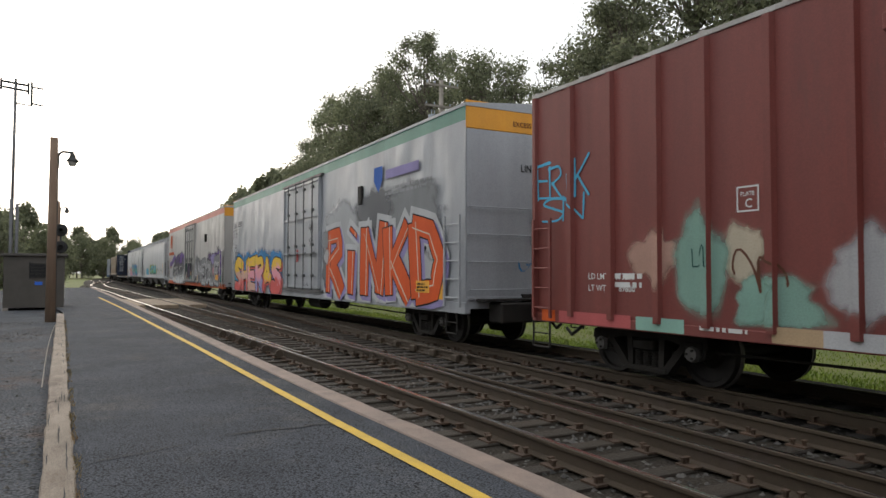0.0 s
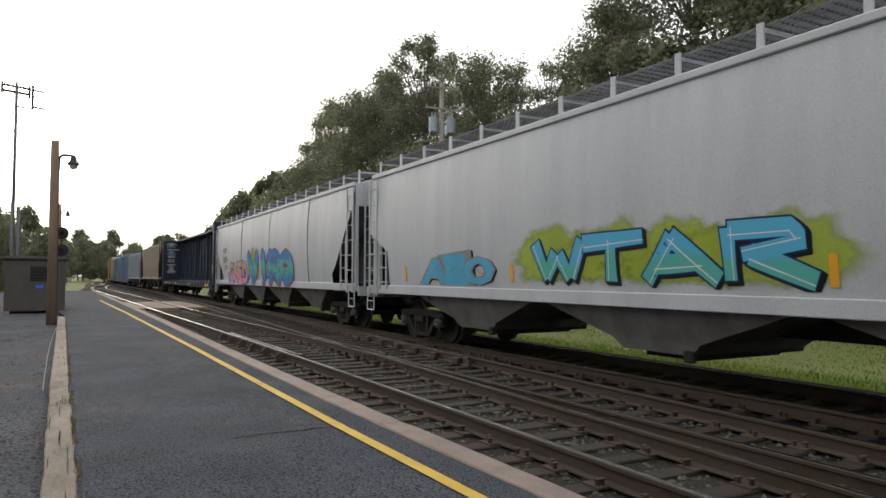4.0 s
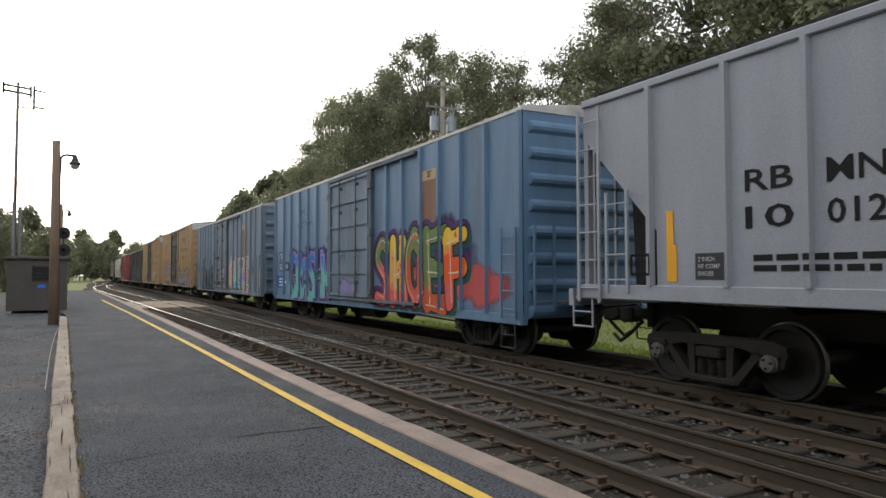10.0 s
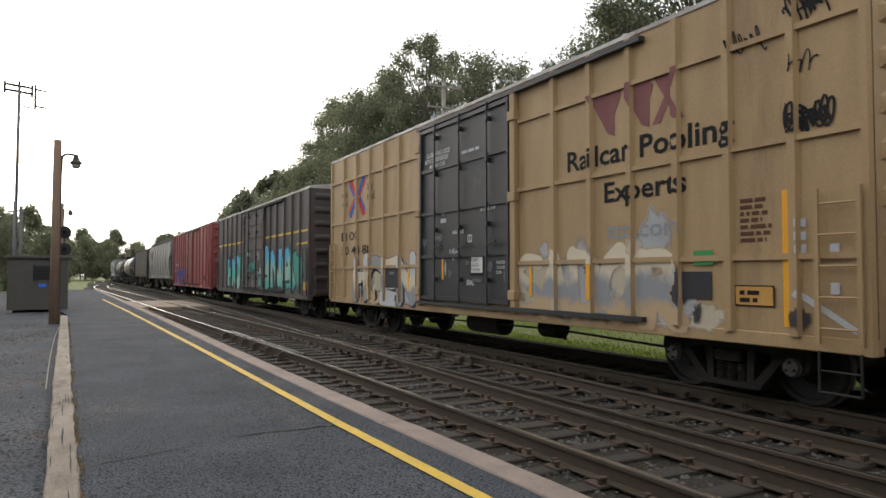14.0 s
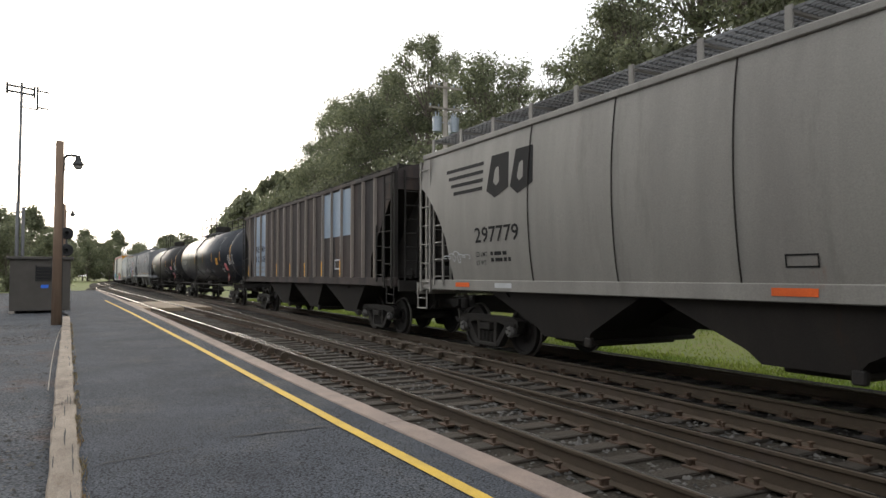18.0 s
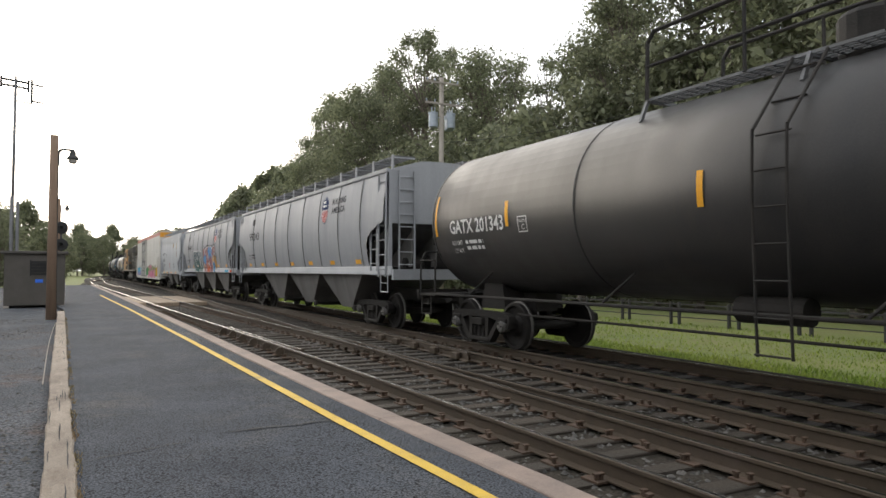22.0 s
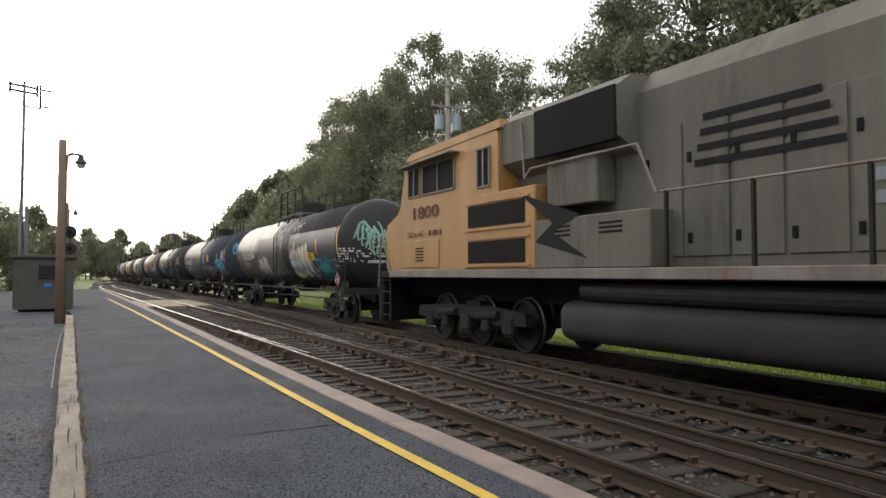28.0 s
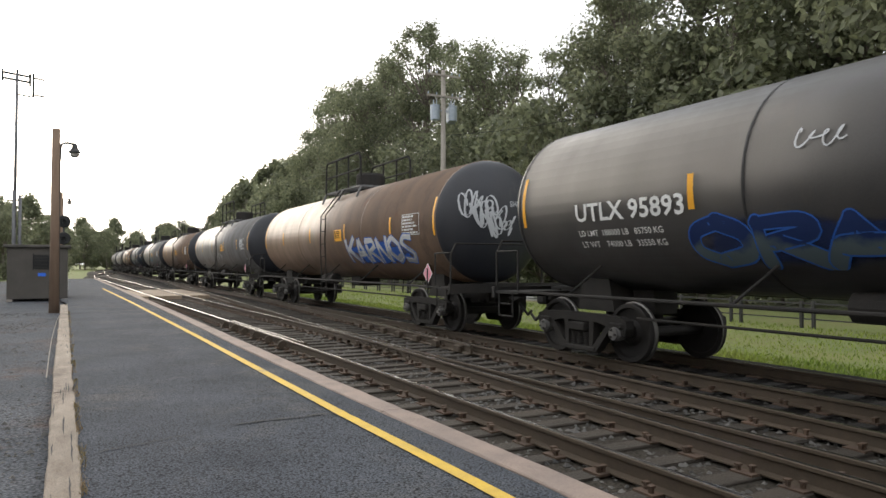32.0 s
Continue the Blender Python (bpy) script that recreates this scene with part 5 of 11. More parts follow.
def tones(cols, z0, z1):
    """Letter paint laid in bands of several cans, from top to foot, with cloudy borders."""
    if len(cols) == 1:
        return INK(cols[0])
    key = "tones_%s_%.2f_%.2f" % ("_".join(cols), z0, z1)
    if key not in M:
        m = M[key] = M["ink_" + cols[0]].copy()
        m.name = "tones_" + "_".join(cols)
        nt = m.node_tree
        sh = [k for k in nt.nodes if k.bl_idname == "ShaderNodeBsdfPrincipled"][0]
        tc, sp, no, ad, mr, ramp = [nt.nodes.new("ShaderNode" + k) for k in ("TexCoord", "SeparateXYZ", "TexNoise", "Math", "MapRange", "ValToRGB")]
        no.inputs["Scale"].default_value, no.inputs["Detail"].default_value = 1.6, 4.0
        ad.operation = "MULTIPLY_ADD"
        ad.inputs[1].default_value = 0.9 * (z1 - z0)
        mr.inputs["From Min"].default_value, mr.inputs["From Max"].default_value = z1 + 0.45 * (z1 - z0), z0 + 0.45 * (z1 - z0)
        el = ramp.color_ramp.elements
        while len(el) < 2 * len(cols) - 2:
            el.new(0.5)
        n = len(cols)
        stops = []
        for i, name in enumerate(cols):
            if i > 0:
                stops.append((i / n + 0.07, name))
            if i < n - 1:
                stops.append(((i + 1) / n - 0.07, name))
        for e, (p, name) in zip(el, stops):
            e.position = p
            e.color = (*COLOURS[name], 1)
        nt.links.new(tc.outputs["Object"], no.inputs["Vector"])
        nt.links.new(tc.outputs["Object"], sp.inputs[0])
        nt.links.new(no.outputs["Fac"], ad.inputs[0])
        nt.links.new(sp.outputs["Z"], ad.inputs[2])
        nt.links.new(ad.outputs[0], mr.inputs["Value"])
        nt.links.new(mr.outputs[0], ramp.inputs["Fac"])
        nt.links.new(ramp.outputs["Color"], sh.inputs["Base Color"])
    return M[key]


def ribbon(bm, rise, pts, halves, up, mi, rounded):
    """A painted stroke of changing width, with round or cut ends."""
    m = len(pts) - 1
    left, right = [], []
    for i, p in enumerate(pts):
        d = (pts[min(i + 1, m)] - pts[max(i - 1, 0)]).normalized()
        q = Vector((-d.y, d.x)) * halves[i]
        for row, c in ((left, p + q), (right, p - q)):
            v = bm.verts.new((c.x, c.y, 0))
            v[rise] = up
            row.append(v)
    for i in range(m):
        bm.faces.new((left[i], right[i], right[i + 1], left[i + 1])).material_index = mi
    if not rounded:
        return
    for i, j, s in ((0, 1, -1), (m, m - 1, 1)):
        d = (pts[i] - pts[j]).normalized()
        q = Vector((-d.y, d.x))
        arc = []
        for k in range(1, 6):
            a = math.pi * k / 6
            c = pts[i] + (q * math.cos(a) + d * math.sin(a)) * halves[i]
            v = bm.verts.new((c.x, c.y, 0))
            v[rise] = up
            arc.append(v)
        ends = (left[i], right[i]) if s > 0 else (right[i], left[i])
        bm.faces.new((ends[0], *arc, ends[1])).material_index = mi


def piece(side, parent, words, y_left, y_right, z0, z1, fills, edge="black", halo=None, block=None, line=None, clouds=(), seed=1, fat=0.26, rounded=True, label="", rim=0.03, wide=1.14, base=None, dots=None):
    """A sprayed piece of overlapping letters: cloud, outer border, block shadow, outline, toned fill and highlight lines.
    fills: one tuple of cans from top to foot, or a list with one tuple for each letter."""
    w, h, n = y_left - y_right, z1 - z0, len(words)
    floor_z = z0 if base is None else base
    rnd = random.Random(seed * 7 + n)
    per = fills if isinstance(fills, list) else [fills] * n
    mats, index = [], {}

    def slot(mat):
        if mat.name not in index:
            index[mat.name] = len(mats)
            mats.append(mat)
        return index[mat.name]

    for k, (u, v, ru, rv, col) in enumerate(clouds):
        blob(side, parent, y_left - w * u, z0 + h * v, w * ru, h * rv, INK(col), seed + 11 * k, 0.35, 0.0030 + 0.00035 * k, "graffiti_cloud", 48, floor_z)
    cw = w / n
    bm = bmesh.new()
    rise = bm.verts.layers.float.new("rise")
    thick = fat * min(cw * 1.15, h)
    glyphs = []
    for i, ch in enumerate(words):
        lean, up, big = rnd.uniform(-0.14, 0.16), rnd.uniform(-0.04, 0.05), rnd.uniform(0.95, 1.08)
        runs = []
        for st in STROKES[ch]:
            pts = []
            for u, v in st:
                x = (u - 0.5) * (cw * wide - thick) * big + rnd.uniform(-0.04, 0.04) * cw + lean * (v - 0.5) * h * 0.4
                z = z0 + thick / 2 + (h - thick) * (v * big + up + rnd.uniform(-0.02, 0.02))
                pts.append(Vector((y_left - cw * (i + 0.5) - x, max(z, floor_z + thick * 0.4))))
            run = curve_through(pts) if rounded else [p.lerp(q, k / 3) for p, q in zip(pts, pts[1:]) for k in range(3)] + [pts[-1]]
            f, o = rnd.uniform(0.86, 1.16), rnd.uniform(0, 6)
            m = len(run) - 1
            runs.append((run, [thick / 2 * f * (1 + 0.16 * math.sin(2.6 * j / m + o)) for j in range(m + 1)]))
        glyphs.append(runs)

    def shade(runs, mat, level, grow, dx=0.0, dz=0.0, thin=1.0, aside=0.0):
        mi = slot(mat)
        for r, (run, halves) in enumerate(runs):
            m = len(run) - 1
            pts = [p + Vector((dx, dz)) for p in run]
            if aside:
                pts = [p + Vector((-d.y, d.x)).normalized() * aside * q for p, q, d in [(pts[j], halves[j], run[min(j + 1, m)] - run[max(j - 1, 0)]) for j in range(m + 1)]]
            if grow and not rounded:
                pts[0] = pts[0] + (pts[0] - pts[1]).normalized() * grow
                pts[-1] = pts[-1] + (pts[-1] - pts[-2]).normalized() * grow
            low = [max(q * thin + grow, 0.006) for q in halves]
            ribbon(bm, rise, pts, low, level * 0.0011 + 0.00009 * r, mi, rounded)

    for i in range(n):
        if halo:
            shade(glyphs[i], INK(halo), 0 + 0.2 * (i % 2), 0.085 * h)
    for i in range(n):
        if block:
            for q in (0.35, 0.7, 1.0):
                shade(glyphs[i], INK(block), 1 + 0.15 * (i % 2) + 0.2 * q, rim * h, -0.07 * h * q, -0.05 * h * q)
    for i in range(n):
        if edge:
            shade(glyphs[i], INK(edge), 2 + 1.5 * i, rim * h)
        shade(glyphs[i], tones(per[i], z0, z1), 2.7 + 1.5 * i, 0.0)
        if dots:
            for q in range(7):
                run, halves = rnd.choice(glyphs[i])
                p = rnd.choice(run)
                o = rnd.uniform(0.015, 0.04) * h
                a_ = Vector((rnd.uniform(-1, 1), rnd.uniform(-1, 1))) * halves[0] * 0.6
                ribbon(bm, rise, [p + a_, p + a_ + Vector((0.004, 0))], [o, o], (3.0 + 1.5 * i) * 0.0011 + 0.00007 * q, slot(INK(dots)), True)
        if line:
            shade(glyphs[i], INK(line), 3.3 + 1.5 * i, 0.0, thin=0.07, aside=0.45)
    for v in bm.verts:
        v.co.y = max(v.co.y, floor_z)
    bmesh.ops.dissolve_degenerate(bm, edges=bm.edges, dist=0.0005)
    return side.lay("graffiti_letters", bm, mats, parent, 0.0055, label)


def wildstyle(side, parent, words, y_left, y_right, z0, z1, fill, shade, edge, outer=None, glow=None, line="white", seed=1, fat=0.26, label=""):
    """A sprayed piece in cut strokes with one cloud behind."""
    clouds = [((k + 0.5) / len(words), 0.55, 1.1 / len(words), 0.72, glow) for k in range(len(words))] if glow else ()
    return piece(side, parent, words, y_left, y_right, z0, z1, (fill, shade), edge, outer, "black" if edge != "black" else None, line, clouds, seed, fat, False, label)


# ---- running gear, shared by all cars ----
def mesh_of(bm, name, mats, smooth=False):
    me = bpy.data.meshes.new(name)
    bm.to_mesh(me)
    bm.free()
    for m in mats:
        me.materials.append(m)
    if smooth:
        me.shade_smooth()
    return me


WHEEL_R = 0.457


def wheelset_mesh(r):
    bm = bmesh.new()
    rod(bm, (-1.14, 0, 0), (1.14, 0, 0), 0.085, n=12)
    for s in (-1, 1):
        prof = ((0.70, r * 0.30), (0.70, r * 0.84), (0.685, r * 0.88), (0.685, r + 0.028), (0.72, r + 0.026), (0.735, r), (0.815, r - 0.003), (0.822, r * 0.97), (0.82, r * 0.86), (0.775, r * 0.82), (0.745, r * 0.45), (0.80, r * 0.34), (0.80, r * 0.2))
        lathe(bm, [(s * a, b) for a, b in prof], 28, "x")
        lathe(bm, ((s * 0.95, 0.10), (s * 1.10, 0.115), (s * 1.12, 0.10), (s * 1.15, 0.095), (s * 1.155, 0.03)), 14, "x", mi=1)
        for k in range(3):
            a = k * math.tau / 3
            rod(bm, (s * 1.15, 0.06 * math.cos(a), 0.06 * math.sin(a)), (s * 1.175, 0.06 * math.cos(a), 0.06 * math.sin(a)), 0.018, n=6, mi=0)
    for f in bm.faces:
        if len(f.verts) == 4 and f.material_index == 0:
            c = f.calc_center_median()
            q = math.hypot(c.y, c.z)
            if q > r - 0.004 and 0.7 < abs(c.x) < 0.82:
                f.material_index = 2
    return mesh_of(bm, "wheelset", (M["wheel_steel"], M["cap_blue"], M["tread_steel"]))


def plate_shape(bm, pts, x0, x1):
    """A polygon with corners (y, z), thick from x0 to x1."""
    a = [bm.verts.new((x0, y, z)) for y, z in pts]
    b = [bm.verts.new((x1, y, z)) for y, z in pts]
    fs = [bm.faces.new(a), bm.faces.new(b[::-1])]
    n = len(pts)
    for i in range(n):
        fs.append(bm.faces.new((a[i], b[i], b[(i + 1) % n], a[(i + 1) % n])))
    bmesh.ops.recalc_face_normals(bm, faces=fs)


def side_frame_mesh():
    bm = bmesh.new()
    for s in (1,):
        x0, x1 = s * 0.93, s * 1.08
        plate_shape(bm, [(-1.12, 0.53), (-1.10, 0.66), (-0.95, 0.71), (-0.45, 0.73), (0.45, 0.73), (0.95, 0.71), (1.10, 0.66), (1.12, 0.53), (0.95, 0.56), (0.78, 0.53), (0.45, 0.60), (-0.45, 0.60), (-0.78, 0.53), (-0.95, 0.56)], x0, x1)
        for q in (-1, 1):
            plate_shape(bm, [(q * 0.80, 0.57), (q * 0.66, 0.56), (q * 0.27, 0.14), (q * 0.42, 0.13)], x0, x1)
            plate_shape(bm, [(q * 0.37, 0.62), (q * 0.26, 0.62), (q * 0.25, 0.17), (q * 0.34, 0.17)], x0, x1)
            soft_box(bm, min(s * 0.90, s * 1.11), max(s * 0.90, s * 1.11), q * 0.89 - 0.15, q * 0.89 + 0.15, 0.53, 0.62, 0.02)
            plate_shape(bm, [(q * 0.74, 0.55), (q * 0.72, 0.40), (q * 0.77, 0.40), (q * 0.79, 0.55)], x0, x1)
            plate_shape(bm, [(q * 1.04, 0.55), (q * 1.02, 0.42), (q * 1.07, 0.42), (q * 1.10, 0.55)], x0, x1)
        soft_box(bm, min(s * 0.92, s * 1.10), max(s * 0.92, s * 1.10), -0.40, 0.40, 0.12, 0.20, 0.015)
    return mesh_of(bm, "side_frame", (M["truck_iron"],))


def bolster_mesh():
    bm = bmesh.new()
    soft_box(bm, -1.14, 1.14, -0.2, 0.2, 0.44, 0.58, 0.02)
    lathe(bm, ((0.56, 0.2), (0.72, 0.18)), 14, "z")
    for s in (-1, 1):
        box(bm, s * 0.6 - 0.08, s * 0.6 + 0.08, -0.12, 0.12, 0.58, 0.68)
        for q in (-1, 1):
            bar(bm, (s * 0.68, q * 0.40, 0.40), (s * 0.78, q * 0.40, 0.40), 0.08, 0.3)
    for q in (-1, 1):
        bar(bm, (-0.75, q * 0.33, 0.38), (0.75, q * 0.33, 0.38), 0.07, 0.09)
    return mesh_of(bm, "bolster", (M["truck_iron"],))


def spring_mesh():
    bm = bmesh.new()
    prof = []
    for k in range(6):
        z = 0.215 + k * 0.038
        prof += [(z - 0.012, 0.05), (z - 0.008, 0.075), (z + 0.008, 0.075), (z + 0.012, 0.05)]
    lathe(bm, prof, 10, "z")
    return mesh_of(bm, "spring", (M["truck_iron"],))


WHEELSET, WHEELSET_BIG = wheelset_mesh(WHEEL_R), wheelset_mesh(0.52)
SIDE_FRAME, BOLSTER, SPRINGS = side_frame_mesh(), bolster_mesh(), spring_mesh()


def truck(car, y):
    t = share("truck", BOLSTER, car, pose(0, y, 0))
    t["label"] = "dusty cast-steel two-axle truck"
    for q in (-1, 1):
        w = share("wheelset", WHEELSET, t, pose(0, q * 0.89, WHEEL_R))
        spinners.append((w, car, q * 0.89, WHEEL_R))
    for s in (-1, 1):
        share("side_frame", SIDE_FRAME, t, pose(0, 0, 0, 0, 0, 0 if s > 0 else 180))
        for q in (-0.16, 0.0, 0.16):
            share("spring", SPRINGS, t, pose(s * 1.02, q, 0))


def coupler_mesh():
    bm = bmesh.new()
    soft_box(bm, -0.09, 0.09, -0.1, 0.62, 0.80, 0.95, 0.02)
    soft_box(bm, -0.17, 0.13, 0.58, 0.86, 0.72, 1.0, 0.04)
    plate_shape(bm, [(0.82, 0.74), (1.0, 0.80), (1.0, 0.95), (0.82, 0.99)], 0.02, 0.15)
    box(bm, -0.3, 0.3, -0.06, 0.06, 0.68, 1.06)
    tube(bm, [(-0.35, 0.1, 0.78), (-0.40, 0.35, 0.55), (-0.35, 0.62, 0.42), (-0.28, 0.85, 0.52)], 0.03, 6)
    tube(bm, [(-0.15, 0.45, 1.02), (-1.1, 0.22, 1.0), (-1.35, 0.15, 0.75)], 0.014, 5)
    return mesh_of(bm, "coupler", (M["iron"],))


COUPLER = coupler_mesh()


def car_base(name, label, S0, S1, category, truck_in=2.1, sill_top=1.06, reach=0.9):
    """A car's empty with trucks and couplers; S0 to S1 is its body's stretch of the train."""
    c = thing(name, label, category, "cars of the freight train")
    l = (S1 - S0) / 2
    movers.append((c, (S0 + S1) / 2))
    for s in (-1, 1):
        truck(c, s * (l - truck_in))
        k = share("coupler", COUPLER, c, pose(0, s * (l - 0.15), 0, 0, 0, 0 if s > 0 else 180))
    return c, l


LADDERS = {}


def ladder(car, x, y, z0, z1, wide, rungs, mat="iron", along="y", name="ladder"):
    """Two stiles and their rungs; wide along y on a side, along x on an end."""
    key = (round(z1 - z0, 2), wide, rungs, mat, along, x > 0)
    if key not in LADDERS:
        bm = bmesh.new()
        e = (0, wide / 2, 0) if along == "y" else (wide / 2, 0, 0)
        for s in (-1, 1):
            bar(bm, (s * e[0], s * e[1], 0), (s * e[0], s * e[1], z1 - z0), 0.035, 0.05)
        for k in range(rungs):
            z = (z1 - z0) * (k + 0.5) / rungs
            tube(bm, [(-e[0], -e[1], z), (e[0], e[1], z)], 0.014, 6)
        LADDERS[key] = mesh_of(bm, name, (M[mat],))
    return share(name, LADDERS[key], car, pose(x, y, z0))


def step_iron(car, x, y, z_top, mat="iron"):
    bm = bmesh.new()
    tube(bm, [(x, y - 0.22, z_top), (x, y - 0.22, z_top - 0.42), (x, y + 0.22, z_top - 0.42), (x, y + 0.22, z_top)], 0.016, 6)
    tube(bm, [(x, y - 0.22, z_top - 0.2), (x, y + 0.22, z_top - 0.2)], 0.012, 6)
    part("sill_step", bm, M[mat], car)


def ribbed_end(car, y, facing, z0, z1, half, mat, ribs, depth=0.07, name="end_wall"):
    """An end wall pressed into level ribs."""
    bm = bmesh.new()
    rows = []
    n = ribs * 8
    for i in range(n + 1):
        t = i / n
        b = depth * max(0.0, math.sin(t * ribs * math.tau)) ** 0.7
        z = z0 + (z1 - z0) * t
        rows.append([bm.verts.new((x, y + facing * b * (1 if abs(x) < half - 0.1 else 0), z)) for x in (-half, -half + 0.1, -half + 0.16, half - 0.16, half - 0.1, half)])
    for a, b in zip(rows, rows[1:]):
        for k in range(5):
            bm.faces.new((a[k], a[k + 1], b[k + 1], b[k]))
    bmesh.ops.recalc_face_normals(bm, faces=bm.faces)
    return part(name, bm, M[mat], car)


def wavy_side(car, x, l, z0, z1, mat, amount, seed, name="side_wall"):
    """A sheet side with shallow dents."""
    bm = bmesh.new()
    s = 1 if x > 0 else -1
    ny, nz = (260, 20) if amount > 0.004 else (8, 4)
    cols = []
    for i in range(ny + 1):
        y = -l + 2 * l * i / ny
        cols.append([])
        for j in range(nz + 1):
            z = z0 + (z1 - z0) * j / nz
            inner = min(i, ny - i, j, nz - j)
            d = amount * (noise.noise(Vector((y * 1.7, z * 1.2, seed))) + 0.45 * math.sin(y * 5.2) * (0.6 + 0.8 * noise.noise(Vector((y * 0.4, z * 0.9, seed + 4)))) + 0.35 * noise.noise(Vector((y * 4, z * 3, seed)))) if inner else 0
            if amount > 0.004 and inner:
                d += 0.012 * (abs(math.sin(math.pi * (y + l) / 0.85)) ** 0.5 - 0.8)
            cols[-1].append(bm.verts.new((x + s * d, y, z)))
    for a, b in zip(cols, cols[1:]):
        for j in range(nz):
            bm.faces.new((a[j], a[j + 1], b[j + 1], b[j]))
    bmesh.ops.recalc_face_normals(bm, faces=bm.faces)
    return part(name, bm, M[mat], car, smooth=amount > 0.004)


def roof_sheet(car, l, z, mat, ribs=14, rise=0.16, half=1.54):
    bm = bmesh.new()
    prof = ((-half, z - 0.06), (-half, z), (0, z + rise), (half, z), (half, z - 0.06))
    sweep(bm, prof, [(0, -l - 0.02, 0), (0, l + 0.02, 0)])
    for k in range(ribs + 1 if ribs else 0):
        y = -l + 0.05 + (2 * l - 0.1) * k / ribs
        sweep(bm, ((-half + 0.03, z + 0.0), (-half + 0.03, z + 0.035), (0, z + rise + 0.035), (half - 0.03, z + 0.035), (half - 0.03, z)), [(0, y - 0.04, 0), (0, y + 0.04, 0)])
    part("roof", bm, M[mat], car, "ribbed sheet roof")


def underframe(car, l, z, truck_in=2.1, mat="iron"):
    bm = bmesh.new()
    box(bm, -0.2, 0.2, -l - 0.05, l + 0.05, z - 0.35, z + 0.1)
    for s in (-1, 1):
        for k in range(5):
            y = s * (l - truck_in) * k / 4.0
            box(bm, -1.4, 1.4, y - 0.06, y + 0.06, z - 0.14, z + 0.06)
    part("centre_sill", bm, M[mat], car)
    bm = bmesh.new()
    lathe(bm, ((-0.9, 0.05), (-0.88, 0.22), (0.3, 0.22), (0.32, 0.05)), 14, "y", (-0.75, 0.6, z - 0.45))
    lathe(bm, ((-0.25, 0.05), (-0.24, 0.18), (0.24, 0.18), (0.25, 0.05)), 12, "y", (-0.7, -1.8, z - 0.42))
    tube(bm, [(-0.9, -l + 2.8, z - 0.5), (-0.9, -2.2, z - 0.42), (-0.9, l - 2.8, z - 0.5)], 0.02)
    bar(bm, (-0.75, -2.2, z - 0.1), (-0.75, -2.2, z - 0.6), 0.05)
    part("brake_gear", bm, M["iron"], car, "brake cylinder, reservoir and rods")


POSTS = {}


def side_post(car, x, y, z0, z1, wide, depth, mat):
    key = (round(z1 - z0, 2), wide, depth, mat, x > 0)
    if key not in POSTS:
        s = 1 if x > 0 else -1
        bm = bmesh.new()
        w, h = wide / 2, z1 - z0
        a = [[bm.verts.new((s * dx, dy, dz)) for dy, dx in ((-w, -0.005), (-w * 0.62, depth), (w * 0.62, depth), (w, -0.005))] for dz in (0, h)]
        for k in range(3):
            bm.faces.new((a[0][k], a[0][k + 1], a[1][k + 1], a[1][k]))
        bm.faces.new(a[0])
        bm.faces.new(a[1])
        bmesh.ops.recalc_face_normals(bm, faces=bm.faces)
        POSTS[key] = mesh_of(bm, "side_post", (M[mat],))
    share("side_post", POSTS[key], car, pose(x, y, z0))


def door(car, x, ya, yb, z0, z1, mat, bar_mat, rods=2, ribs=3, depth=0.05, plug=False, label=""):
    """A sliding or plug door with its frame, level ribs and upright locking rods."""
    s = 1 if x > 0 else -1
    bm = bmesh.new()
    xa, xb = sorted((x, x + s * depth))
    soft_box(bm, xa, xb, ya, yb, z0, z1, 0.012)
    d = part("door", bm, M[mat], car, label)
    bm = bmesh.new()
    xo = x + s * (depth + 0.02)
    for y in (ya + 0.05, yb - 0.05):
        bar(bm, (xo, y, z0), (xo, y, z1), 0.08, 0.06)
    for z in (z0 + 0.05, z1 - 0.05):
        bar(bm, (xo, ya, z), (xo, yb, z), 0.06, 0.08)
    part("door_frame", bm, M[mat], d)
    for k in range(ribs):
        bm = bmesh.new()
        z = z0 + (z1 - z0) * (k + 1) / (ribs + 1)
        bar(bm, (xo, ya + 0.05, z), (xo, yb - 0.05, z), 0.045, 0.07)
        part("door_rib", bm, M[mat], d)
    for k in range(rods):
        bm = bmesh.new()
        y = ya + (yb - ya) * (k + 0.7) / (rods + 0.4)
        rod(bm, (x + s * (depth + 0.06), y, z0 - 0.04), (x + s * (depth + 0.06), y, z1 + 0.05), 0.02, n=7)
        for q in (0.12, 0.4, 0.72, 0.93):
            z = z0 + (z1 - z0) * q
            soft_box(bm, *sorted((x + s * depth, x + s * (depth + 0.09))), y - 0.05, y + 0.05, z - 0.04, z + 0.04, 0.008)
        bar(bm, (x + s * (depth + 0.08), y, z0 + 1.1), (x + s * (depth + 0.08), y - 0.35, z0 + 1.15), 0.03)
        part("locking_rod", bm, M[bar_mat], d)
    for z, n in ((z0 - 0.07, "lower_door_track"), (z1 + 0.05, "upper_door_track")):
        bm = bmesh.new()
        box(bm, *sorted((x, x + s * 0.11)), ya - (0.2 if plug else (yb - ya) * 0.9), yb + 0.15, z - 0.03, z + 0.04)
        part(n, bm, M[bar_mat], car)
    return d


def stripes(side, car, spots, z0, z1, w=0.10, mat="stripe"):
    for y in spots:
        panel(side, car, y - w / 2, y + w / 2, z0, z1, M[mat], "reflector_strip", 0.009)


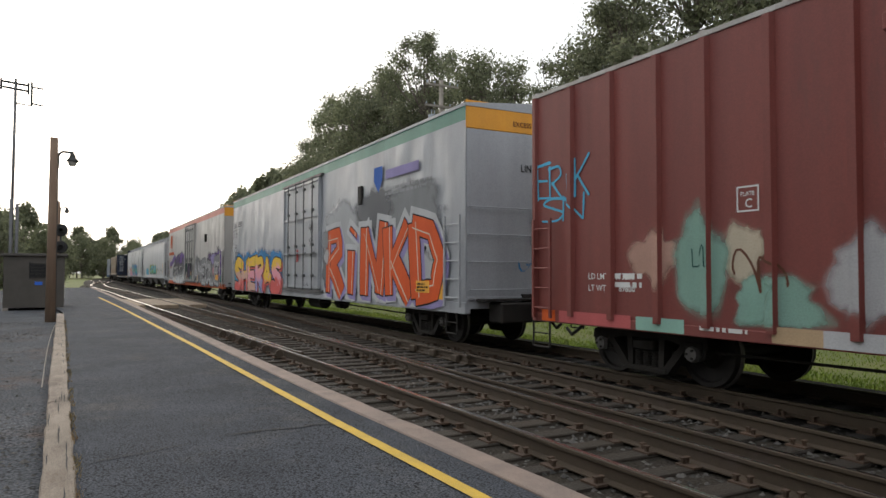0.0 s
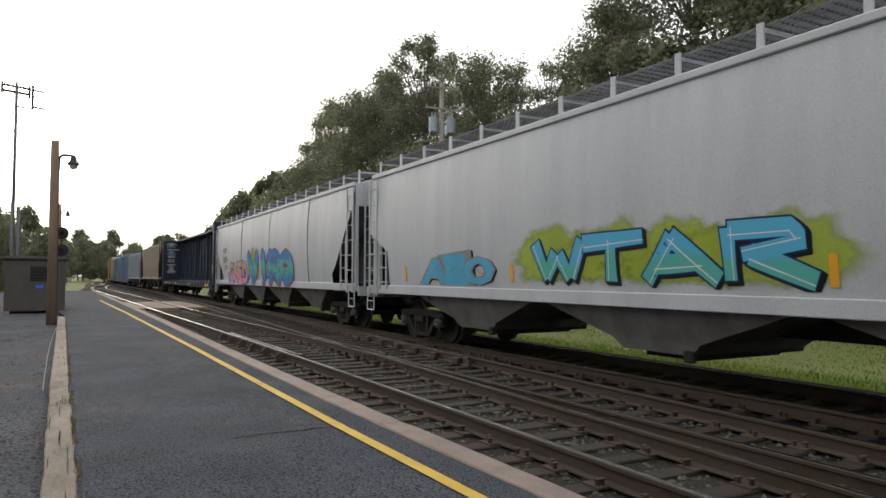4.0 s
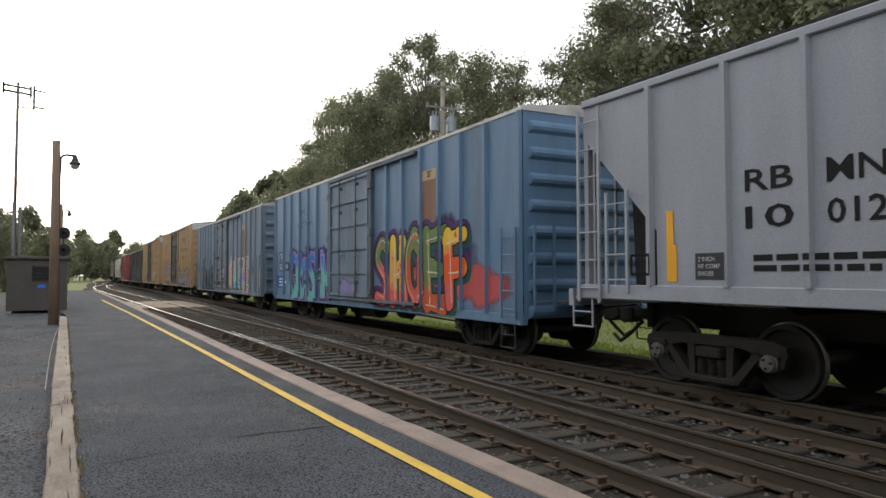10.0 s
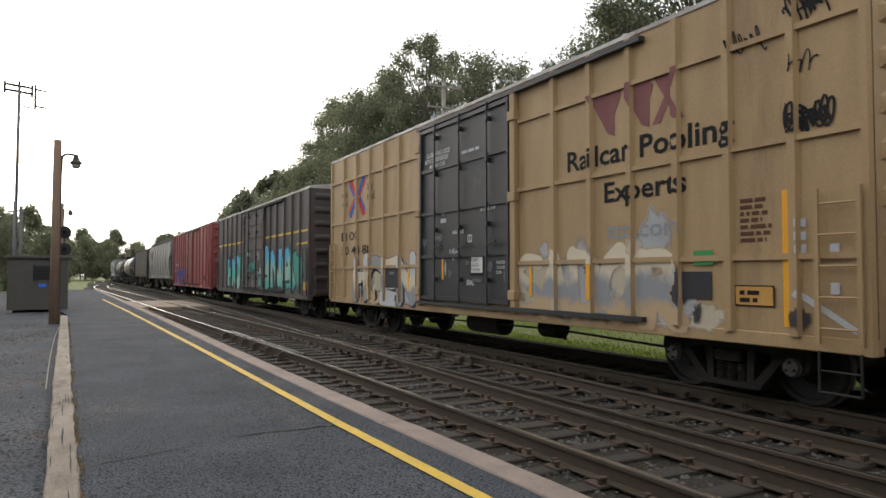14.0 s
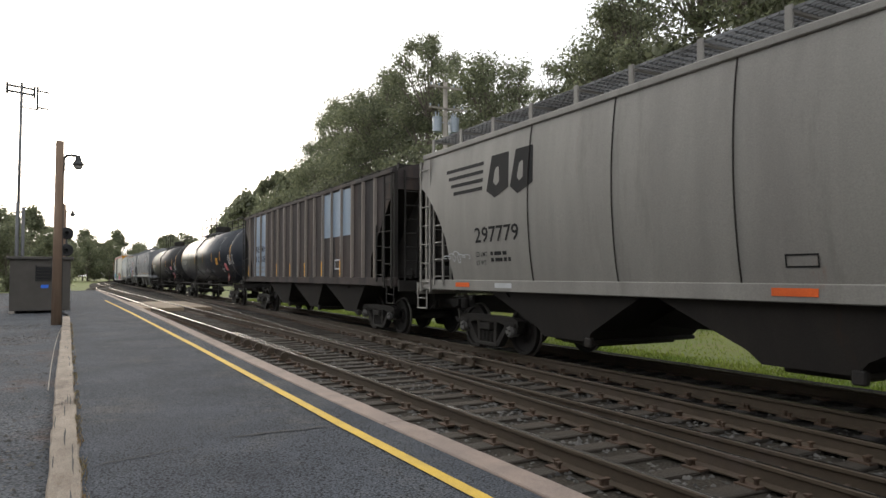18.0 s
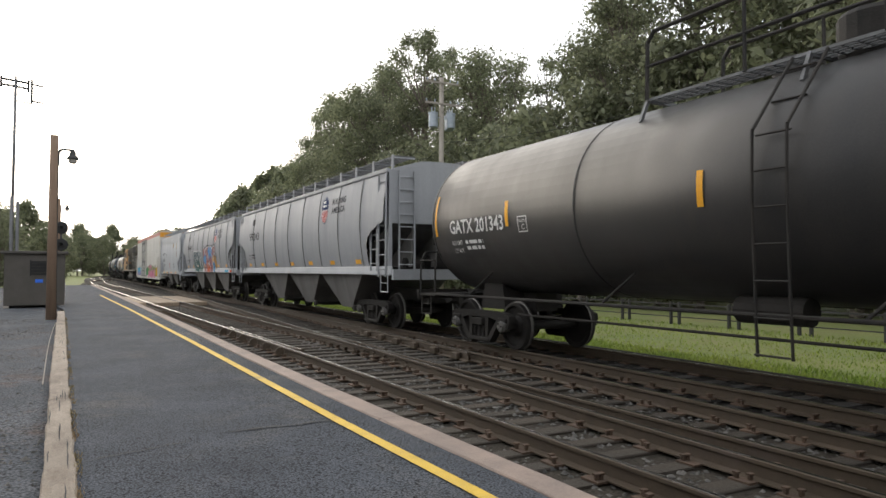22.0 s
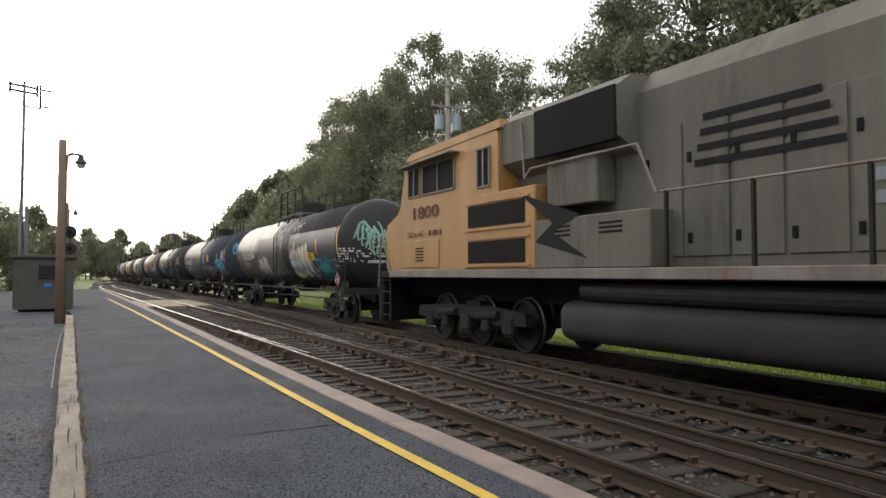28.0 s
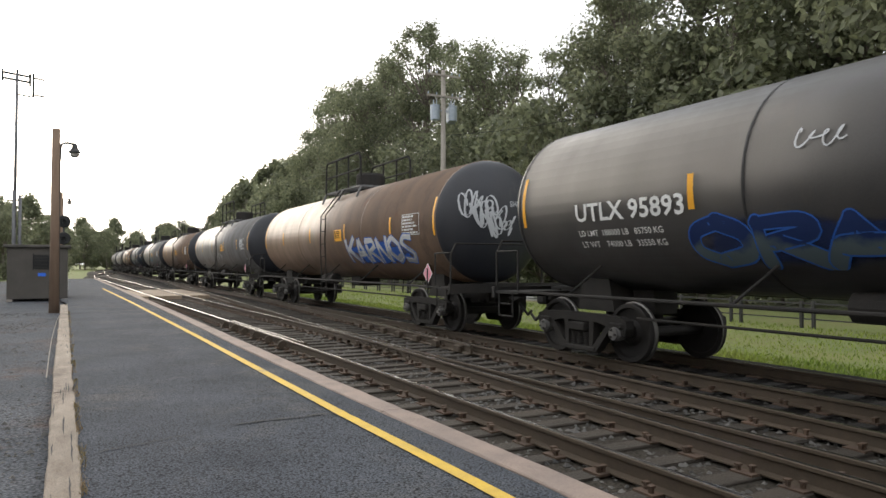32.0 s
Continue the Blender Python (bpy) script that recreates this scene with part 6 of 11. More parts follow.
def weights(side, car, y, z, ink, h=0.10, load="LD LMT", light="LT WT", width=1.25):
    word(side, car, load, y, z, h, ink, None, 0.008)
    word(side, car, light, y, z - h * 1.9, h, ink, None, 0.008)
    bars(side, car, y - 6.2 * h, z + h * 0.95, width * 0.55, h * 0.8, 2, ink, int(y * 7) + 3)


def plate_mark(side, car, y, z, ink, s=0.30):
    frame_box(side, car, y - s, y, z, z + s, 0.02, ink)
    word(side, car, "PLATE", y - s * 0.18, z + s * 0.62, s * 0.16, ink)
    word(side, car, "C", y - s * 0.38, z + s * 0.16, s * 0.34, ink)


# ---- box cars ----
def boxcar(label, S0, S1, H, mat, roof_mat, post_S, door_S, door_mat, bar_mat="iron", z0=0.86, sill=0.68, rails=(), end_ribs=8, door_ribs=4, rods=2, sill_mat=None, ladder_mat=None, name="box_car", end_mat=None, door_label="", jamb_mat=None):
    c, l = car_base(name, label, S0, S1, "box car")
    m = (S0 + S1) / 2
    sd = flat_side(-NEAR)
    posts = [s - m for s in post_S]
    for x in (NEAR, -NEAR):
        wavy_side(c, x, l, z0, H - 0.05, mat, 0.0, 1)
        for y in posts:
            side_post(c, x, y, z0, H - 0.08, 0.15, 0.065, mat)
        for y in (-l + 0.06, l - 0.06):
            side_post(c, x, y, sill, H - 0.06, 0.12, 0.05, mat)
        for z in rails:
            bm = bmesh.new()
            s = 1 if x > 0 else -1
            bar(bm, (x + s * 0.02, -l + 0.1, z), (x + s * 0.02, door_S[1] - m - 0.05, z), 0.05, 0.07)
            part("side_rail", bm, M[mat], c)
            bm = bmesh.new()
            bar(bm, (x + s * 0.02, door_S[0] - m + 0.05, z), (x + s * 0.02, l - 0.1, z), 0.05, 0.07)
            part("side_rail", bm, M[mat], c)
        for y in (door_S[1] - m - 0.09, door_S[0] - m + 0.09):
            bm = bmesh.new()
            s = 1 if x > 0 else -1
            soft_box(bm, *sorted((x - s * 0.01, x + s * 0.10)), y - 0.08, y + 0.08, z0 - 0.02, H - 0.12, 0.015)
            for z in (z0 + 0.3, (z0 + H) / 2, H - 0.6):
                soft_box(bm, *sorted((x, x + s * 0.13)), y - 0.11, y + 0.11, z - 0.09, z + 0.09, 0.015)
            part("door_post", bm, M[jamb_mat or mat], c)
        door(c, x, door_S[1] - m, door_S[0] - m, z0 + 0.12, H - 0.22, door_mat, bar_mat, rods, door_ribs, label=door_label)
        bm = bmesh.new()
        soft_box(bm, *sorted((x - (0.02 if x < 0 else -0.02), x * 0.93)), -l, l, sill, z0 + 0.02, 0.012)
        part("side_sill", bm, M[sill_mat or mat], c)
    for s in (-1, 1):
        ribbed_end(c, s * l, s, z0 - 0.05, H + 0.02, 1.5, end_mat or mat, end_ribs)
    bm = bmesh.new()
    box(bm, -1.46, 1.46, -l + 0.02, l - 0.02, z0 - 0.06, z0 + 0.02)
    part("floor", bm, M["iron"], c)
    roof_sheet(c, l, H, roof_mat)
    underframe(c, l, 0.98)
    for s in (-1, 1):
        q = s * (l - 0.33)
        for x in (NEAR - 0.09, -NEAR + 0.09):
            ladder(c, x, q, z0 - 0.05, z0 + 1.55, 0.45, 5, ladder_mat or mat)
            step_iron(c, x, q, sill + 0.02)
        ladder(c, s * 1.15, s * (l + 0.13), z0 + 0.1, z0 + 1.6, 0.42, 5, ladder_mat or mat, "x")
        bm = bmesh.new()
        box(bm, -0.9, 0.9, s * l + (0.05 if s > 0 else -0.4), s * l + (0.4 if s > 0 else -0.05), 1.02, 1.06)
        part("end_platform", bm, M["grating"], c)
    side = Side(lambda y, z: -NEAR, [(y - 0.05, y + 0.05) for y in posts], 0.066, sill=(z0 + 0.02, 1.541))
    return c, side, m


def brake_wheel(car, y, s, z=1.9, x=-0.45, mat="ink_red"):
    bm = bmesh.new()
    for k in range(16):
        a, b = k * math.tau / 16, (k + 1) * math.tau / 16
        rod(bm, (x + 0.28 * math.cos(a), y, z + 0.28 * math.sin(a)), (x + 0.28 * math.cos(b), y, z + 0.28 * math.sin(b)), 0.018, n=5)
    for k in range(4):
        a = k * math.tau / 4 + 0.4
        rod(bm, (x, y - s * 0.04, z), (x + 0.28 * math.cos(a), y, z + 0.28 * math.sin(a)), 0.012, n=5)
    part("brake_wheel", bm, M[mat], car, "hand brake wheel on the end")
    bm = bmesh.new()
    soft_box(bm, x - 0.5, x - 0.22, min(y - s * 0.03, y - s * 0.2), max(y - s * 0.03, y - s * 0.2), z - 0.35, z + 0.05, 0.02)
    part("brake_gear_box", bm, M["iron"], car)


def reefer(label, S0, S1, mat, band, cap, door_S, seed, low=None, wheels=(-1, 1)):
    """A long insulated car with smooth dented sides, a plug door and a coloured band under the eaves."""
    H, z0, sill = 4.92, 0.95, 0.72
    c, l = car_base("refrigerator_car", label, S0, S1, "refrigerator car", 2.6)
    m = (S0 + S1) / 2
    for x in (NEAR, -NEAR):
        wavy_side(c, x, l, z0, H - 0.34, mat, 0.028, seed + (7 if x > 0 else 0))
        wavy_side(c, x, l, H - 0.34, H - 0.02, band, 0.0, 3, "eaves_band")
        door(c, x, door_S[1] - m, door_S[0] - m, z0 + 0.08, H - 0.40, mat, "grating", 4, 2, 0.06, True, "plug door with upright locking rods")
        bm = bmesh.new()
        soft_box(bm, *sorted((x - (0.015 if x < 0 else -0.015), x * 0.92)), -l, l, sill, z0, 0.012)
        part("side_sill", bm, M[low or mat], c)
    for s in (-1, 1):
        bm = bmesh.new()
        soft_box(bm, -1.5, 1.5, *sorted((s * l, s * (l - 0.05))), sill + 0.1, H - 0.5, 0.01)
        part("end_wall", bm, M[mat], c)
        bm = bmesh.new()
        soft_box(bm, -1.515, 1.515, *sorted((s * (l + 0.006), s * (l - 0.05))), H - 0.5, H + 0.06, 0.01)
        part("end_cap", bm, M[cap], c, "bright painted band across the end top")
        q = s * (l - 0.42)
        for x in (NEAR - 0.08, -NEAR + 0.08):
            ladder(c, x, q, z0 - 0.1, z0 + 1.75, 0.62, 5, mat)
            step_iron(c, x, q, sill + 0.02)
        for z in (1.2, 1.75, 2.3, 2.85):
            bm = bmesh.new()
            tube(bm, [(-1.45, s * (l + 0.02), z), (-1.45, s * (l + 0.09), z), (1.0, s * (l + 0.09), z), (1.0, s * (l + 0.02), z)], 0.014)
            part("end_grab_iron", bm, M[mat], c)
        bm = bmesh.new()
        box(bm, -1.3, 1.3, *sorted((s * (l + 0.04), s * (l + 0.42))), 0.98, 1.02)
        soft_box(bm, -1.0, 1.0, *sorted((s * (l + 0.02), s * (l + 0.5))), 0.55, 0.95, 0.03)
        part("end_platform", bm, M["iron"], c)
        if s in wheels:
            brake_wheel(c, s * (l + 0.28), s)
    bm = bmesh.new()
    box(bm, -1.45, 1.45, -l + 0.03, l - 0.03, z0 - 0.1, z0 + 0.02)
    part("floor", bm, M["iron"], c)
    roof_sheet(c, l, H, mat, 0, 0.14)
    underframe(c, l, 1.0, 2.6)
    side = flat_side(-NEAR + 0.042)
    return c, side, m


# ---- hopper cars ----
def hopper(label, S0, S1, H, zs, mat, low, cut, bays, posts=(), bulge=0.10, post_mat=None, name="covered_hopper_car", frame_mat=None, top=True, seams=(), sill_mat=None, top_mat="grating", walk_h=0.36, span=None, shift=0.0):
    """A hopper car: sides cut away at both ends over slope sheets, bays with outlet gates below, roofwalk above."""
    c, l = car_base(name, label, S0, S1, "hopper car", 2.0)
    m = (S0 + S1) / 2
    dyb, z1, z2, bow = cut
    base = 1.48
    frame_mat = frame_mat or mat

    def out(y, z):
        return base + bulge * math.sin(math.pi * min(max((z - zs) / (H - zs), 0), 1)) ** 0.8 if bulge else base

    ys = sorted(set([-l + dyb * k / 8 for k in range(9)] + [l - dyb * k / 8 for k in range(9)] + [-l + dyb + (2 * l - 2 * dyb) * k / 14 for k in range(15)]))
    for s in (-1, 1):
        bm = bmesh.new()
        cols = []
        for y in ys:
            a = l - abs(y)
            low_z = [zs] if a > dyb + 1e-6 else [z2 + (z1 - z2) * (1 - a / dyb) ** bow]
            if abs(a - dyb) < 1e-6:
                low_z = [z2, zs] if y < 0 else [zs, z2]
            for zl in low_z:
                cols.append([bm.verts.new((s * out(y, z), y, z)) for z in [zl + (H - zl) * (j / 12) for j in range(13)]])
        for a, b in zip(cols, cols[1:]):
            if (a[0].co - b[0].co).length > 1e-4 and abs(a[0].co.y - b[0].co.y) < 1e-5:
                continue
            for j in range(12):
                bm.faces.new((a[j], a[j + 1], b[j + 1], b[j]))
        part("side_sheet", bm, M[mat], c, smooth=bulge > 0)
        bm = bmesh.new()
        soft_box(bm, s * 1.47 - 0.05, s * 1.47 + 0.05, -l - 0.15, l + 0.15, zs - 0.20, zs + 0.01, 0.012)
        part("side_sill", bm, M[sill_mat or mat], c)
        bm = bmesh.new()
        soft_box(bm, s * 1.48 - 0.05, s * 1.48 + 0.05, -l, l, H - 0.06, H + 0.05, 0.015)
        part("eave_rail", bm, M[mat], c)
        for p in posts:
            y = p - m
            side_post(c, s * base, y, zs, H - 0.05, 0.11, 0.07, post_mat or mat)
        # Joint lines, with the shadow side of each seam put into the dark colour
        for p in seams:
            y = p - m
            bm = bmesh.new()
            pts = [(s * (out(y, z) + 0.004), y, z) for z in [zs + (H - zs) * k / 12 for k in range(13)]]
            for a, b in zip(pts, pts[1:]):
                bar(bm, a, b, 0.026, 0.012)
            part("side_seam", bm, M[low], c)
    # roof
    bm = bmesh.new()
    prof = ((-1.45, H - 0.02), (-1.2, H + 0.10), (-0.55, H + 0.28), (0, H + 0.30), (0.55, H + 0.28), (1.2, H + 0.10), (1.45, H - 0.02))
    sweep(bm, prof, [(0, -l, 0), (0, l, 0)])
    part("roof", bm, M[mat], c)
    for k in range(4):
        bm = bmesh.new()
        y = -l + 2 * l * (k + 0.5) / 4
        soft_box(bm, -0.3, 0.3, y - 1.2, y + 1.2, H + 0.26, H + 0.40, 0.04)
        part("hatch_cover", bm, M[mat], c)
    if top:
        for s in (-1, 1):
            bm = bmesh.new()
            for k in range(7):
                x = s * (0.72 + 0.09 * k)
                box(bm, x - 0.008, x + 0.008, -l + 0.1, l - 0.1, H + walk_h, H + walk_h + 0.04)
            n = int(l * 2 / 0.16)
            for k in range(n):
                y = -l + 0.1 + (2 * l - 0.2) * k / (n - 1)
                box(bm, *sorted((s * 0.71, s * 1.28)), y - 0.012, y + 0.012, H + walk_h + 0.01, H + walk_h + 0.03)
            walkway = part("running_board", bm, M[top_mat], c, "steel grating roofwalk")
            n = max(int(2 * l / 1.25), 2)
            for k in range(n + 1):
                y = -l + 0.12 + (2 * l - 0.24) * k / n
                bm = bmesh.new()
                plate_shape(bm, [(y - 0.05, H + 0.04), (y + 0.05, H + 0.04), (y + 0.045, H + walk_h + 0.05), (y - 0.045, H + walk_h + 0.05)], s * 1.30, s * 1.33)
                box(bm, *sorted((s * 0.7, s * 1.31)), y - 0.03, y + 0.03, H + walk_h - 0.03, H + walk_h)
                part("walk_bracket", bm, M[frame_mat if walk_h > 0.2 else "iron"], walkway)
    # ends: upper wall, slope sheet, corner posts, platform, ladders
    for s in (-1, 1):
        bm = bmesh.new()
        soft_box(bm, -1.45, 1.45, *sorted((s * l, s * (l - 0.06))), z1 - 0.05, H + 0.02, 0.01)
        part("end_wall", bm, M[mat], c)
        bm = bmesh.new()
        a = [bm.verts.new(p) for p in ((-1.4, s * (l - 0.08), z1), (1.4, s * (l - 0.08), z1), (1.4, s * (l - dyb - 1.9), zs - 0.25), (-1.4, s * (l - dyb - 1.9), zs - 0.25))]
        b = [bm.verts.new(v.co + Vector((0, s * -0.05, -0.05))) for v in a]
        bm.faces.new(a), bm.faces.new(b)
        for k in range(4):
            bm.faces.new((a[k], a[(k + 1) % 4], b[(k + 1) % 4], b[k]))
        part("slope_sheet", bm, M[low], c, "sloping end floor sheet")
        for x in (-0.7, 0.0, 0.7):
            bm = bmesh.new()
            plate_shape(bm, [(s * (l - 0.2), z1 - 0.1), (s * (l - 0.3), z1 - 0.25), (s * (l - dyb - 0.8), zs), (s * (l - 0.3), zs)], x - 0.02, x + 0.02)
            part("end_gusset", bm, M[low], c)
        for x in (-1.42, 1.42):
            bm = bmesh.new()
            bar(bm, (x, s * (l - 0.04), zs - 0.1), (x, s * (l - 0.04), H), 0.09, 0.09)
            part("corner_post", bm, M[frame_mat], c)
        bm = bmesh.new()
        box(bm, -1.45, 1.45, *sorted((s * (l - dyb), s * (l + 0.32))), zs - 0.22, zs - 0.17)
        box(bm, -1.5, 1.5, *sorted((s * (l + 0.26), s * (l + 0.36))), zs - 0.32, zs - 0.06)
        part("end_platform", bm, M[frame_mat], c)
        for x in (-1.56, 1.56):
            ladder(c, x, s * (l - 0.20), zs - 0.25, H - 0.1, 0.46, 7, frame_mat)
            ladder(c, x * 0.985, s * (l - 0.78), zs - 0.1, zs + 1.35, 0.42, 4, frame_mat)
            step_iron(c, x, s * (l - 0.05), zs - 0.2, frame_mat)
        ladder(c, -1.0, s * (l + 0.06), zs - 0.1, H, 0.42, 8, frame_mat, "x", "end_ladder")
        ladder(c, 0.9, s * (l + 0.06), zs - 0.1, zs + 1.4, 0.42, 4, frame_mat, "x", "end_ladder")
        bm = bmesh.new()
        lathe(bm, ((-0.45, 0.05), (-0.44, 0.2), (0.44, 0.2), (0.45, 0.05)), 12, "x", (0.4, s * (l - 0.7), zs + 0.12))
        lathe(bm, ((-0.2, 0.05), (-0.19, 0.14), (0.3, 0.14), (0.31, 0.05)), 12, "x", (-0.6, s * (l - 0.55), zs + 0.10))
        part("air_reservoir", bm, M["iron"], c)
    brake_wheel(c, -(l + 0.14), -1, zs + 0.9, 0.3, "iron")
    # bays, coloured darker than the sides
    inner = span or 2 * (l - dyb - 1.1)
    bl = inner / bays
    for k in range(bays):
        yc = shift - inner / 2 + bl * (k + 0.5)
        bm = bmesh.new()
        a = [bm.verts.new((x, yc + y, zs - 0.15)) for x, y in ((-1.4, -bl / 2 + 0.03), (1.4, -bl / 2 + 0.03), (1.4, bl / 2 - 0.03), (-1.4, bl / 2 - 0.03))]
        mid = [bm.verts.new((x, yc + y * bl, 0.62)) for x, y in ((-1.2, -0.17), (1.2, -0.17), (1.2, 0.17), (-1.2, 0.17))]
        b = [bm.verts.new((x, yc + y * bl, 0.46)) for x, y in ((-1.15, -0.13), (1.15, -0.13), (1.15, 0.13), (-1.15, 0.13))]
        for p, q in ((a, mid), (mid, b)):
            for j in range(4):
                bm.faces.new((p[j], p[(j + 1) % 4], q[(j + 1) % 4], q[j]))
        bm.faces.new(b)
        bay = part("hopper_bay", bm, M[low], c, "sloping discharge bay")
        bm = bmesh.new()
        soft_box(bm, -0.85, 0.85, yc - 0.5, yc + 0.5, 0.36, 0.47, 0.02)
        rod(bm, (-1.15, yc - 0.62, 0.45), (1.15, yc - 0.62, 0.45), 0.04)
        soft_box(bm, -1.2, -1.1, yc - 0.70, yc - 0.54, 0.37, 0.53, 0.02)
        part("outlet_gate", bm, M["iron"], bay)
    bm = bmesh.new()
    box(bm, -0.2, 0.2, -l, l, 0.72, 1.05)
    part("centre_sill", bm, M["iron"], c)
    return c, Side(out, [(p - m - 0.035, p - m + 0.035) for p in posts], 0.072, sill=(zs + 0.012, 1.521)), m


# ---- tank cars ----
def tank(label, S0, S1, R, zc, mat, walk_S=None, rail_mat="iron", rings=(), dome=0.5, long_platform=1.6, head_mat=None, sill_line="iron", name="tank_car"):
    """A tank car: shell with domed heads, top platform with railing and valve housing, side rod, saddles."""
    c, l = car_base(name, label, S0, S1, "tank car", 1.75, reach=0.5)
    m = (S0 + S1) / 2
    d = 0.55
    prof = [(-l + d * (1 - math.cos(a)), R * math.sin(a)) for a in [k * math.pi / 2 / 9 for k in range(10)]]
    prof[0] = (-l, 0.05)
    bm = bmesh.new()
    lathe(bm, [(-l + d + 0.02, R), (l - d - 0.02, R)], 56, "y", (0, 0, zc))
    part("shell", bm, M[mat], c, smooth=True)
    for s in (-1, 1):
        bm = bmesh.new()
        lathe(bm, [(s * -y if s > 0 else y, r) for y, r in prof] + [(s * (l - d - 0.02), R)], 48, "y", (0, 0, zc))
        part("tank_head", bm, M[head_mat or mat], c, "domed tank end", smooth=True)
    for y in [q - m for q in rings] + [-l + d, l - d]:
        bm = bmesh.new()
        lathe(bm, ((y - 0.02, R - 0.01), (y - 0.015, R + 0.006), (y + 0.015, R + 0.006), (y + 0.02, R - 0.01)), 48, "y", (0, 0, zc))
        part("shell_seam", bm, M[mat], c)
    # top platform
    wy = (walk_S - m) if walk_S else 0.0
    top = zc + R
    bm = bmesh.new()
    for x in (-0.62, 0.62):
        for k in range(5):
            q = x + (k - 2) * 0.09
            box(bm, q - 0.012, q + 0.012, wy - long_platform, wy + long_platform, top - 0.02, top + 0.02)
    for k in range(int(long_platform * 12)):
        y = wy - long_platform + 2 * long_platform * k / (int(long_platform * 12) - 1)
        box(bm, -0.8, -0.44, y - 0.01, y + 0.01, top - 0.01, top + 0.01)
        box(bm, 0.44, 0.8, y - 0.01, y + 0.01, top - 0.01, top + 0.01)
    for y in (wy - long_platform, wy, wy + long_platform):
        bar(bm, (-0.95, y, top - 0.35), (-0.8, y, top), 0.05)
        bar(bm, (0.95, y, top - 0.35), (0.8, y, top), 0.05)
        bar(bm, (-0.8, y, top - 0.02), (0.8, y, top - 0.02), 0.05)
    deck = part("top_platform", bm, M["grating"], c, "grating platform round the valves")
    for s in (-1, 1):
        bm = bmesh.new()
        x = s * 0.82
        ends = (wy - long_platform, wy + long_platform)
        tube(bm, [(x, ends[0], top), (x, ends[0] + 0.02, top + 0.85), (x, ends[0] + 0.15, top + 1.0), (x, ends[1] - 0.15, top + 1.0), (x, ends[1] - 0.02, top + 0.85), (x, ends[1], top)], 0.032)
        tube(bm, [(x, ends[0], top + 0.5), (x, ends[1], top + 0.5)], 0.026)
        for q in (-0.34, 0.34):
            tube(bm, [(x, wy + q * long_platform, top), (x, wy + q * long_platform, top + 1.0)], 0.028)
        part("platform_railing", bm, M[rail_mat], deck)
    bm = bmesh.new()
    lathe(bm, ((top - 0.15, 0.46), (top + dome - 0.06, 0.46), (top + dome, 0.42), (top + dome + 0.02, 0.1)), 20, "z", (0, wy - 0.35, 0))
    part("valve_housing", bm, M[rail_mat], c, "round valve housing on top")
    bm = bmesh.new()
    lathe(bm, ((top - 0.1, 0.28), (top + 0.22, 0.28), (top + 0.25, 0.2)), 16, "z", (0, wy + 0.75, 0))
    part("manway", bm, M[rail_mat], c)
    # ladder over the shell, both sides
    for s in (-1, 1):
        lad = None
        for q in (-0.22, 0.22):
            bm = bmesh.new()
            pts = [(s * 0.8, wy + q, top), (s * (R + 0.05), wy + q, zc + 0.55), (s * (R + 0.07), wy + q, zc - 0.2), (s * (R + 0.02), wy + q, 0.95), (s * (R + 0.0), wy + q, 0.55)]
            tube(bm, pts, 0.02)
            if lad is None:
                lad = part("side_ladder", bm, M[rail_mat], c, "steel ladder bent over the shell")
            else:
                part("stile", bm, M[rail_mat], lad)
        for k in range(9):
            bm = bmesh.new()
            z = 0.58 + (top - 0.75) * k / 8
            x = R + 0.05 if z < zc + 0.4 else 0.8 + (R + 0.05 - 0.8) * (top - z) / (top - zc - 0.4)
            tube(bm, [(s * x, wy - 0.22, z), (s * x, wy + 0.22, z)], 0.014)
            part("rung", bm, M[rail_mat], lad)
    # side rods, struts, saddles, stub sills, end platforms
    for s in (-1, 1):
        bm = bmesh.new()
        tube(bm, [(s * 1.42, -l + 0.3, 1.02), (s * 1.42, l - 0.3, 1.02)], 0.028, 7)
        part("side_rod", bm, M[sill_line], c, "long handrail pipe along the sill")
        n = 5
        for k in range(n):
            bm = bmesh.new()
            y = -l + 1.9 + (2 * l - 3.8) * k / (n - 1)
            xr = math.sqrt(max(R * R - (zc - 1.5) ** 2, 0.2))
            tube(bm, [(s * 1.42, y, 1.02), (s * (xr + 0.01), y - 0.35, 1.5)], 0.022)
            part("rod_strut", bm, M[sill_line], c)
        bm = bmesh.new()
        y = s * (l - 1.75)
        plate_shape(bm, [(y - 0.45, 0.75), (y + 0.45, 0.75), (y + 0.25, zc - R * 0.62), (y - 0.25, zc - R * 0.62)], -0.72, 0.72)
        part("saddle", bm, M["iron"], c)
        bm = bmesh.new()
        box(bm, -0.25, 0.25, *sorted((s * (l - 2.6), s * (l + 0.1))), 0.72, 1.1)
        part("stub_sill", bm, M["iron"], c)
        bm = bmesh.new()
        box(bm, -1.45, 1.45, *sorted((s * (l - 0.55), s * (l + 0.25))), 0.98, 1.03)
        box(bm, -1.48, 1.48, *sorted((s * (l + 0.2), s * (l + 0.28))), 0.9, 1.1)
        part("end_platform", bm, M["iron"], c)
        bm = bmesh.new()
        for x in (-1.42, 1.42):
            tube(bm, [(x, s * (l - 0.5), 1.02), (x, s * (l - 0.5), 1.75), (x, s * (l + 0.2), 1.75), (x, s * (l + 0.2), 1.02)], 0.02)
        tube(bm, [(-1.42, s * (l + 0.2), 1.72), (-1.3, s * (l + 0.2), 1.95), (1.3, s * (l + 0.2), 1.95), (1.42, s * (l + 0.2), 1.72)], 0.02)
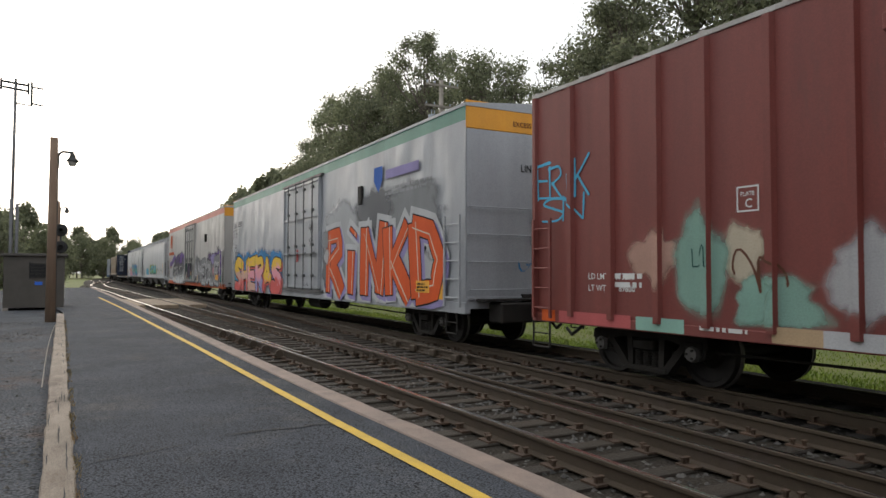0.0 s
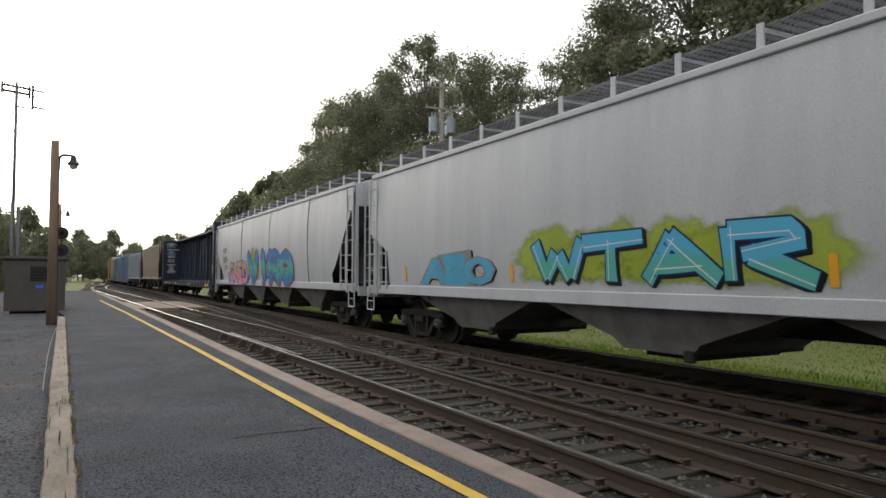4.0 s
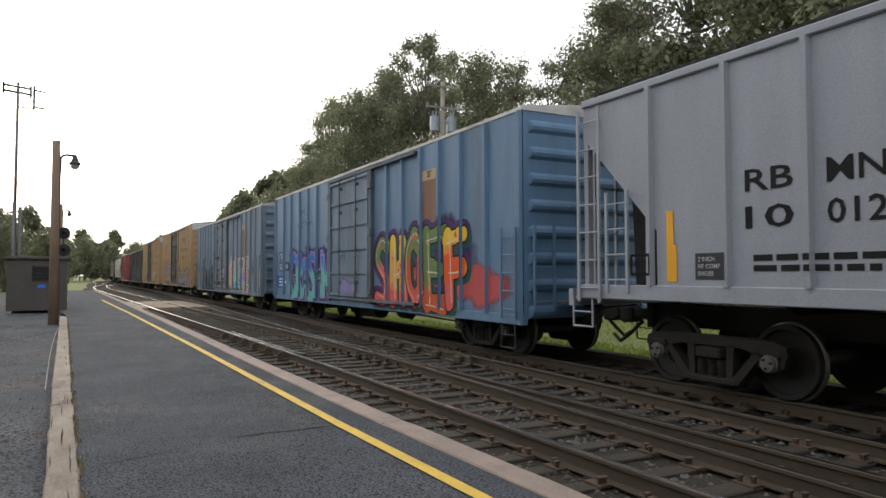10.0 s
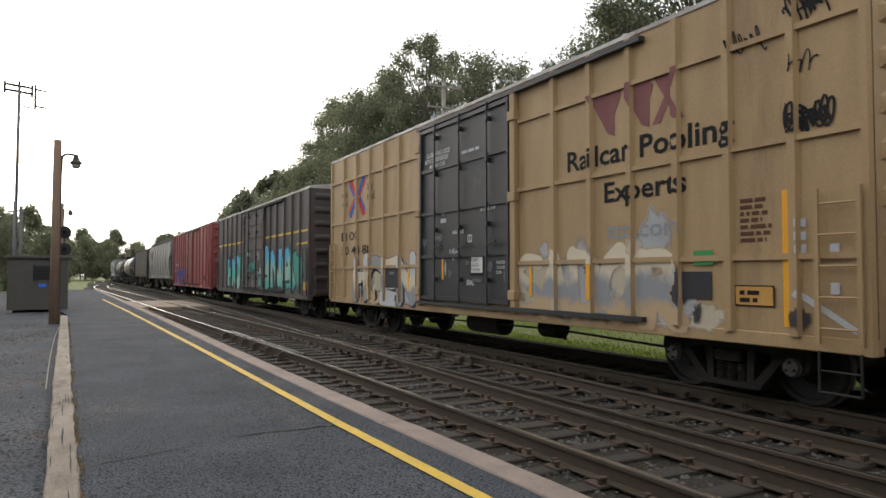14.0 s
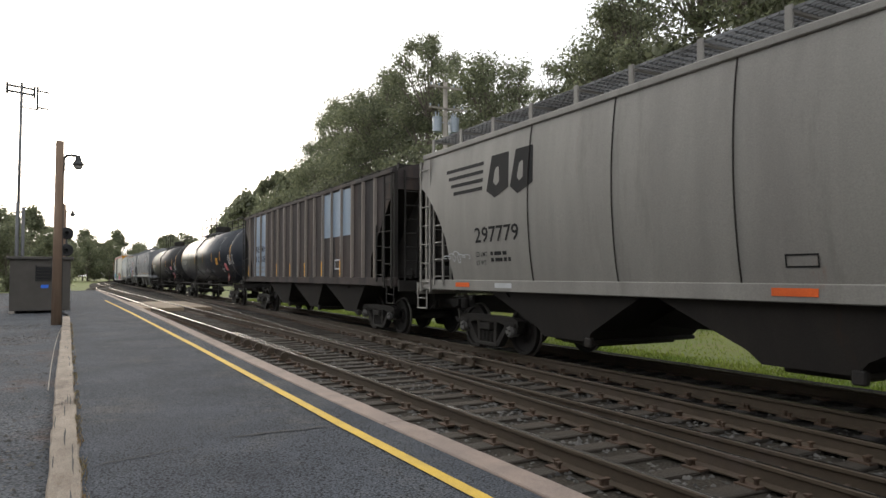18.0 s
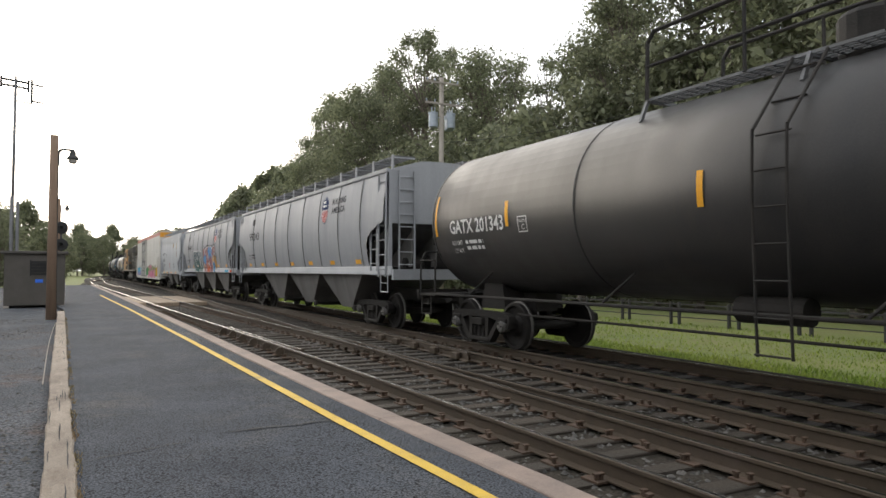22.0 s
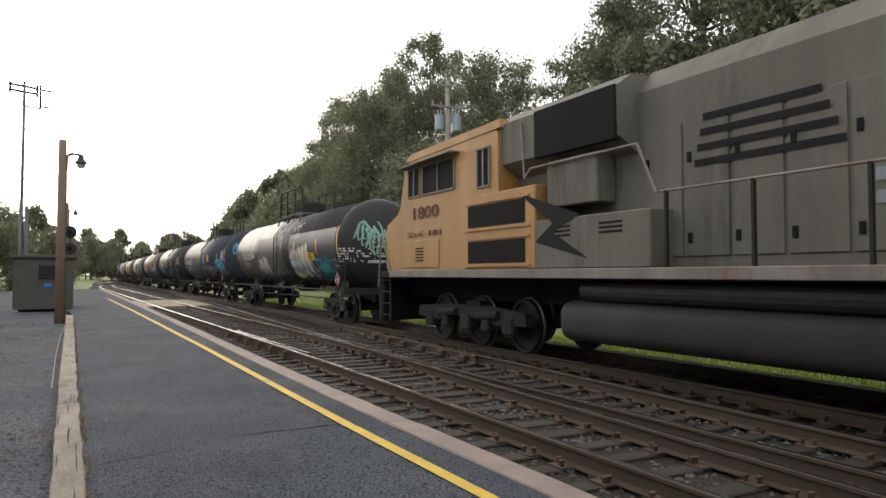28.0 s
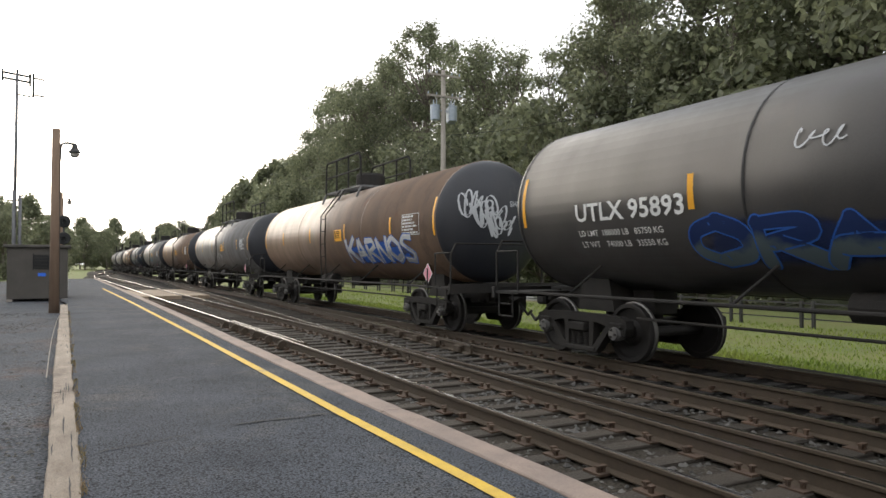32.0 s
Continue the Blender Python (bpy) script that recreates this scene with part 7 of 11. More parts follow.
        part("end_railing", bm, M[rail_mat], c)
        for x in (-1.45, 1.45):
            step_iron(c, x, s * (l - 0.15), 1.0)
    bm = bmesh.new()
    soft_box(bm, -0.35, 0.35, -0.4, 0.4, zc - R - 0.25, zc - R + 0.15, 0.04)
    tube(bm, [(-0.9, -l + 2.9, 0.70), (-0.9, l - 2.9, 0.70)], 0.022)
    lathe(bm, ((-0.5, 0.05), (-0.49, 0.18), (0.5, 0.18), (0.51, 0.05)), 12, "y", (-0.6, 1.6, zc - R - 0.05))
    part("bottom_outlet", bm, M["iron"], c, "bottom outlet and brake gear")

    def out(y, z):
        r = R
        a = l - abs(y)
        if a < d:
            r = R * math.sqrt(max(1 - ((d - a) / d) ** 2, 0.0))
        return math.sqrt(max(r * r - (z - zc) ** 2, 0.01))

    return c, Side(out, round_step=0.11), m


def tank_marks(side, c, m, S0, S1, ids, small, ink="white", strips=True, table=None, sign=None, diamond=None, zc=2.6, start=1.2, long=2.0, loads=None, spots=None):
    """Reporting marks at the trailing end, reflector strips and placards."""
    if ids:
        word(side, c, ids, S1 - m - start, zc - 0.32, 0.26, INK(ink), long, 0.02, 0.012)
        if loads:
            for k, row in enumerate(loads):
                word(side, c, row, S1 - m - start, zc - 0.55 - 0.17 * k, 0.085, INK(ink), long * 0.8, 0.008, 0.012)
        else:
            weights(side, c, S1 - m - start, zc - 0.55, INK(ink), 0.085)
    if strips:
        l = (S1 - S0) / 2
        for y in (l - 0.70, -l + 0.62):
            panel(side, c, y - 0.04, y + 0.04, zc - 0.35, zc + 0.5, M["stripe"], "reflector_strip", 0.012)
        first = start + long + 0.12
        for y in [q - m for q in spots] if spots else [l - first - (2 * l - first - 3.0) * k / 3 for k in range(4)]:
            panel(side, c, y - 0.05, y + 0.05, zc - 0.28, zc + 0.18, M["stripe"], "reflector_strip", 0.012)
    if table:
        y, z = table
        frame_box(side, c, y - 0.95, y, z, z + 0.5, 0.015, INK("white"))
        bars(side, c, y - 0.04, z + 0.46, 0.85, 0.045, 6, INK("white"), 3)
    if sign:
        y, z = sign
        panel(side, c, y - 0.62, y, z, z + 0.34, M["stripe"], "warning_sign", 0.010, "yellow warning panel")
        bars(side, c, y - 0.05, z + 0.30, 0.5, 0.035, 4, INK("black"), 5, lift=0.013)
    if diamond:
        y, z, col = diamond
        bm = bmesh.new()
        bar(bm, (-1.42, y, 0.98), (-1.42, y, z + 0.12), 0.10, 0.03)
        holder = part("placard_holder", bm, M["iron"], c)
        for r, ink_, d in ((0.23, "white", 0.0), (0.205, col, 0.004)):
            outline_shape(flat_side(1.445 + d), holder, [(y, z - r), (y + r, z), (y, z + r), (y - r, z)], INK(ink_), "placard", 0.004, "diamond hazard placard")


def end_word(c, y, text, x, z, h, ink, width=None):
    """Lettering on a flat end wall that faces the platform's near end."""
    vs, fs = letters(text, 0.01)
    x0, x1 = min(v[0] for v in vs), max(v[0] for v in vs)
    kx = width / (x1 - x0) if width else h / 0.69
    bm = bmesh.new()
    made = [bm.verts.new((x + (u - x0) * kx, y, z + v * h / 0.69)) for u, v in vs]
    for f in fs:
        bm.faces.new([made[i] for i in f])
    part("end_lettering", bm, INK(ink), c)


def end_bars(c, y, x, z, width, line, rows, ink, seed):
    """Print too small to read on an end wall."""
    rnd = random.Random(seed)
    bm = bmesh.new()
    for r in range(rows):
        w = width * rnd.uniform(0.6, 1.0)
        a, b = z - r * line * 1.7, z - r * line * 1.7 - line
        bm.faces.new([bm.verts.new(p) for p in ((x - w / 2, y, b), (x + w / 2, y, b), (x + w / 2, y, a), (x - w / 2, y, a))])
    part("end_print", bm, INK(ink), c)


def end_tag(c, y, x, z, w, h, ink, seed, width=0.03):
    """A spray-can signature on an end wall."""
    bm = bmesh.new()
    pairs = []
    for i in range(60):
        t = i / 59
        px = x + w * t + 0.12 * w * math.cos(t * 31 + seed)
        pz = z + h * (0.5 + 0.5 * math.sin(t * 37 + seed) * (0.55 + 0.45 * math.sin(t * 8 + seed)))
        pairs.append((bm.verts.new((px - width / 2, y, pz)), bm.verts.new((px + width / 2, y, pz + width * 0.6))))
    for a, b in zip(pairs, pairs[1:]):
        bm.faces.new((a[0], a[1], b[1], b[0]))
    part("spray_tag", bm, INK(ink), c)


# ==== car 0: red-brown box car ====
paint("oxide", (0.21, 0.050, 0.040), (0.16, 0.042, 0.036), 0.55, dirt=(0.11, 0.045, 0.038), dirt_amount=0.3)
paint("galv_roof", (0.40, 0.40, 0.39), (0.30, 0.28, 0.26), 0.5, rust=0.3, metal=0.3, streak=1)
c, sd, m = boxcar("red-brown box car with faded graffiti and a patched sill", -6.8, 9.6, 4.52, "oxide", "galv_roof", (8.6, 7.7, 6.8, 6.0, 5.1, 4.15, -1.4, -2.4, -3.4, -4.4, -5.4), (3.6, 0.4), "oxide", sill=0.74)
plate_mark(sd, c, 5.55 - m, 2.24, INK("white"))
weights(sd, c, 8.2 - m, 1.44, INK("white"), 0.09)
word(sd, c, "173200", 6.75 - m + 0.85, 1.44, 0.09, INK("white"))
word(sd, c, "89800", 6.75 - m + 0.8, 1.27, 0.09, INK("white"))
piece(sd, c, "ERIK", 9.5 - m, 8.2 - m, 2.7, 3.3, ("sky",), None, seed=3, fat=0.12, wide=1.3)
piece(sd, c, "SN", 9.3 - m, 8.3 - m, 2.35, 2.75, ("sky",), None, seed=8, fat=0.10, wide=1.3)
blob(sd, c, 6.9 - m, 1.75, 0.55, 0.45, INK("peach"), 5, 0.5)
blob(sd, c, 6.1 - m, 1.6, 0.5, 0.8, INK("mint"), 2, 0.2, 0.007, z_low=0.88)
blob(sd, c, 5.0 - m, 1.15, 0.6, 0.45, INK("mint"), 12, 0.3, 0.008, z_low=0.88)
blob(sd, c, 5.45 - m, 1.75, 0.34, 0.45, INK("cream"), 4, 0.3, 0.006)
blob(sd, c, 5.35 - m, 1.2, 0.3, 0.35, INK("mint"), 7, 0.5, 0.009, z_low=0.88)
scribble(sd, c, 5.75 - m, 1.15, 0.9, 0.9, INK("brown"), 4, 0.05, 3)
scribble(sd, c, 6.3 - m, 1.4, 0.4, 0.5, INK("darkgreen"), 14, 0.03, 2)
blob(sd, c, 4.0 - m, 1.5, 0.5, 0.6, INK("silver"), 9, 0.4, z_low=0.88)
sl = flat_side(1.54)
for a, b, col in ((9.35, 9.0, "orange"), (8.9, 7.3, "rose"), (7.2, 6.35, "mint"), (5.1, 4.5, "tan"), (4.5, 3.0, "silver")):
    panel(sl, c, b - m, a - m, 0.76, 0.94, INK(col), "sill_paint", 0.004)
bars(sl, c, 6.1 - m, 0.88, 0.7, 0.05, 1, INK("white"), 2)

# ==== cars 1 and 2: white refrigerator cars ====
paint("reefer_white", (0.43, 0.42, 0.40), (0.36, 0.35, 0.335), 0.45, dirt=(0.26, 0.24, 0.21), dirt_amount=0.25, bump=0.03)
paint("reefer_cool", (0.365, 0.385, 0.41), (0.30, 0.315, 0.335), 0.45, dirt=(0.22, 0.22, 0.22), dirt_amount=0.25, bump=0.03)
paint("band_green", (0.05, 0.22, 0.16), None, 0.5, dirt_amount=0.1)
paint("band_red", (0.50, 0.13, 0.09), None, 0.5, dirt_amount=0.1)
paint("cap_orange", (0.75, 0.33, 0.02), None, 0.5)
c, sd, m = reefer("white refrigerator car with orange block graffiti and a green eaves band", 11.9, 34.06, "reefer_cool", "band_green", "cap_orange", (24.8, 20.8), 3, wheels=(1,))
blob(sd, c, 16.4 - m, 1.6, 4.1, 0.8, INK("grey"), 3, 0.3, 0.004, z_low=0.97)
blob(sd, c, 14.2 - m, 1.5, 1.9, 0.9, INK("silver"), 6, 0.4, 0.006, z_low=0.97)
piece(sd, c, "RINKD", 20.3 - m, 12.8 - m, 0.76, 2.95, ("fire",), "black", "silver", "lilac", "cream", ((0.2, 0.9, 0.22, 0.45, "silver"), (0.8, 1.0, 0.25, 0.35, "grey"), (0.5, 1.1, 0.2, 0.3, "steel")), 3, 0.28, False, "orange block letters with white and grey borders", 0.016, 1.24)
piece(sd, c, "SHERAS", 33.3 - m, 25.3 - m, 0.74, 2.16, [("gold", "peach", "coral"), ("gold", "peach", "coral"), ("gold", "pink", "peach"), ("gold", "pink", "lilac"), ("gold", "gold", "coral"), ("gold", "pink", "coral")], "black", "azure", "coral", None, tuple(((k + 0.5) / 5, 0.72, 0.16, 0.62, "azure") for k in range(5)), 8, 0.275, True, "yellow and pink bubble letters with black borders on blue", 0.035, 1.22, dots="pink")
blob(sd, c, 33.0 - m, 1.3, 0.6, 0.5, INK("sky"), 5, 0.5, 0.006, z_low=0.97)
outline_shape(sd, c, [(16.5 - m, 4.2), (15.95 - m, 4.2), (15.95 - m, 3.85), (16.2 - m, 3.55), (16.5 - m, 3.85)], INK("blue"), "logo_shape", 0.008)
panel(sd, c, 13.9 - m, 15.75 - m, 3.84, 4.06, INK("lilac"), "logo_bar", 0.008)
bars(sd, c, 15.8 - m, 3.62, 2.6, 0.07, 2, INK("grey"), 2)
for y_, z_, ry, rz, col in ((20.25, 1.7, 0.42, 0.75, "steel"), (20.3, 2.5, 0.34, 0.42, "grey"), (20.1, 1.3, 0.4, 0.4, "lilac"), (20.2, 2.05, 0.3, 0.3, "silver")):
    blob(sd, c, y_ - m, z_, ry, rz, INK(col), int(y_ * 31 + z_ * 7), 0.4, 0.0075 + 0.0005 * z_, z_low=0.97)
shut = flat_side(-NEAR + 0.072)
for k, (y_, z_, w_, h_) in enumerate(((21.9, 2.75, 0.5, 0.45), (21.85, 2.35, 0.45, 0.4), (21.75, 2.0, 0.3, 0.25), (22.6, 1.02, 0.8, 0.2))):
    scribble(shut, c, y_ - m, z_, w_, h_, INK("black"), 300 + k, 0.028, 6)
bars(shut, c, 23.2 - m, 3.35, 0.9, 0.06, 2, INK("grey"), 8)
panel(shut, c, 23.0 - m, 23.25 - m, 1.9, 2.3, INK("rose"), "warning_sign", 0.014)
panel(sd, c, 12.75 - m, 13.0 - m, 0.98, 2.0, M["stripe"], "reflector_strip", 0.012)
panel(sd, c, 13.35 - m, 14.0 - m, 1.1, 1.36, M["stripe"], "warning_sign", 0.020)
bars(sd, c, 13.95 - m, 1.31, 0.55, 0.04, 3, INK("black"), 4, lift=0.024)
word(sd, c, "LINX", 33.78 - m, 3.61, 0.25, INK("coal"), 0.70)
word(sd, c, "8290", 32.82 - m, 3.63, 0.25, INK("coal"), 0.84)
for w_, n2, z_ in (("LD LMT", "193700", 3.44), ("LT WT", "92300", 3.29), ("CU FT", "7572", 3.15)):
    word(sd, c, w_, 33.78 - m, z_, 0.09, INK("coal"), 0.06 * len(w_))
    word(sd, c, n2, 32.89 - m + 0.065 * len(n2), z_, 0.09, INK("coal"), 0.065 * len(n2))
frame_box(sd, c, 32.46 - m, 32.74 - m, 3.28, 3.53, 0.012, INK("coal"))
word(sd, c, "F", 32.64 - m, 3.31, 0.09, INK("coal"))
for k, (w_, y0, y1, z_) in enumerate((("WHEN IT", 33.5, 32.72, 2.62), ("RAINS IT", 33.4, 32.52, 2.36), ("POURS", 33.4, 32.75, 2.10))):
    for w2, a, b in ((w_.split()[0], y0, y1 + (0.22 if " " in w_ else 0.0)),) + (((w_.split()[1], y1 + 0.18, y1),) if " " in w_ else ()):
        piece(sd, c, w2, a - m, b - m, z_, z_ + 0.22, ("black",), None, seed=3 + k, fat=0.11, wide=1.0)
ye = 11.9 - m - 0.012
end_word(c, ye, "LINX 8290", -0.2, 3.62, 0.15, "black", 0.8)
for z_ in (3.05, 2.75, 2.3):
    end_bars(c, ye, 0.35, z_, 0.7, 0.045, 3, "grey", int(z_ * 10))
end_word(c, 11.9 - m - 0.018, "EXCESS HEIGHT CAR", -0.4, 4.55, 0.10, "brown", 1.3)
end_tag(c, ye, -0.15, 1.35, 1.0, 0.75, "azure", 3, 0.035)
soft = bmesh.new()
soft_box(soft, -1.49, 1.49, 11.9 - m - 0.03, 11.9 - m - 0.008, 1.0, 1.06, 0.008)
part("end_sill_bar", soft, M["reefer_cool"], c)
soft = bmesh.new()
soft_box(soft, NEAR - 0.09, NEAR, 17.3 - m, 17.55 - m, 3.35, 3.85, 0.02)
part("vent_box", soft, M["iron"], c)
c, sd, m = reefer("white refrigerator car with grey and purple graffiti and an orange sill", 36.3, 58.3, "reefer_white", "band_red", "cap_orange", (49.3, 45.4), 5, "ink_rust")
for k, (y, ry, col) in enumerate(((40.5, 4.2, "grey"), (48, 3.5, "grey"), (54.5, 3.6, "silver"), (37.6, 1.2, "purple"), (51.5, 2.2, "lilac"), (38.3, 1.0, "pink"))):
    blob(sd, c, y - m, 1.5, ry, 0.85, INK(col), 20 + k, 0.4, 0.004 + k * 0.0006, z_low=0.97)
piece(sd, c, "ANEOLE", 45.4 - m, 37.4 - m, 0.78, 2.36, ("steel", "grey", "steel", "grey"), "black", None, "coal", "silver", ((0.2, 0.6, 0.2, 0.6, "steel"), (0.75, 0.7, 0.25, 0.6, "violet"), (0.9, 0.8, 0.2, 0.5, "purple")), 4, 0.30, False, "chrome-grey letters with thin black borders", 0.014, 1.3, dots="silver")
for k in range(9):
    scribble(sd, c, 45.3 - 0.9 * k - m, 0.95 + 0.25 * (k % 3), 1.1, 0.8, INK(("coal", "black", "silver")[k % 3]), 640 + k, 0.035, 3 + k % 2, 0.034)
piece(sd, c, "EYOR", 38.05 - m, 37.3 - m, 2.64, 2.92, ("black",), None, seed=3, fat=0.18, wide=1.0)
piece(sd, c, "NATAS", 38.6 - m, 37.75 - m, 2.36, 2.55, ("black",), None, seed=5, fat=0.16, wide=1.0)
piece(sd, c, "douek", 55.5 - m, 49.4 - m, 0.78, 2.42, ("coal", "coal", "steel", "silver"), "black", None, "coal", "white", ((0.1, 0.85, 0.22, 0.5, "purple"), (0.45, 0.95, 0.3, 0.4, "violet"), (0.8, 0.95, 0.3, 0.45, "purple"), (0.6, 0.3, 0.3, 0.4, "darkgreen")), 9, 0.38, True, "dark grey chrome bubble letters", 0.03, 1.3)
for y_, z_, ry, rz, col in ((48.6, 1.9, 0.7, 0.6, "darkgreen"), (47.4, 1.7, 0.8, 0.7, "violet"), (46.4, 2.0, 0.6, 0.6, "coal"), (47.0, 1.25, 0.5, 0.25, "teal"), (48.2, 1.3, 0.3, 0.25, "rust"), (46.6, 1.5, 0.2, 0.2, "amber")):
    blob(sd, c, y_ - m, z_, ry, rz, INK(col), int(y_ * 13), 0.4, 0.032 + 0.0006 * z_, z_low=1.05)
blob(sd, c, 37.3 - m, 2.2, 1.0, 0.7, INK("purple"), 77, 0.3, 0.0042, z_low=0.97)
blob(sd, c, 36.8 - m, 1.25, 0.5, 0.4, INK("teal"), 78, 0.3, 0.0048, z_low=0.97)
blob(sd, c, 38.9 - m, 2.3, 1.2, 0.35, INK("lilac"), 79, 0.3, 0.0044)
outline_shape(sd, c, [(57.2 - m, 3.3), (56.9 - m, 4.3), (55.9 - m, 4.35), (55.9 - m, 4.15), (56.3 - m, 4.1), (56.0 - m, 3.4), (56.5 - m, 3.3), (56.7 - m, 3.7)], INK("rust"), "logo_shape", 0.008)
panel(sd, c, 55.0 - m, 57.8 - m, 2.85, 3.07, INK("rust"), "logo_bar", 0.008)
word(sd, c, "CRYX", 57.1 - m, 2.45, 0.18, INK("rust"))
blob(sd, c, 56.6 - m, 1.6, 1.1, 0.6, INK("peach"), 71, 0.3, 0.0035, z_low=0.97)
blob(sd, c, 56.4 - m, 2.15, 1.3, 0.3, INK("purple"), 72, 0.4, 0.0032, z_low=0.97)
stripes(sd, c, [37.25 - m], 0.98, 2.1, 0.14)
stripes(sd, c, [44.2 - m, 41.2 - m, 51 - m, 54.4 - m], 1.0, 1.4)
panel(sd, c, 37.5 - m, 38.3 - m, 1.15, 1.42, M["stripe"], "warning_sign", 0.020)
soft = bmesh.new()
soft_box(soft, NEAR - 0.09, NEAR, 41.4 - m, 41.65 - m, 3.3, 3.75, 0.02)
part("vent_box", soft, M["iron"], c)
ye = 36.3 - m - 0.012
for z_ in (3.6, 3.2, 2.9):
    end_bars(c, ye, 0.3, z_, 0.7, 0.045, 3, "rust", int(z_ * 10))
end_word(c, 36.3 - m - 0.018, "EXCESS HEIGHT CAR", -0.4, 4.55, 0.10, "brown", 1.3)

# ==== cars 3 and 4: pale covered hoppers ====
paint("hopper_pale", (0.50, 0.51, 0.52), (0.43, 0.44, 0.45), 0.5, dirt=(0.30, 0.28, 0.25), dirt_amount=0.2, bump=0.03)
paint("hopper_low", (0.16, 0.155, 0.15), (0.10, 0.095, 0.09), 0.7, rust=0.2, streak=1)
c, sd, m = hopper("pale grey covered hopper car with small blue and yellow tags", 60.5, 79.6, 4.07, 1.28, "hopper_pale", "hopper_low", (1.1, 2.6, 2.1, 1.0), 3, bulge=0.08)
wildstyle(sd, c, "WTAR", 72.4 - m, 67.4 - m, 1.35, 2.15, "sky", "teal", "navy", None, "lime", "white", 2, 0.28)
graffiti(sd, c, "AIO", 76.5 - m, 73.8 - m, 1.35, 1.9, "sky", "grey", None, 6, 0.04)
for y, s, col in ((66.5, 3, "black"), (65.4, 9, "black"), (64.0, 4, "black"), (61.6, 12, "black")):
    scribble(sd, c, y - m, 1.5 if s < 12 else 2.6, 0.9, 0.5 if s < 12 else 0.8, INK(col), s, 0.03, 6)
stripes(sd, c, [62.2 - m], 1.45, 2.3, 0.12)
stripes(sd, c, [65.0 - m, 67.2 - m, 73.1 - m, 77.5 - m], 1.4, 1.75)
frame_box(sd, c, 62.6 - m, 63.15 - m, 1.55, 1.85, 0.03, INK("black"))
c, sd, m = hopper("pale grey covered hopper car with pink and turquoise graffiti", 80.9, 101.2, 4.07, 1.30, "hopper_pale", "hopper_low", (1.8, 3.5, 1.6, 1.3), 4, bulge=0.09, seams=(85, 90, 95), span=15.4)
word(sd, c, "ROIX", 99.15 - m, 2.66, 0.24, INK("coal"), 0.85)
word(sd, c, "58209", 99.15 - m, 2.20, 0.24, INK("coal"), 0.95)
weights(sd, c, 99.1 - m, 1.95, INK("coal"), 0.08)
stripes(sd, c, [99.22 - m], 1.55, 2.4, 0.1)
stripes(sd, c, [93.7 - m, 90.4 - m], 1.5, 2.0, 0.1)
piece(sd, c, "GNED", 97.7 - m, 93.9 - m, 1.13, 2.22, ("peach", "pink"), "navy", None, "azure", None, ((0.05, 0.3, 0.2, 0.4, "sky"), (0.95, 0.3, 0.2, 0.4, "azure")), 5, 0.28, False, "pink block letters with dark blue borders", 0.03, 1.25)
piece(sd, c, "VIRO", 93.6 - m, 86.8 - m, 1.12, 2.55, ("azure", "teal", "azure"), "plum", None, "plum", None, ((0.15, 0.6, 0.2, 0.5, "lime"), (0.6, 0.5, 0.3, 0.5, "azure")), 11, 0.40, True, "turquoise letters with dark red borders", 0.035, 1.25, dots="sky")

# ==== car 5: dark blue centre-beam flat car ====
paint("beam_blue", (0.014, 0.020, 0.040), (0.022, 0.028, 0.050), 0.5, dirt=(0.04, 0.037, 0.037), dirt_amount=0.25, spec=0.2)
paint("brace_grey", (0.055, 0.065, 0.09), (0.04, 0.046, 0.06), 0.55)
c, l = car_base("centre_beam_flat_car", "empty dark blue centre-beam flat car with end bulkheads", 102.5, 126.0, "flat car", 2.6)
m = (102.5 + 126.0) / 2
bm = bmesh.new()
soft_box(bm, -1.48, 1.48, -l, l, 1.02, 1.16, 0.01)
box(bm, -0.45, 0.45, -l, l, 0.70, 1.02)
part("deck", bm, M["beam_blue"], c, "flat steel deck")
for s in (-1, 1):
    bm = bmesh.new()
    soft_box(bm, s * 1.46 - 0.06, s * 1.46 + 0.06, -l, l, 0.86, 1.10, 0.015)
    part("side_sill", bm, M["beam_blue"], c)
    for k in range(22):
        y = -l + 0.8 + (2 * l - 1.6) * k / 21
        bm = bmesh.new()
        soft_box(bm, s * 1.50 - 0.05, s * 1.50 + 0.05, y - 0.09, y + 0.09, 0.98, 1.19, 0.02)
        part("tie_down_winch", bm, M["iron"], c)
    bm = bmesh.new()
    soft_box(bm, -1.5, 1.5, *sorted((s * l, s * (l - 0.16))), 1.16, 4.48, 0.015)
    b = part("bulkhead", bm, M["beam_blue"], c, "tall dark blue end bulkhead")
    for x in (-1.44, -0.5, 0.5, 1.44):
        bm = bmesh.new()
        box(bm, x - 0.06, x + 0.06, *sorted((s * (l + 0.0), s * (l + 0.22))), 1.0, 4.5)
        part("bulkhead_post", bm, M["beam_blue"], b)
    ladder(c, -1.53, s * (l - 0.3), 0.6, 1.3, 0.4, 2, "iron")
bm = bmesh.new()
soft_box(bm, -0.42, 0.42, -l, l, 4.34, 4.50, 0.02)
part("top_chord", bm, M["beam_blue"], c, "flat top beam")
n = 19
xs = [-l + 0.6 + (2 * l - 1.2) * k / (n - 1) for k in range(n)]
bm = bmesh.new()
soft_box(bm, -0.10, 0.10, -0.07, 0.07, 1.16, 4.36, 0.012)
plate_shape(bm, [(-0.13, 1.16), (0.13, 1.16), (0.05, 1.34), (-0.05, 1.34)], -0.14, 0.14)
col_mesh = mesh_of(bm, "beam_post", (M["beam_blue"],))
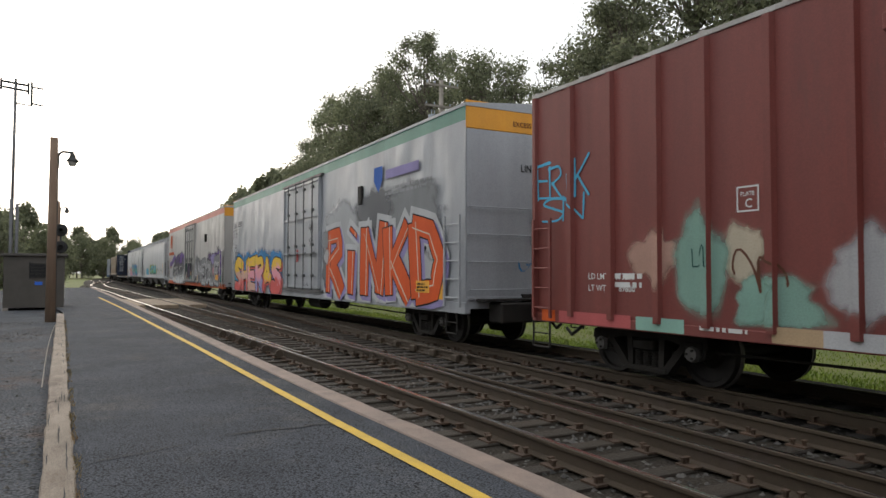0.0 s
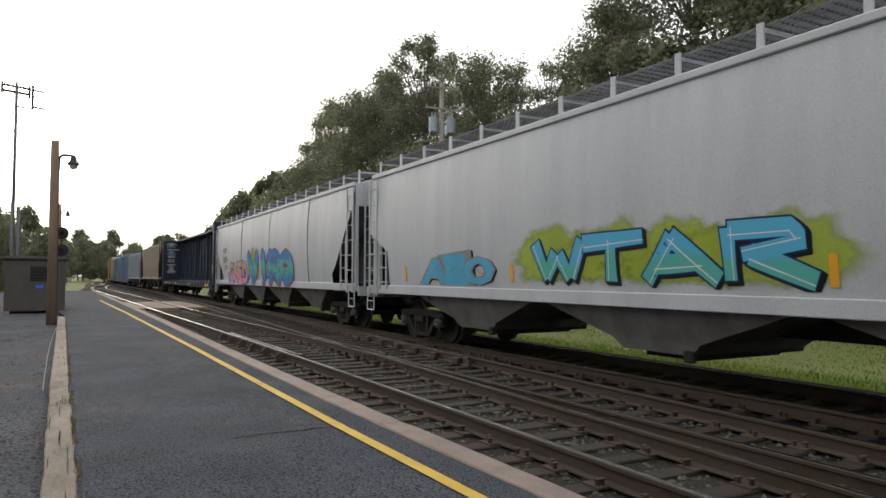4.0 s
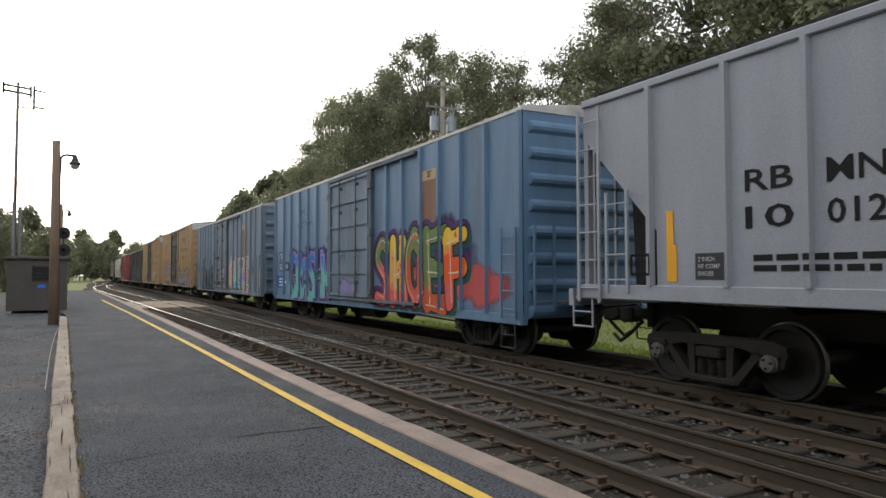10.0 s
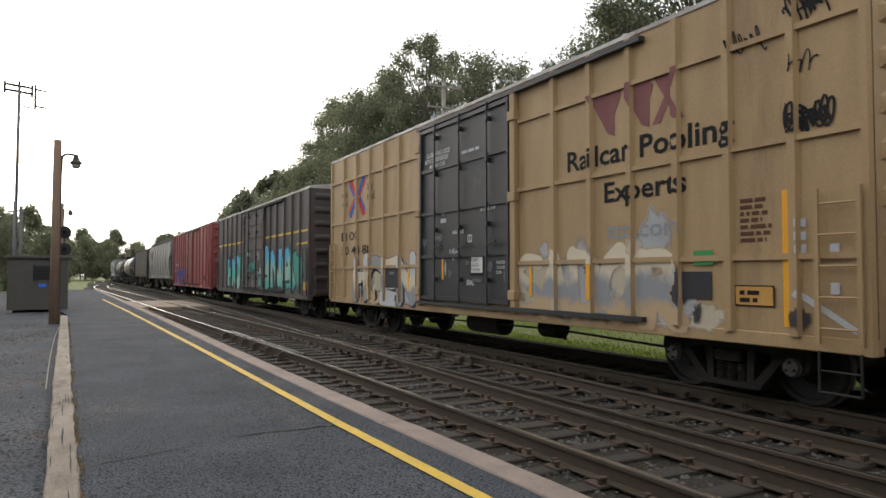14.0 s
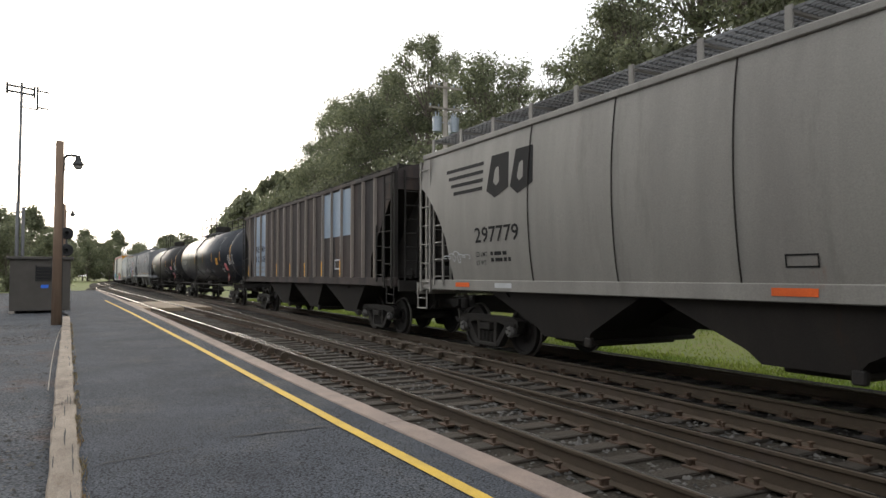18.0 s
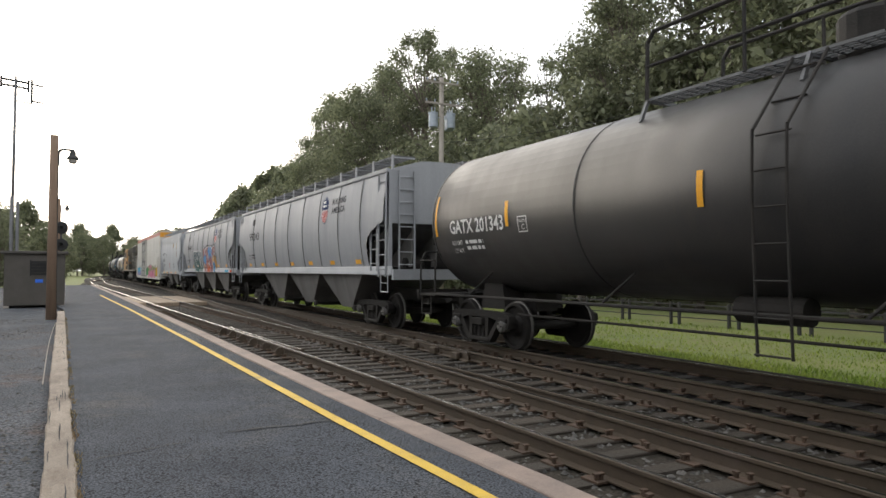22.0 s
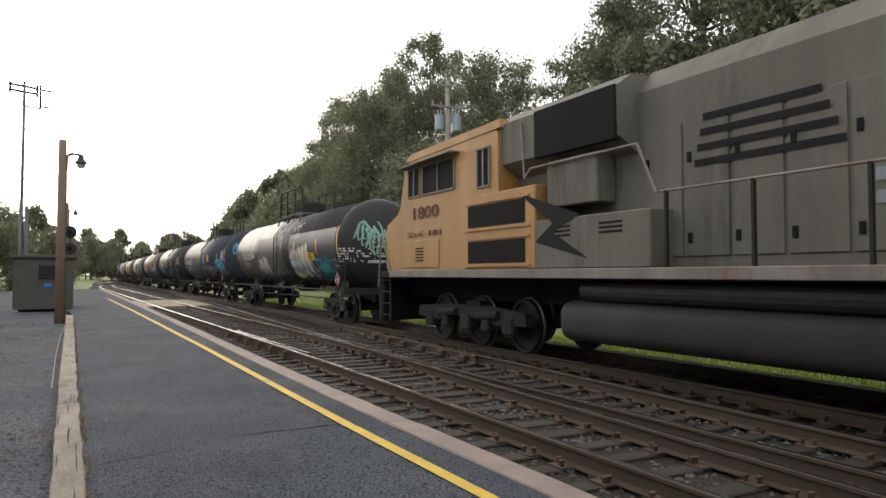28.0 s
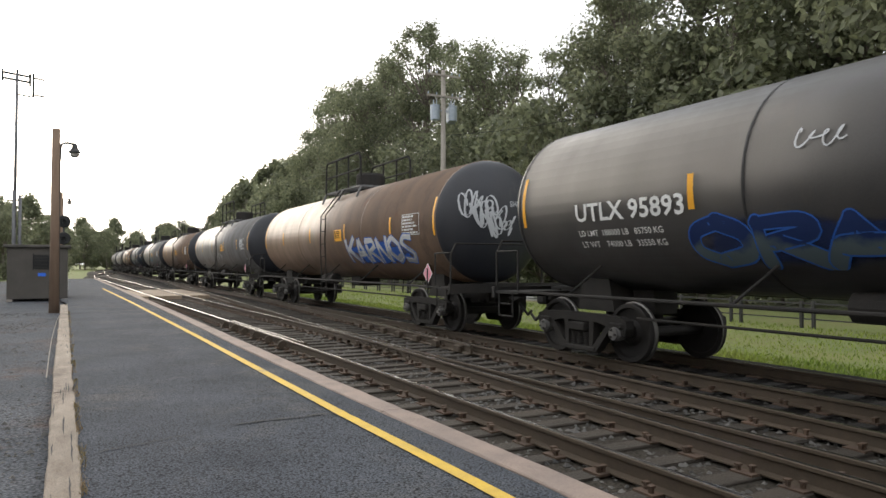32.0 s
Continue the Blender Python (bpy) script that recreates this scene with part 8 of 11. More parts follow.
for k, y in enumerate(xs):
    share("beam_post", col_mesh, c, pose(0, y, 0))
for k in range(n - 1):
    a, b = xs[k], xs[k + 1]
    if k in (8, 9):
        pairs = ((a, b), (b, a))
    else:
        pairs = ((b, a),) if (k % 2 == 0) else ()
    for p, q in pairs:
        bm = bmesh.new()
        bar(bm, (0, p, 1.25), (0, q, 4.3), 0.09, 0.09)
        part("diagonal_brace", bm, M["brace_grey"], c)
sd = flat_side(1.525)
for y, w in ((104.4, 0.5), (110.8, 0.35), (117.5, 0.35), (123.6, 0.5)):
    panel(sd, c, y - m - w, y - m + w, 0.92, 1.06, M["stripe"], "reflector_strip", 0.004)
word(sd, c, "NOKL", 122.5 - m, 0.90, 0.17, INK("white"))
bars(sd, c, 121.3 - m, 1.05, 1.0, 0.1, 1, INK("white"), 3)
word(sd, c, "75-0", 111.8 - m, 0.92, 0.12, INK("white"))
# notices on the inner face of the far bulkhead
bm = bmesh.new()
rnd = random.Random(8)
for x0, wide in ((-1.3, 0.9), (0.1, 0.75)):
    for k in range(26):
        if k in (4, 5, 6, 13, 17):
            continue
        w = wide * rnd.uniform(0.35, 0.9)
        z = 4.25 - k * 0.1
        x = x0 + (wide - w) / 2
        bm.faces.new([bm.verts.new(p) for p in ((x, l - 0.167, z), (x + w, l - 0.167, z), (x + w, l - 0.167, z + 0.04), (x, l - 0.167, z + 0.04))])
part("notice_print", bm, INK("silver"), c, "small white loading notices")
for x, z, h in ((-1.2, 3.65, 0.14), (0.15, 3.4, 0.12)):
    vs, fs = letters("WARNING", 0.01)
    bm = bmesh.new()
    made = [bm.verts.new((x + u * h / 0.69, l - 0.168, z + v * h / 0.69)) for u, v in vs]
    for f in fs:
        bm.faces.new([made[i] for i in f])
    part("notice_heading", bm, INK("silver"), c)
stripes(flat_side(1.5), c, [l - 0.08, -l + 0.08], 1.6, 2.1, 0.12)

# ==== cars 6 and 7: post-sided hoppers ====
paint("hopper_rusty", (0.42, 0.375, 0.305), (0.33, 0.27, 0.21), 0.7, rust=0.70, rust_col=(0.22, 0.09, 0.04), dirt=(0.12, 0.07, 0.045), dirt_amount=0.38, bump=0.15, streak=0.2)
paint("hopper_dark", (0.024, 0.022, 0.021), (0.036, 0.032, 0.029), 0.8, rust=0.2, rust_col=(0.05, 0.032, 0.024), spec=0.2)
c, sd, m = hopper("beige hopper car streaked all over with rust", 127.8, 145.5, 4.25, 1.40, "hopper_rusty", "hopper_dark", (1.55, 4.0, 1.6, 1.0), 3, [143.33, 142.48, 141.66, 140.9, 140.17, 139.4, 138.5, 137.55, 136.55, 135.59, 134.71, 133.9, 133.07, 132.23, 131.42, 130.66, 129.92], 0.0, "post_cream" if paint("post_cream", (0.42, 0.37, 0.30), (0.32, 0.26, 0.20), 0.7, rust=0.45, rust_col=(0.25, 0.11, 0.05)) else "", name="hopper_car", frame_mat="iron", top_mat="iron", walk_h=0.15, span=10.9, shift=-1.2)
paint("patch_pale", (0.42, 0.42, 0.41), (0.36, 0.36, 0.35), 0.6, rust=0.25, rust_col=(0.26, 0.13, 0.06), dirt_amount=0.2)
paint("patch_blue", (0.25, 0.32, 0.40), (0.20, 0.26, 0.33), 0.6, dirt_amount=0.15)
for y, w, z0, z1, mt in ((134.25, 0.27, 1.45, 2.15, "patch_blue"), (130.98, 0.24, 1.45, 2.2, "patch_blue"), (136.1, 0.3, 1.45, 2.3, "ink_tan"), (131.75, 0.26, 1.6, 1.95, "ink_grey"), (142.05, 0.33, 1.45, 3.9, "patch_pale"), (142.9, 0.33, 1.45, 4.0, "patch_pale"), (141.3, 0.26, 1.45, 2.0, "patch_blue")):
    panel(sd, c, y - m - w, y - m + w, z0, z1, M[mt], "paint_patch", 0.004, n=4)
for k_, (w_, y_, z_) in enumerate((("RB", 143.22, 2.85), ("MN", 142.36, 2.85), ("10", 143.22, 2.4), ("04", 142.36, 2.4))):
    word(sd, c, w_, y_ - m, z_, 0.22, INK("grey"), 0.5)
stripes(sd, c, [129.72 - m], 1.5, 2.4, 0.13)
stripes(sd, c, [133.05 - m, 136.6 - m, 140.85 - m], 1.45, 1.9)
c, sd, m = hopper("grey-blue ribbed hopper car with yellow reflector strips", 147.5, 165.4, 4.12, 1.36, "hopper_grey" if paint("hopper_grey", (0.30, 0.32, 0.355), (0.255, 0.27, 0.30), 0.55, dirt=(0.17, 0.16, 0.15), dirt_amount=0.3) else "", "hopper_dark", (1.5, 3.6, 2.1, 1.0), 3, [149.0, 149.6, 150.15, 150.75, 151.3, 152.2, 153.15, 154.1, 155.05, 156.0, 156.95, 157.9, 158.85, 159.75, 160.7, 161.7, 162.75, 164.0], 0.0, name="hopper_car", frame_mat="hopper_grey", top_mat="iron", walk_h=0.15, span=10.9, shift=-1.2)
stripes(sd, c, [149.0 - m, 152.9 - m, 155.9 - m, 158.8 - m, 163.6 - m], 1.42, 1.9)
stripes(sd, c, [149.02 - m, 163.66 - m], 1.42, 2.35, 0.12)
for w_, y_, z_ in (("RB", 162.5, 2.48), ("MN", 161.5, 2.48), ("10", 162.5, 2.05), ("012", 161.5, 2.05)):
    word(sd, c, w_, y_ - m, z_, 0.25, INK("black"), 0.62)
bars(sd, c, 162.4 - m, 1.74, 1.9, 0.07, 2, INK("black"), 5)
panel(sd, c, 162.75 - m, 163.25 - m, 1.45, 1.78, INK("coal"), "notice_plate", 0.006)
for q, w_ in enumerate(("2 INCH", "HF COMP", "SHOES")):
    word(sd, c, w_, 163.2 - m, 1.68 - 0.09 * q, 0.055, INK("silver"), None, 0.006, 0.010)
panel(sd, c, 149.35 - m, 149.75 - m, 1.5, 1.75, INK("black"), "marking", 0.006)
bars(sd, c, 149.7 - m, 1.72, 0.32, 0.03, 4, INK("silver"), 6, lift=0.009)
frame_box(sd, c, 150.85 - m, 151.25 - m, 1.6, 1.9, 0.04, INK("black"))
panel(sd, c, 148.75 - m, 149.0 - m, 3.05, 3.3, INK("orange"), "marking", 0.006)
frame_box(sd, c, 163.95 - m, 164.4 - m, 1.5, 1.8, 0.04, INK("black"))

# ==== cars 8 and 9: blue box cars ====
paint("jamb_rust", (0.10, 0.135, 0.17), (0.075, 0.085, 0.095), 0.75, rust=0.55, rust_col=(0.075, 0.042, 0.03))
paint("box_blue", (0.105, 0.195, 0.31), (0.085, 0.155, 0.245), 0.6, rust=0.15, dirt=(0.10, 0.10, 0.10), dirt_amount=0.35)
paint("door_worn", (0.13, 0.19, 0.25), (0.10, 0.145, 0.19), 0.65, rust=0.38, rust_col=(0.10, 0.055, 0.035), dirt_amount=0.3)
paint("patch_rust", (0.20, 0.11, 0.075), (0.26, 0.15, 0.10), 0.8, rust=0.3)
pale = paint("box_blue_grey", (0.15, 0.20, 0.255), (0.115, 0.155, 0.20), 0.65, rust=0.22, dirt=(0.11, 0.105, 0.10), dirt_amount=0.4)
c, sd, m = boxcar("blue box car with red and yellow graffiti and worn doors", 167.0, 183.6, 4.45, "box_blue", "galv_roof", [182.35, 181.4, 180.35, 179.4, 178.45, 172.87, 171.94, 170.97, 170.09, 169.16, 168.2], (177.0, 173.9), "door_worn", "jamb_rust", z0=0.80, sill=0.64, door_ribs=4, door_label="worn blue plug door with dark fittings", jamb_mat="jamb_rust")
panel(sd, c, 170.16 - m, 170.9 - m, 2.3, 3.6, M["patch_rust"], "bare_patch", 0.005)
panel(sd, c, 170.14 - m, 170.92 - m, 3.6, 3.82, INK("tan"), "lintel_plate", 0.010)
bars(sd, c, 170.65 - m, 3.79, 0.22, 0.03, 3, INK("black"), 6, lift=0.016)
blob(sd, c, 168.5 - m, 1.3, 1.3, 0.5, INK("coral"), 5, 0.3, 0.0045, z_low=0.82)
piece(sd, c, "SHOEF", 173.6 - m, 168.9 - m, 0.68, 2.5, [("olive", "coral", "coral"), ("gold", "amber", "coral"), ("olive", "rust", "coral"), ("olive", "olive", "rust"), ("gold", "fire", "coral")], "black", "violet", "darkgreen", "cream", ((0.3, 0.6, 0.3, 0.55, "violet"), (0.8, 0.75, 0.28, 0.5, "violet"), (0.5, 0.25, 0.5, 0.4, "coral")), 6, 0.34, True, "red, yellow and green wild letters on violet", 0.02, 1.3, dots="coral")
blob(sd, c, 175.5 - m, 1.1, 0.8, 0.35, INK("lilac"), 4, 0.5, 0.075, z_low=0.95)
piece(sd, c, "GRASHN", 181.5 - m, 177.2 - m, 0.68, 2.2, [("blue", "darkgreen", "teal"), ("blue", "teal", "teal")] * 3, "lilac", "violet", "violet", "mint", ((0.2, 0.75, 0.25, 0.45, "violet"), (0.6, 0.8, 0.3, 0.45, "violet"), (0.9, 0.75, 0.2, 0.45, "navy")), 4, 0.26, False, "blue and teal letters with violet borders", 0.03, 1.3)
for w_, y, z in (("CIC", 183.0, 2.1), ("62", 182.95, 1.72), ("14", 182.15, 1.72)):
    panel(sd, c, y - m - 0.56, y - m + 0.03, z - 0.05, z + 0.27, INK("navy"), "number_panel", 0.006)
    word(sd, c, w_, y - m - 0.03, z, 0.22, INK("white"), lift=0.011)
panel(sd, c, 182.3 - m, 183.3 - m, 1.05, 1.5, INK("blue"), "paint_patch", 0.005)
bars(sd, c, 183.0 - m, 1.42, 1.0, 0.07, 3, INK("white"), 4, lift=0.010)
scribble(sd, c, 180.6 - m, 3.5, 1.1, 0.35, INK("navy"), 6, 0.03, 6)
scribble(sd, c, 180.8 - m, 3.0, 2.0, 0.4, INK("navy"), 16, 0.03, 7)
c, sd, m = boxcar("faded blue box car with salmon graffiti and rusty doors", 185.8, 202.3, 4.45, "box_blue_grey", "galv_roof", [201.2, 200.26, 199.4, 198.52, 197.62, 191.5, 190.54, 189.65, 188.73, 187.79, 186.9], (196.2, 192.9), "door_worn", "jamb_rust", z0=0.80, sill=0.64, door_ribs=4, rods=2, door_label="rust-worn blue plug door", jamb_mat="jamb_rust")
panel(sd, c, 188.8 - m, 189.58 - m, 2.2, 3.6, M["patch_rust"], "bare_patch", 0.0025)
panel(sd, c, 188.78 - m, 189.6 - m, 3.6, 3.82, INK("tan"), "lintel_plate", 0.010)
bars(sd, c, 189.3 - m, 3.79, 0.22, 0.03, 3, INK("black"), 6, lift=0.016)
piece(sd, c, "OASE", 192.3 - m, 188.3 - m, 0.68, 2.3, [("peach", "peach", "amber"), ("sky", "mint", "sky"), ("steel", "sky", "mint"), ("peach", "cerise", "peach")], "black", "silver", None, None, ((0.2, 0.5, 0.3, 0.5, "peach"), (0.8, 0.5, 0.3, 0.5, "peach"), (0.5, 0.8, 0.5, 0.3, "silver")), 7, 0.28, False, "pale blue and salmon letters with black borders", 0.022, 1.28, dots="cream")
piece(sd, c, "dude", 200.7 - m, 196.4 - m, 0.72, 2.12, ("coal", "black"), None, "black", "black", "silver", ((0.25, 0.3, 0.3, 0.5, "black"), (0.75, 0.3, 0.3, 0.55, "black")), 3, 0.26, True, "fat black lower-case letters with pale lines", 0.03, 1.1)
dr = flat_side(1.52 + 0.06)
for y_, z_, ry, rz, col in ((193.85, 1.6, 0.42, 0.42, "silver"), (193.35, 1.35, 0.3, 0.28, "steel"), (194.0, 1.6, 0.16, 0.35, "mint"), (194.65, 2.05, 0.14, 0.2, "cream"), (194.1, 1.12, 0.3, 0.08, "blue")):
    blob(dr, c, y_ - m, z_, ry, rz, INK(col), int(y_ * 7), 0.5, 0.006)
rnd = random.Random(91)
for k in range(26):
    edge = k % 3
    y_ = rnd.uniform(193.0, 196.1) if edge else rnd.choice((193.05, 196.08))
    z_ = rnd.choice((1.0, 1.05, 1.12, 2.42)) if edge else rnd.uniform(0.95, 2.9)
    blob(dr, c, y_ - m, z_, rnd.uniform(0.10, 0.34) if edge else 0.06, rnd.uniform(0.04, 0.13) if edge else rnd.uniform(0.12, 0.35), INK("brown"), 400 + k, 0.7, 0.007 + 0.0003 * k, "rust_patch")
panel(dr, c, 194.55 - m, 194.80 - m, 2.55, 3.3, pale, "latch_plate", 0.02)
panel(dr, c, 194.42 - m, 194.86 - m, 1.72, 2.42, pale, "latch_plate", 0.024)
for z_, ry, rz, col in ((2.9, 0.05, 0.2, "brown"), (2.72, 0.09, 0.08, "brown"), (2.2, 0.10, 0.12, "cream"), (1.95, 0.09, 0.10, "silver"), (1.82, 0.13, 0.08, "brown")):
    blob(dr, c, 194.66 - m, z_, ry, rz, INK(col), int(z_ * 90), 0.6, 0.03, "rust_patch")
panel(dr, c, 194.22 - m, 194.33 - m, 1.2, 1.78, M["stripe"], "reflector_strip", 0.018)
panel(dr, c, 193.95 - m, 194.22 - m, 3.62, 3.98, INK("tan"), "paint_patch", 0.006)
scribble(dr, c, 194.2 - m, 1.25, 0.65, 0.75, INK("black"), 31, 0.025, 4, 0.02)
panel(dr, c, 194.95 - m, 195.55 - m, 1.42, 1.84, INK("coal"), "notice_plate", 0.022)
bars(dr, c, 195.38 - m, 1.74, 0.3, 0.05, 3, INK("silver"), 3, lift=0.026)
graffiti(sd, c, "AMX", 195.4 - m, 193.2 - m, 0.95, 1.7, "pink", "black", None, 13, 0.05)
for w_, y, z in (("CIC", 201.65, 2.05), ("62", 201.55, 1.73), ("83", 200.75, 1.73)):
    panel(sd, c, y - m - 0.50, y - m + 0.03, z - 0.045, z + 0.26, INK("black"), "number_panel", 0.006)
    word(sd, c, w_, y - m - 0.03, z, 0.2, INK("white"), lift=0.011)
panel(sd, c, 200.3 - m, 200.9 - m, 1.98, 2.3, M["box_blue"], "paint_patch", 0.004)
bars(sd, c, 200.8 - m, 1.45, 0.8, 0.08, 3, INK("silver"), 9)
stripes(sd, c, [202.0 - m, 186.1 - m], 1.0, 1.8, 0.1)
scribble(sd, c, 187.6 - m, 1.4, 0.7, 0.7, INK("black"), 6, 0.03, 8)

# ==== cars 10 and 11: tan high box cars ====
paint("box_tan", (0.40, 0.27, 0.135), (0.33, 0.22, 0.115), 0.6, rust=0.12, dirt=(0.22, 0.14, 0.075), dirt_amount=0.35)
paint("door_black", (0.021, 0.023, 0.027), (0.030, 0.031, 0.034), 0.5, dirt=(0.06, 0.058, 0.056), dirt_amount=0.2)
for S0, S1, n_, label in ((204.9, 221.1, 0, "tan box car with black doors and blue block graffiti"), (223.8, 239.9, 1, "tan box car with black doors and white scrawled graffiti")):
    k = S0 - 204.9
    c, sd, m = boxcar(label, S0, S1, 4.92, "box_tan", "galv_roof", [s + k for s in (205.75, 206.6, 207.4, 208.25, 209.1, 210.0, 216.05, 216.98, 217.92, 218.87, 219.87)], (214.8 + k, 211.2 + k), "door_black", "door_black", z0=0.86, sill=0.72, rails=(4.2, 3.0, 1.72), end_ribs=9, door_ribs=3, rods=3, ladder_mat="box_tan", door_label="black plug door with white stencils")
    for s in (-1, 1):
        bm = bmesh.new()
        l = (S1 - S0) / 2
        box(bm, -1.5, 1.5, *sorted((s * (l + 0.085), s * (l + 0.075))), 4.5, 4.92)
        part("end_band", bm, INK("silver"), c, "white band across the end top")
    dr = flat_side(1.52 + 0.055)
    for w_, y, z in (("CLOSE AND LOCK", 214.6, 4.06), ("BOTH DOORS BEFORE", 214.68, 3.93), ("MOVING CAR", 214.45, 3.80)):
        word(dr, c, w_, y - 0.1 + k - m, z, 0.095, INK("white"), 1.08 if len(w_) > 10 else 0.7, 0.01, 0.012)
    word(dr, c, "NO LUBE REQUIRED", 212.24 + k - m, 2.73, 0.06, INK("white"), 0.55, 0.01, 0.012)
    bars(dr, c, 212.95 + k - m, 3.98, 0.80, 0.06, 1, INK("silver"), 5, lift=0.012)
    word(dr, c, "OPEN CLOSE", 213.34 + k - m, 2.34, 0.075, INK("white"), 0.46, 0.01, 0.012)
    word(dr, c, "SEAL", 212.76 + k - m, 1.32, 0.10, INK("white"), 0.30, 0.01, 0.012)
    for w_, z in (("UNLATCH", 1.72), ("TO CLOSE", 1.63), ("DOOR", 1.54)):
        word(dr, c, w_, 211.67 + k - m, z, 0.055, INK("white"), 0.28 if len(w_) > 4 else 0.17, 0.006, 0.012)
    frame_box(dr, c, 212.56 + k - m, 212.72 + k - m, 2.16, 2.30, 0.02, INK("white"))
    panel(dr, c, 212.63 + k - m, 212.65 + k - m, 2.18, 2.28, INK("white"), "marking", 0.012)
    panel(dr, c, 213.72 + k - m, 213.80 + k - m, 1.42, 1.85, M["stripe"], "reflector_strip", 0.012)
    blob(dr, c, 213.64 + k - m, 1.64, 0.06, 0.22, INK("silver"), 77 + n_, 0.4, 0.011, "paint_patch")
    panel(dr, c, 213.6 + k - m, 213.85 + k - m, 2.60, 2.69, INK("silver"), "door_plate", 0.012)
    blob(dr, c, 213.73 + k - m, 2.79, 0.07, 0.04, INK("silver"), 79 + n_, 0.5, 0.011, "paint_patch")
    for q, (y, z, w, h) in enumerate(((213.25, 2.0, 0.12, 0.10), (213.23, 1.84, 0.06, 0.05), (213.45, 1.55, 0.13, 0.12), (211.9, 1.68, 0.12, 0.17), (212.75, 1.76, 0.10, 0.10), (211.4, 1.52, 0.05, 0.12), (212.35, 1.42, 0.25, 0.05))):
        blob(dr, c, y + k - m, z, w, h, INK("steel"), 250 + q + n_ * 7, 0.7, 0.010 + 0.0003 * q, "paint_patch")
    scribble(dr, c, 213.5 + k - m, 1.75, 0.45, 0.4, INK("silver"), 31 + n_ * 5, 0.03, 4, 0.013)
    scribble(dr, c, 212.95 + k - m, 3.4, 0.85, 0.5, INK("steel"), 64 + n_ * 5, 0.014, 14, 0.013)
    scribble(dr, c, 212.5 + k - m, 3.15, 0.35, 0.3, INK("steel"), 71 + n_ * 5, 0.013, 8, 0.013)
    scribble(dr, c, 214.78 + k - m, 2.05, 0.35, 0.32, INK("grey"), 81 + n_ * 5, 0.016, 9, 0.013)
    scribble(dr, c, 214.2 + k - m, 2.2, 0.45, 0.2, INK("grey"), 84 + n_ * 5, 0.014, 8, 0.013)
    if n_:
        panel(dr, c, 231.02 - m, 231.52 - m, 1.50, 1.90, INK("black"), "notice_plate", 0.011)
        panel(dr, c, 231.05 - m, 231.48 - m, 1.56, 1.86, INK("white"), "paper_notice", 0.015)
        for w_, z, w in (("DO NOT", 1.77, 0.26), ("UNLOAD", 1.675, 0.29), ("THIS SIDE", 1.585, 0.34)):
            word(dr, c, w_, 231.46 - m, z, 0.06, INK("black"), w, 0.008, 0.019)
    if not n_:
        word(sd, c, "Railcar Pooling", 210.14 - m, 3.20, 0.29, INK("black"), 3.1, 0.02)
        word(sd, c, "Experts", 209.3 - m, 2.64, 0.28, INK("black"), 1.55, 0.02)
    else:
        word(sd, c, "Railcar Pooling", 228.56 - m, 3.14, 0.30, INK("black"), 3.15, 0.02)
        word(sd, c, "Experts", 227.7 - m, 2.58, 0.28, INK("black"), 1.55, 0.02)
        word(sd, c, "ttx.com", 227.66 - m, 2.04, 0.24, INK("grey"), 1.44, 0.02)
    y = 227.95 + k - 18.9 - m
    for pts in ([(0.12, 4.22), (-0.62, 4.22), (-0.62, 4.08), (-0.33, 4.08), (-0.33, 3.58), (-0.48, 3.52), (-0.48, 4.08), (0.0, 4.08)],
                [(-0.7, 4.22), (-1.12, 4.22), (-1.25, 4.08), (-1.02, 4.08), (-1.02, 3.58), (-1.17, 3.52), (-1.17, 4.08), (-0.7, 4.08)],
                [(-1.22, 4.22), (-1.38, 4.22), (-1.52, 4.0), (-1.62, 4.22), (-1.74, 4.22), (-1.58, 3.88), (-1.78, 3.54), (-1.64, 3.54), (-1.50, 3.76), (-1.36, 3.54), (-1.22, 3.54), (-1.44, 3.88)]):
        outline_shape(sd, c, [(y + p[0], p[1]) for p in pts], INK("plum"), "logo_shape", 0.006)
    y = 218.9 + k - m
    for sx in (-1, 1):
        for sz in (-1, 1):
            first, second = ("red", "blue") if sx * sz > 0 else ("blue", "red")
            outline_shape(sd, c, [(y + sx * 0.62, 3.66 + sz * 0.50), (y + sx * 0.42, 3.66 + sz * 0.56), (y + sx * 0.02, 3.66 + sz * 0.06), (y + sx * 0.14, 3.66 + sz * 0.02)], INK(first), "logo_shape", 0.006)
            outline_shape(sd, c, [(y + sx * 0.60, 3.66 + sz * 0.34), (y + sx * 0.61, 3.66 + sz * 0.48), (y + sx * 0.15, 3.66 + sz * 0.015), (y + sx * 0.24, 3.66)], INK(second), "logo_shape", 0.0075)
    word(sd, c, "any", y - 0.75, 3.78, 0.2, INK("coal"))
    word(sd, c, "road", y - 0.75, 3.5, 0.2, INK("coal"))
    word(sd, c, "next", y + 1.15, 3.72, 0.17, INK("coal"), 0.45)
    word(sd, c, "load", y + 1.15, 3.46, 0.17, INK("coal"), 0.42)
    word(sd, c, "FB OX", 220.14 + k - m, 2.48, 0.24, INK("black"), 1.40, 0.01)
    word(sd, c, "50 65" if not n_ else "50 44 88", 220.14 + k - m, 2.08, 0.24, INK("black"), 1.40 if not n_ else 2.26, 0.01)
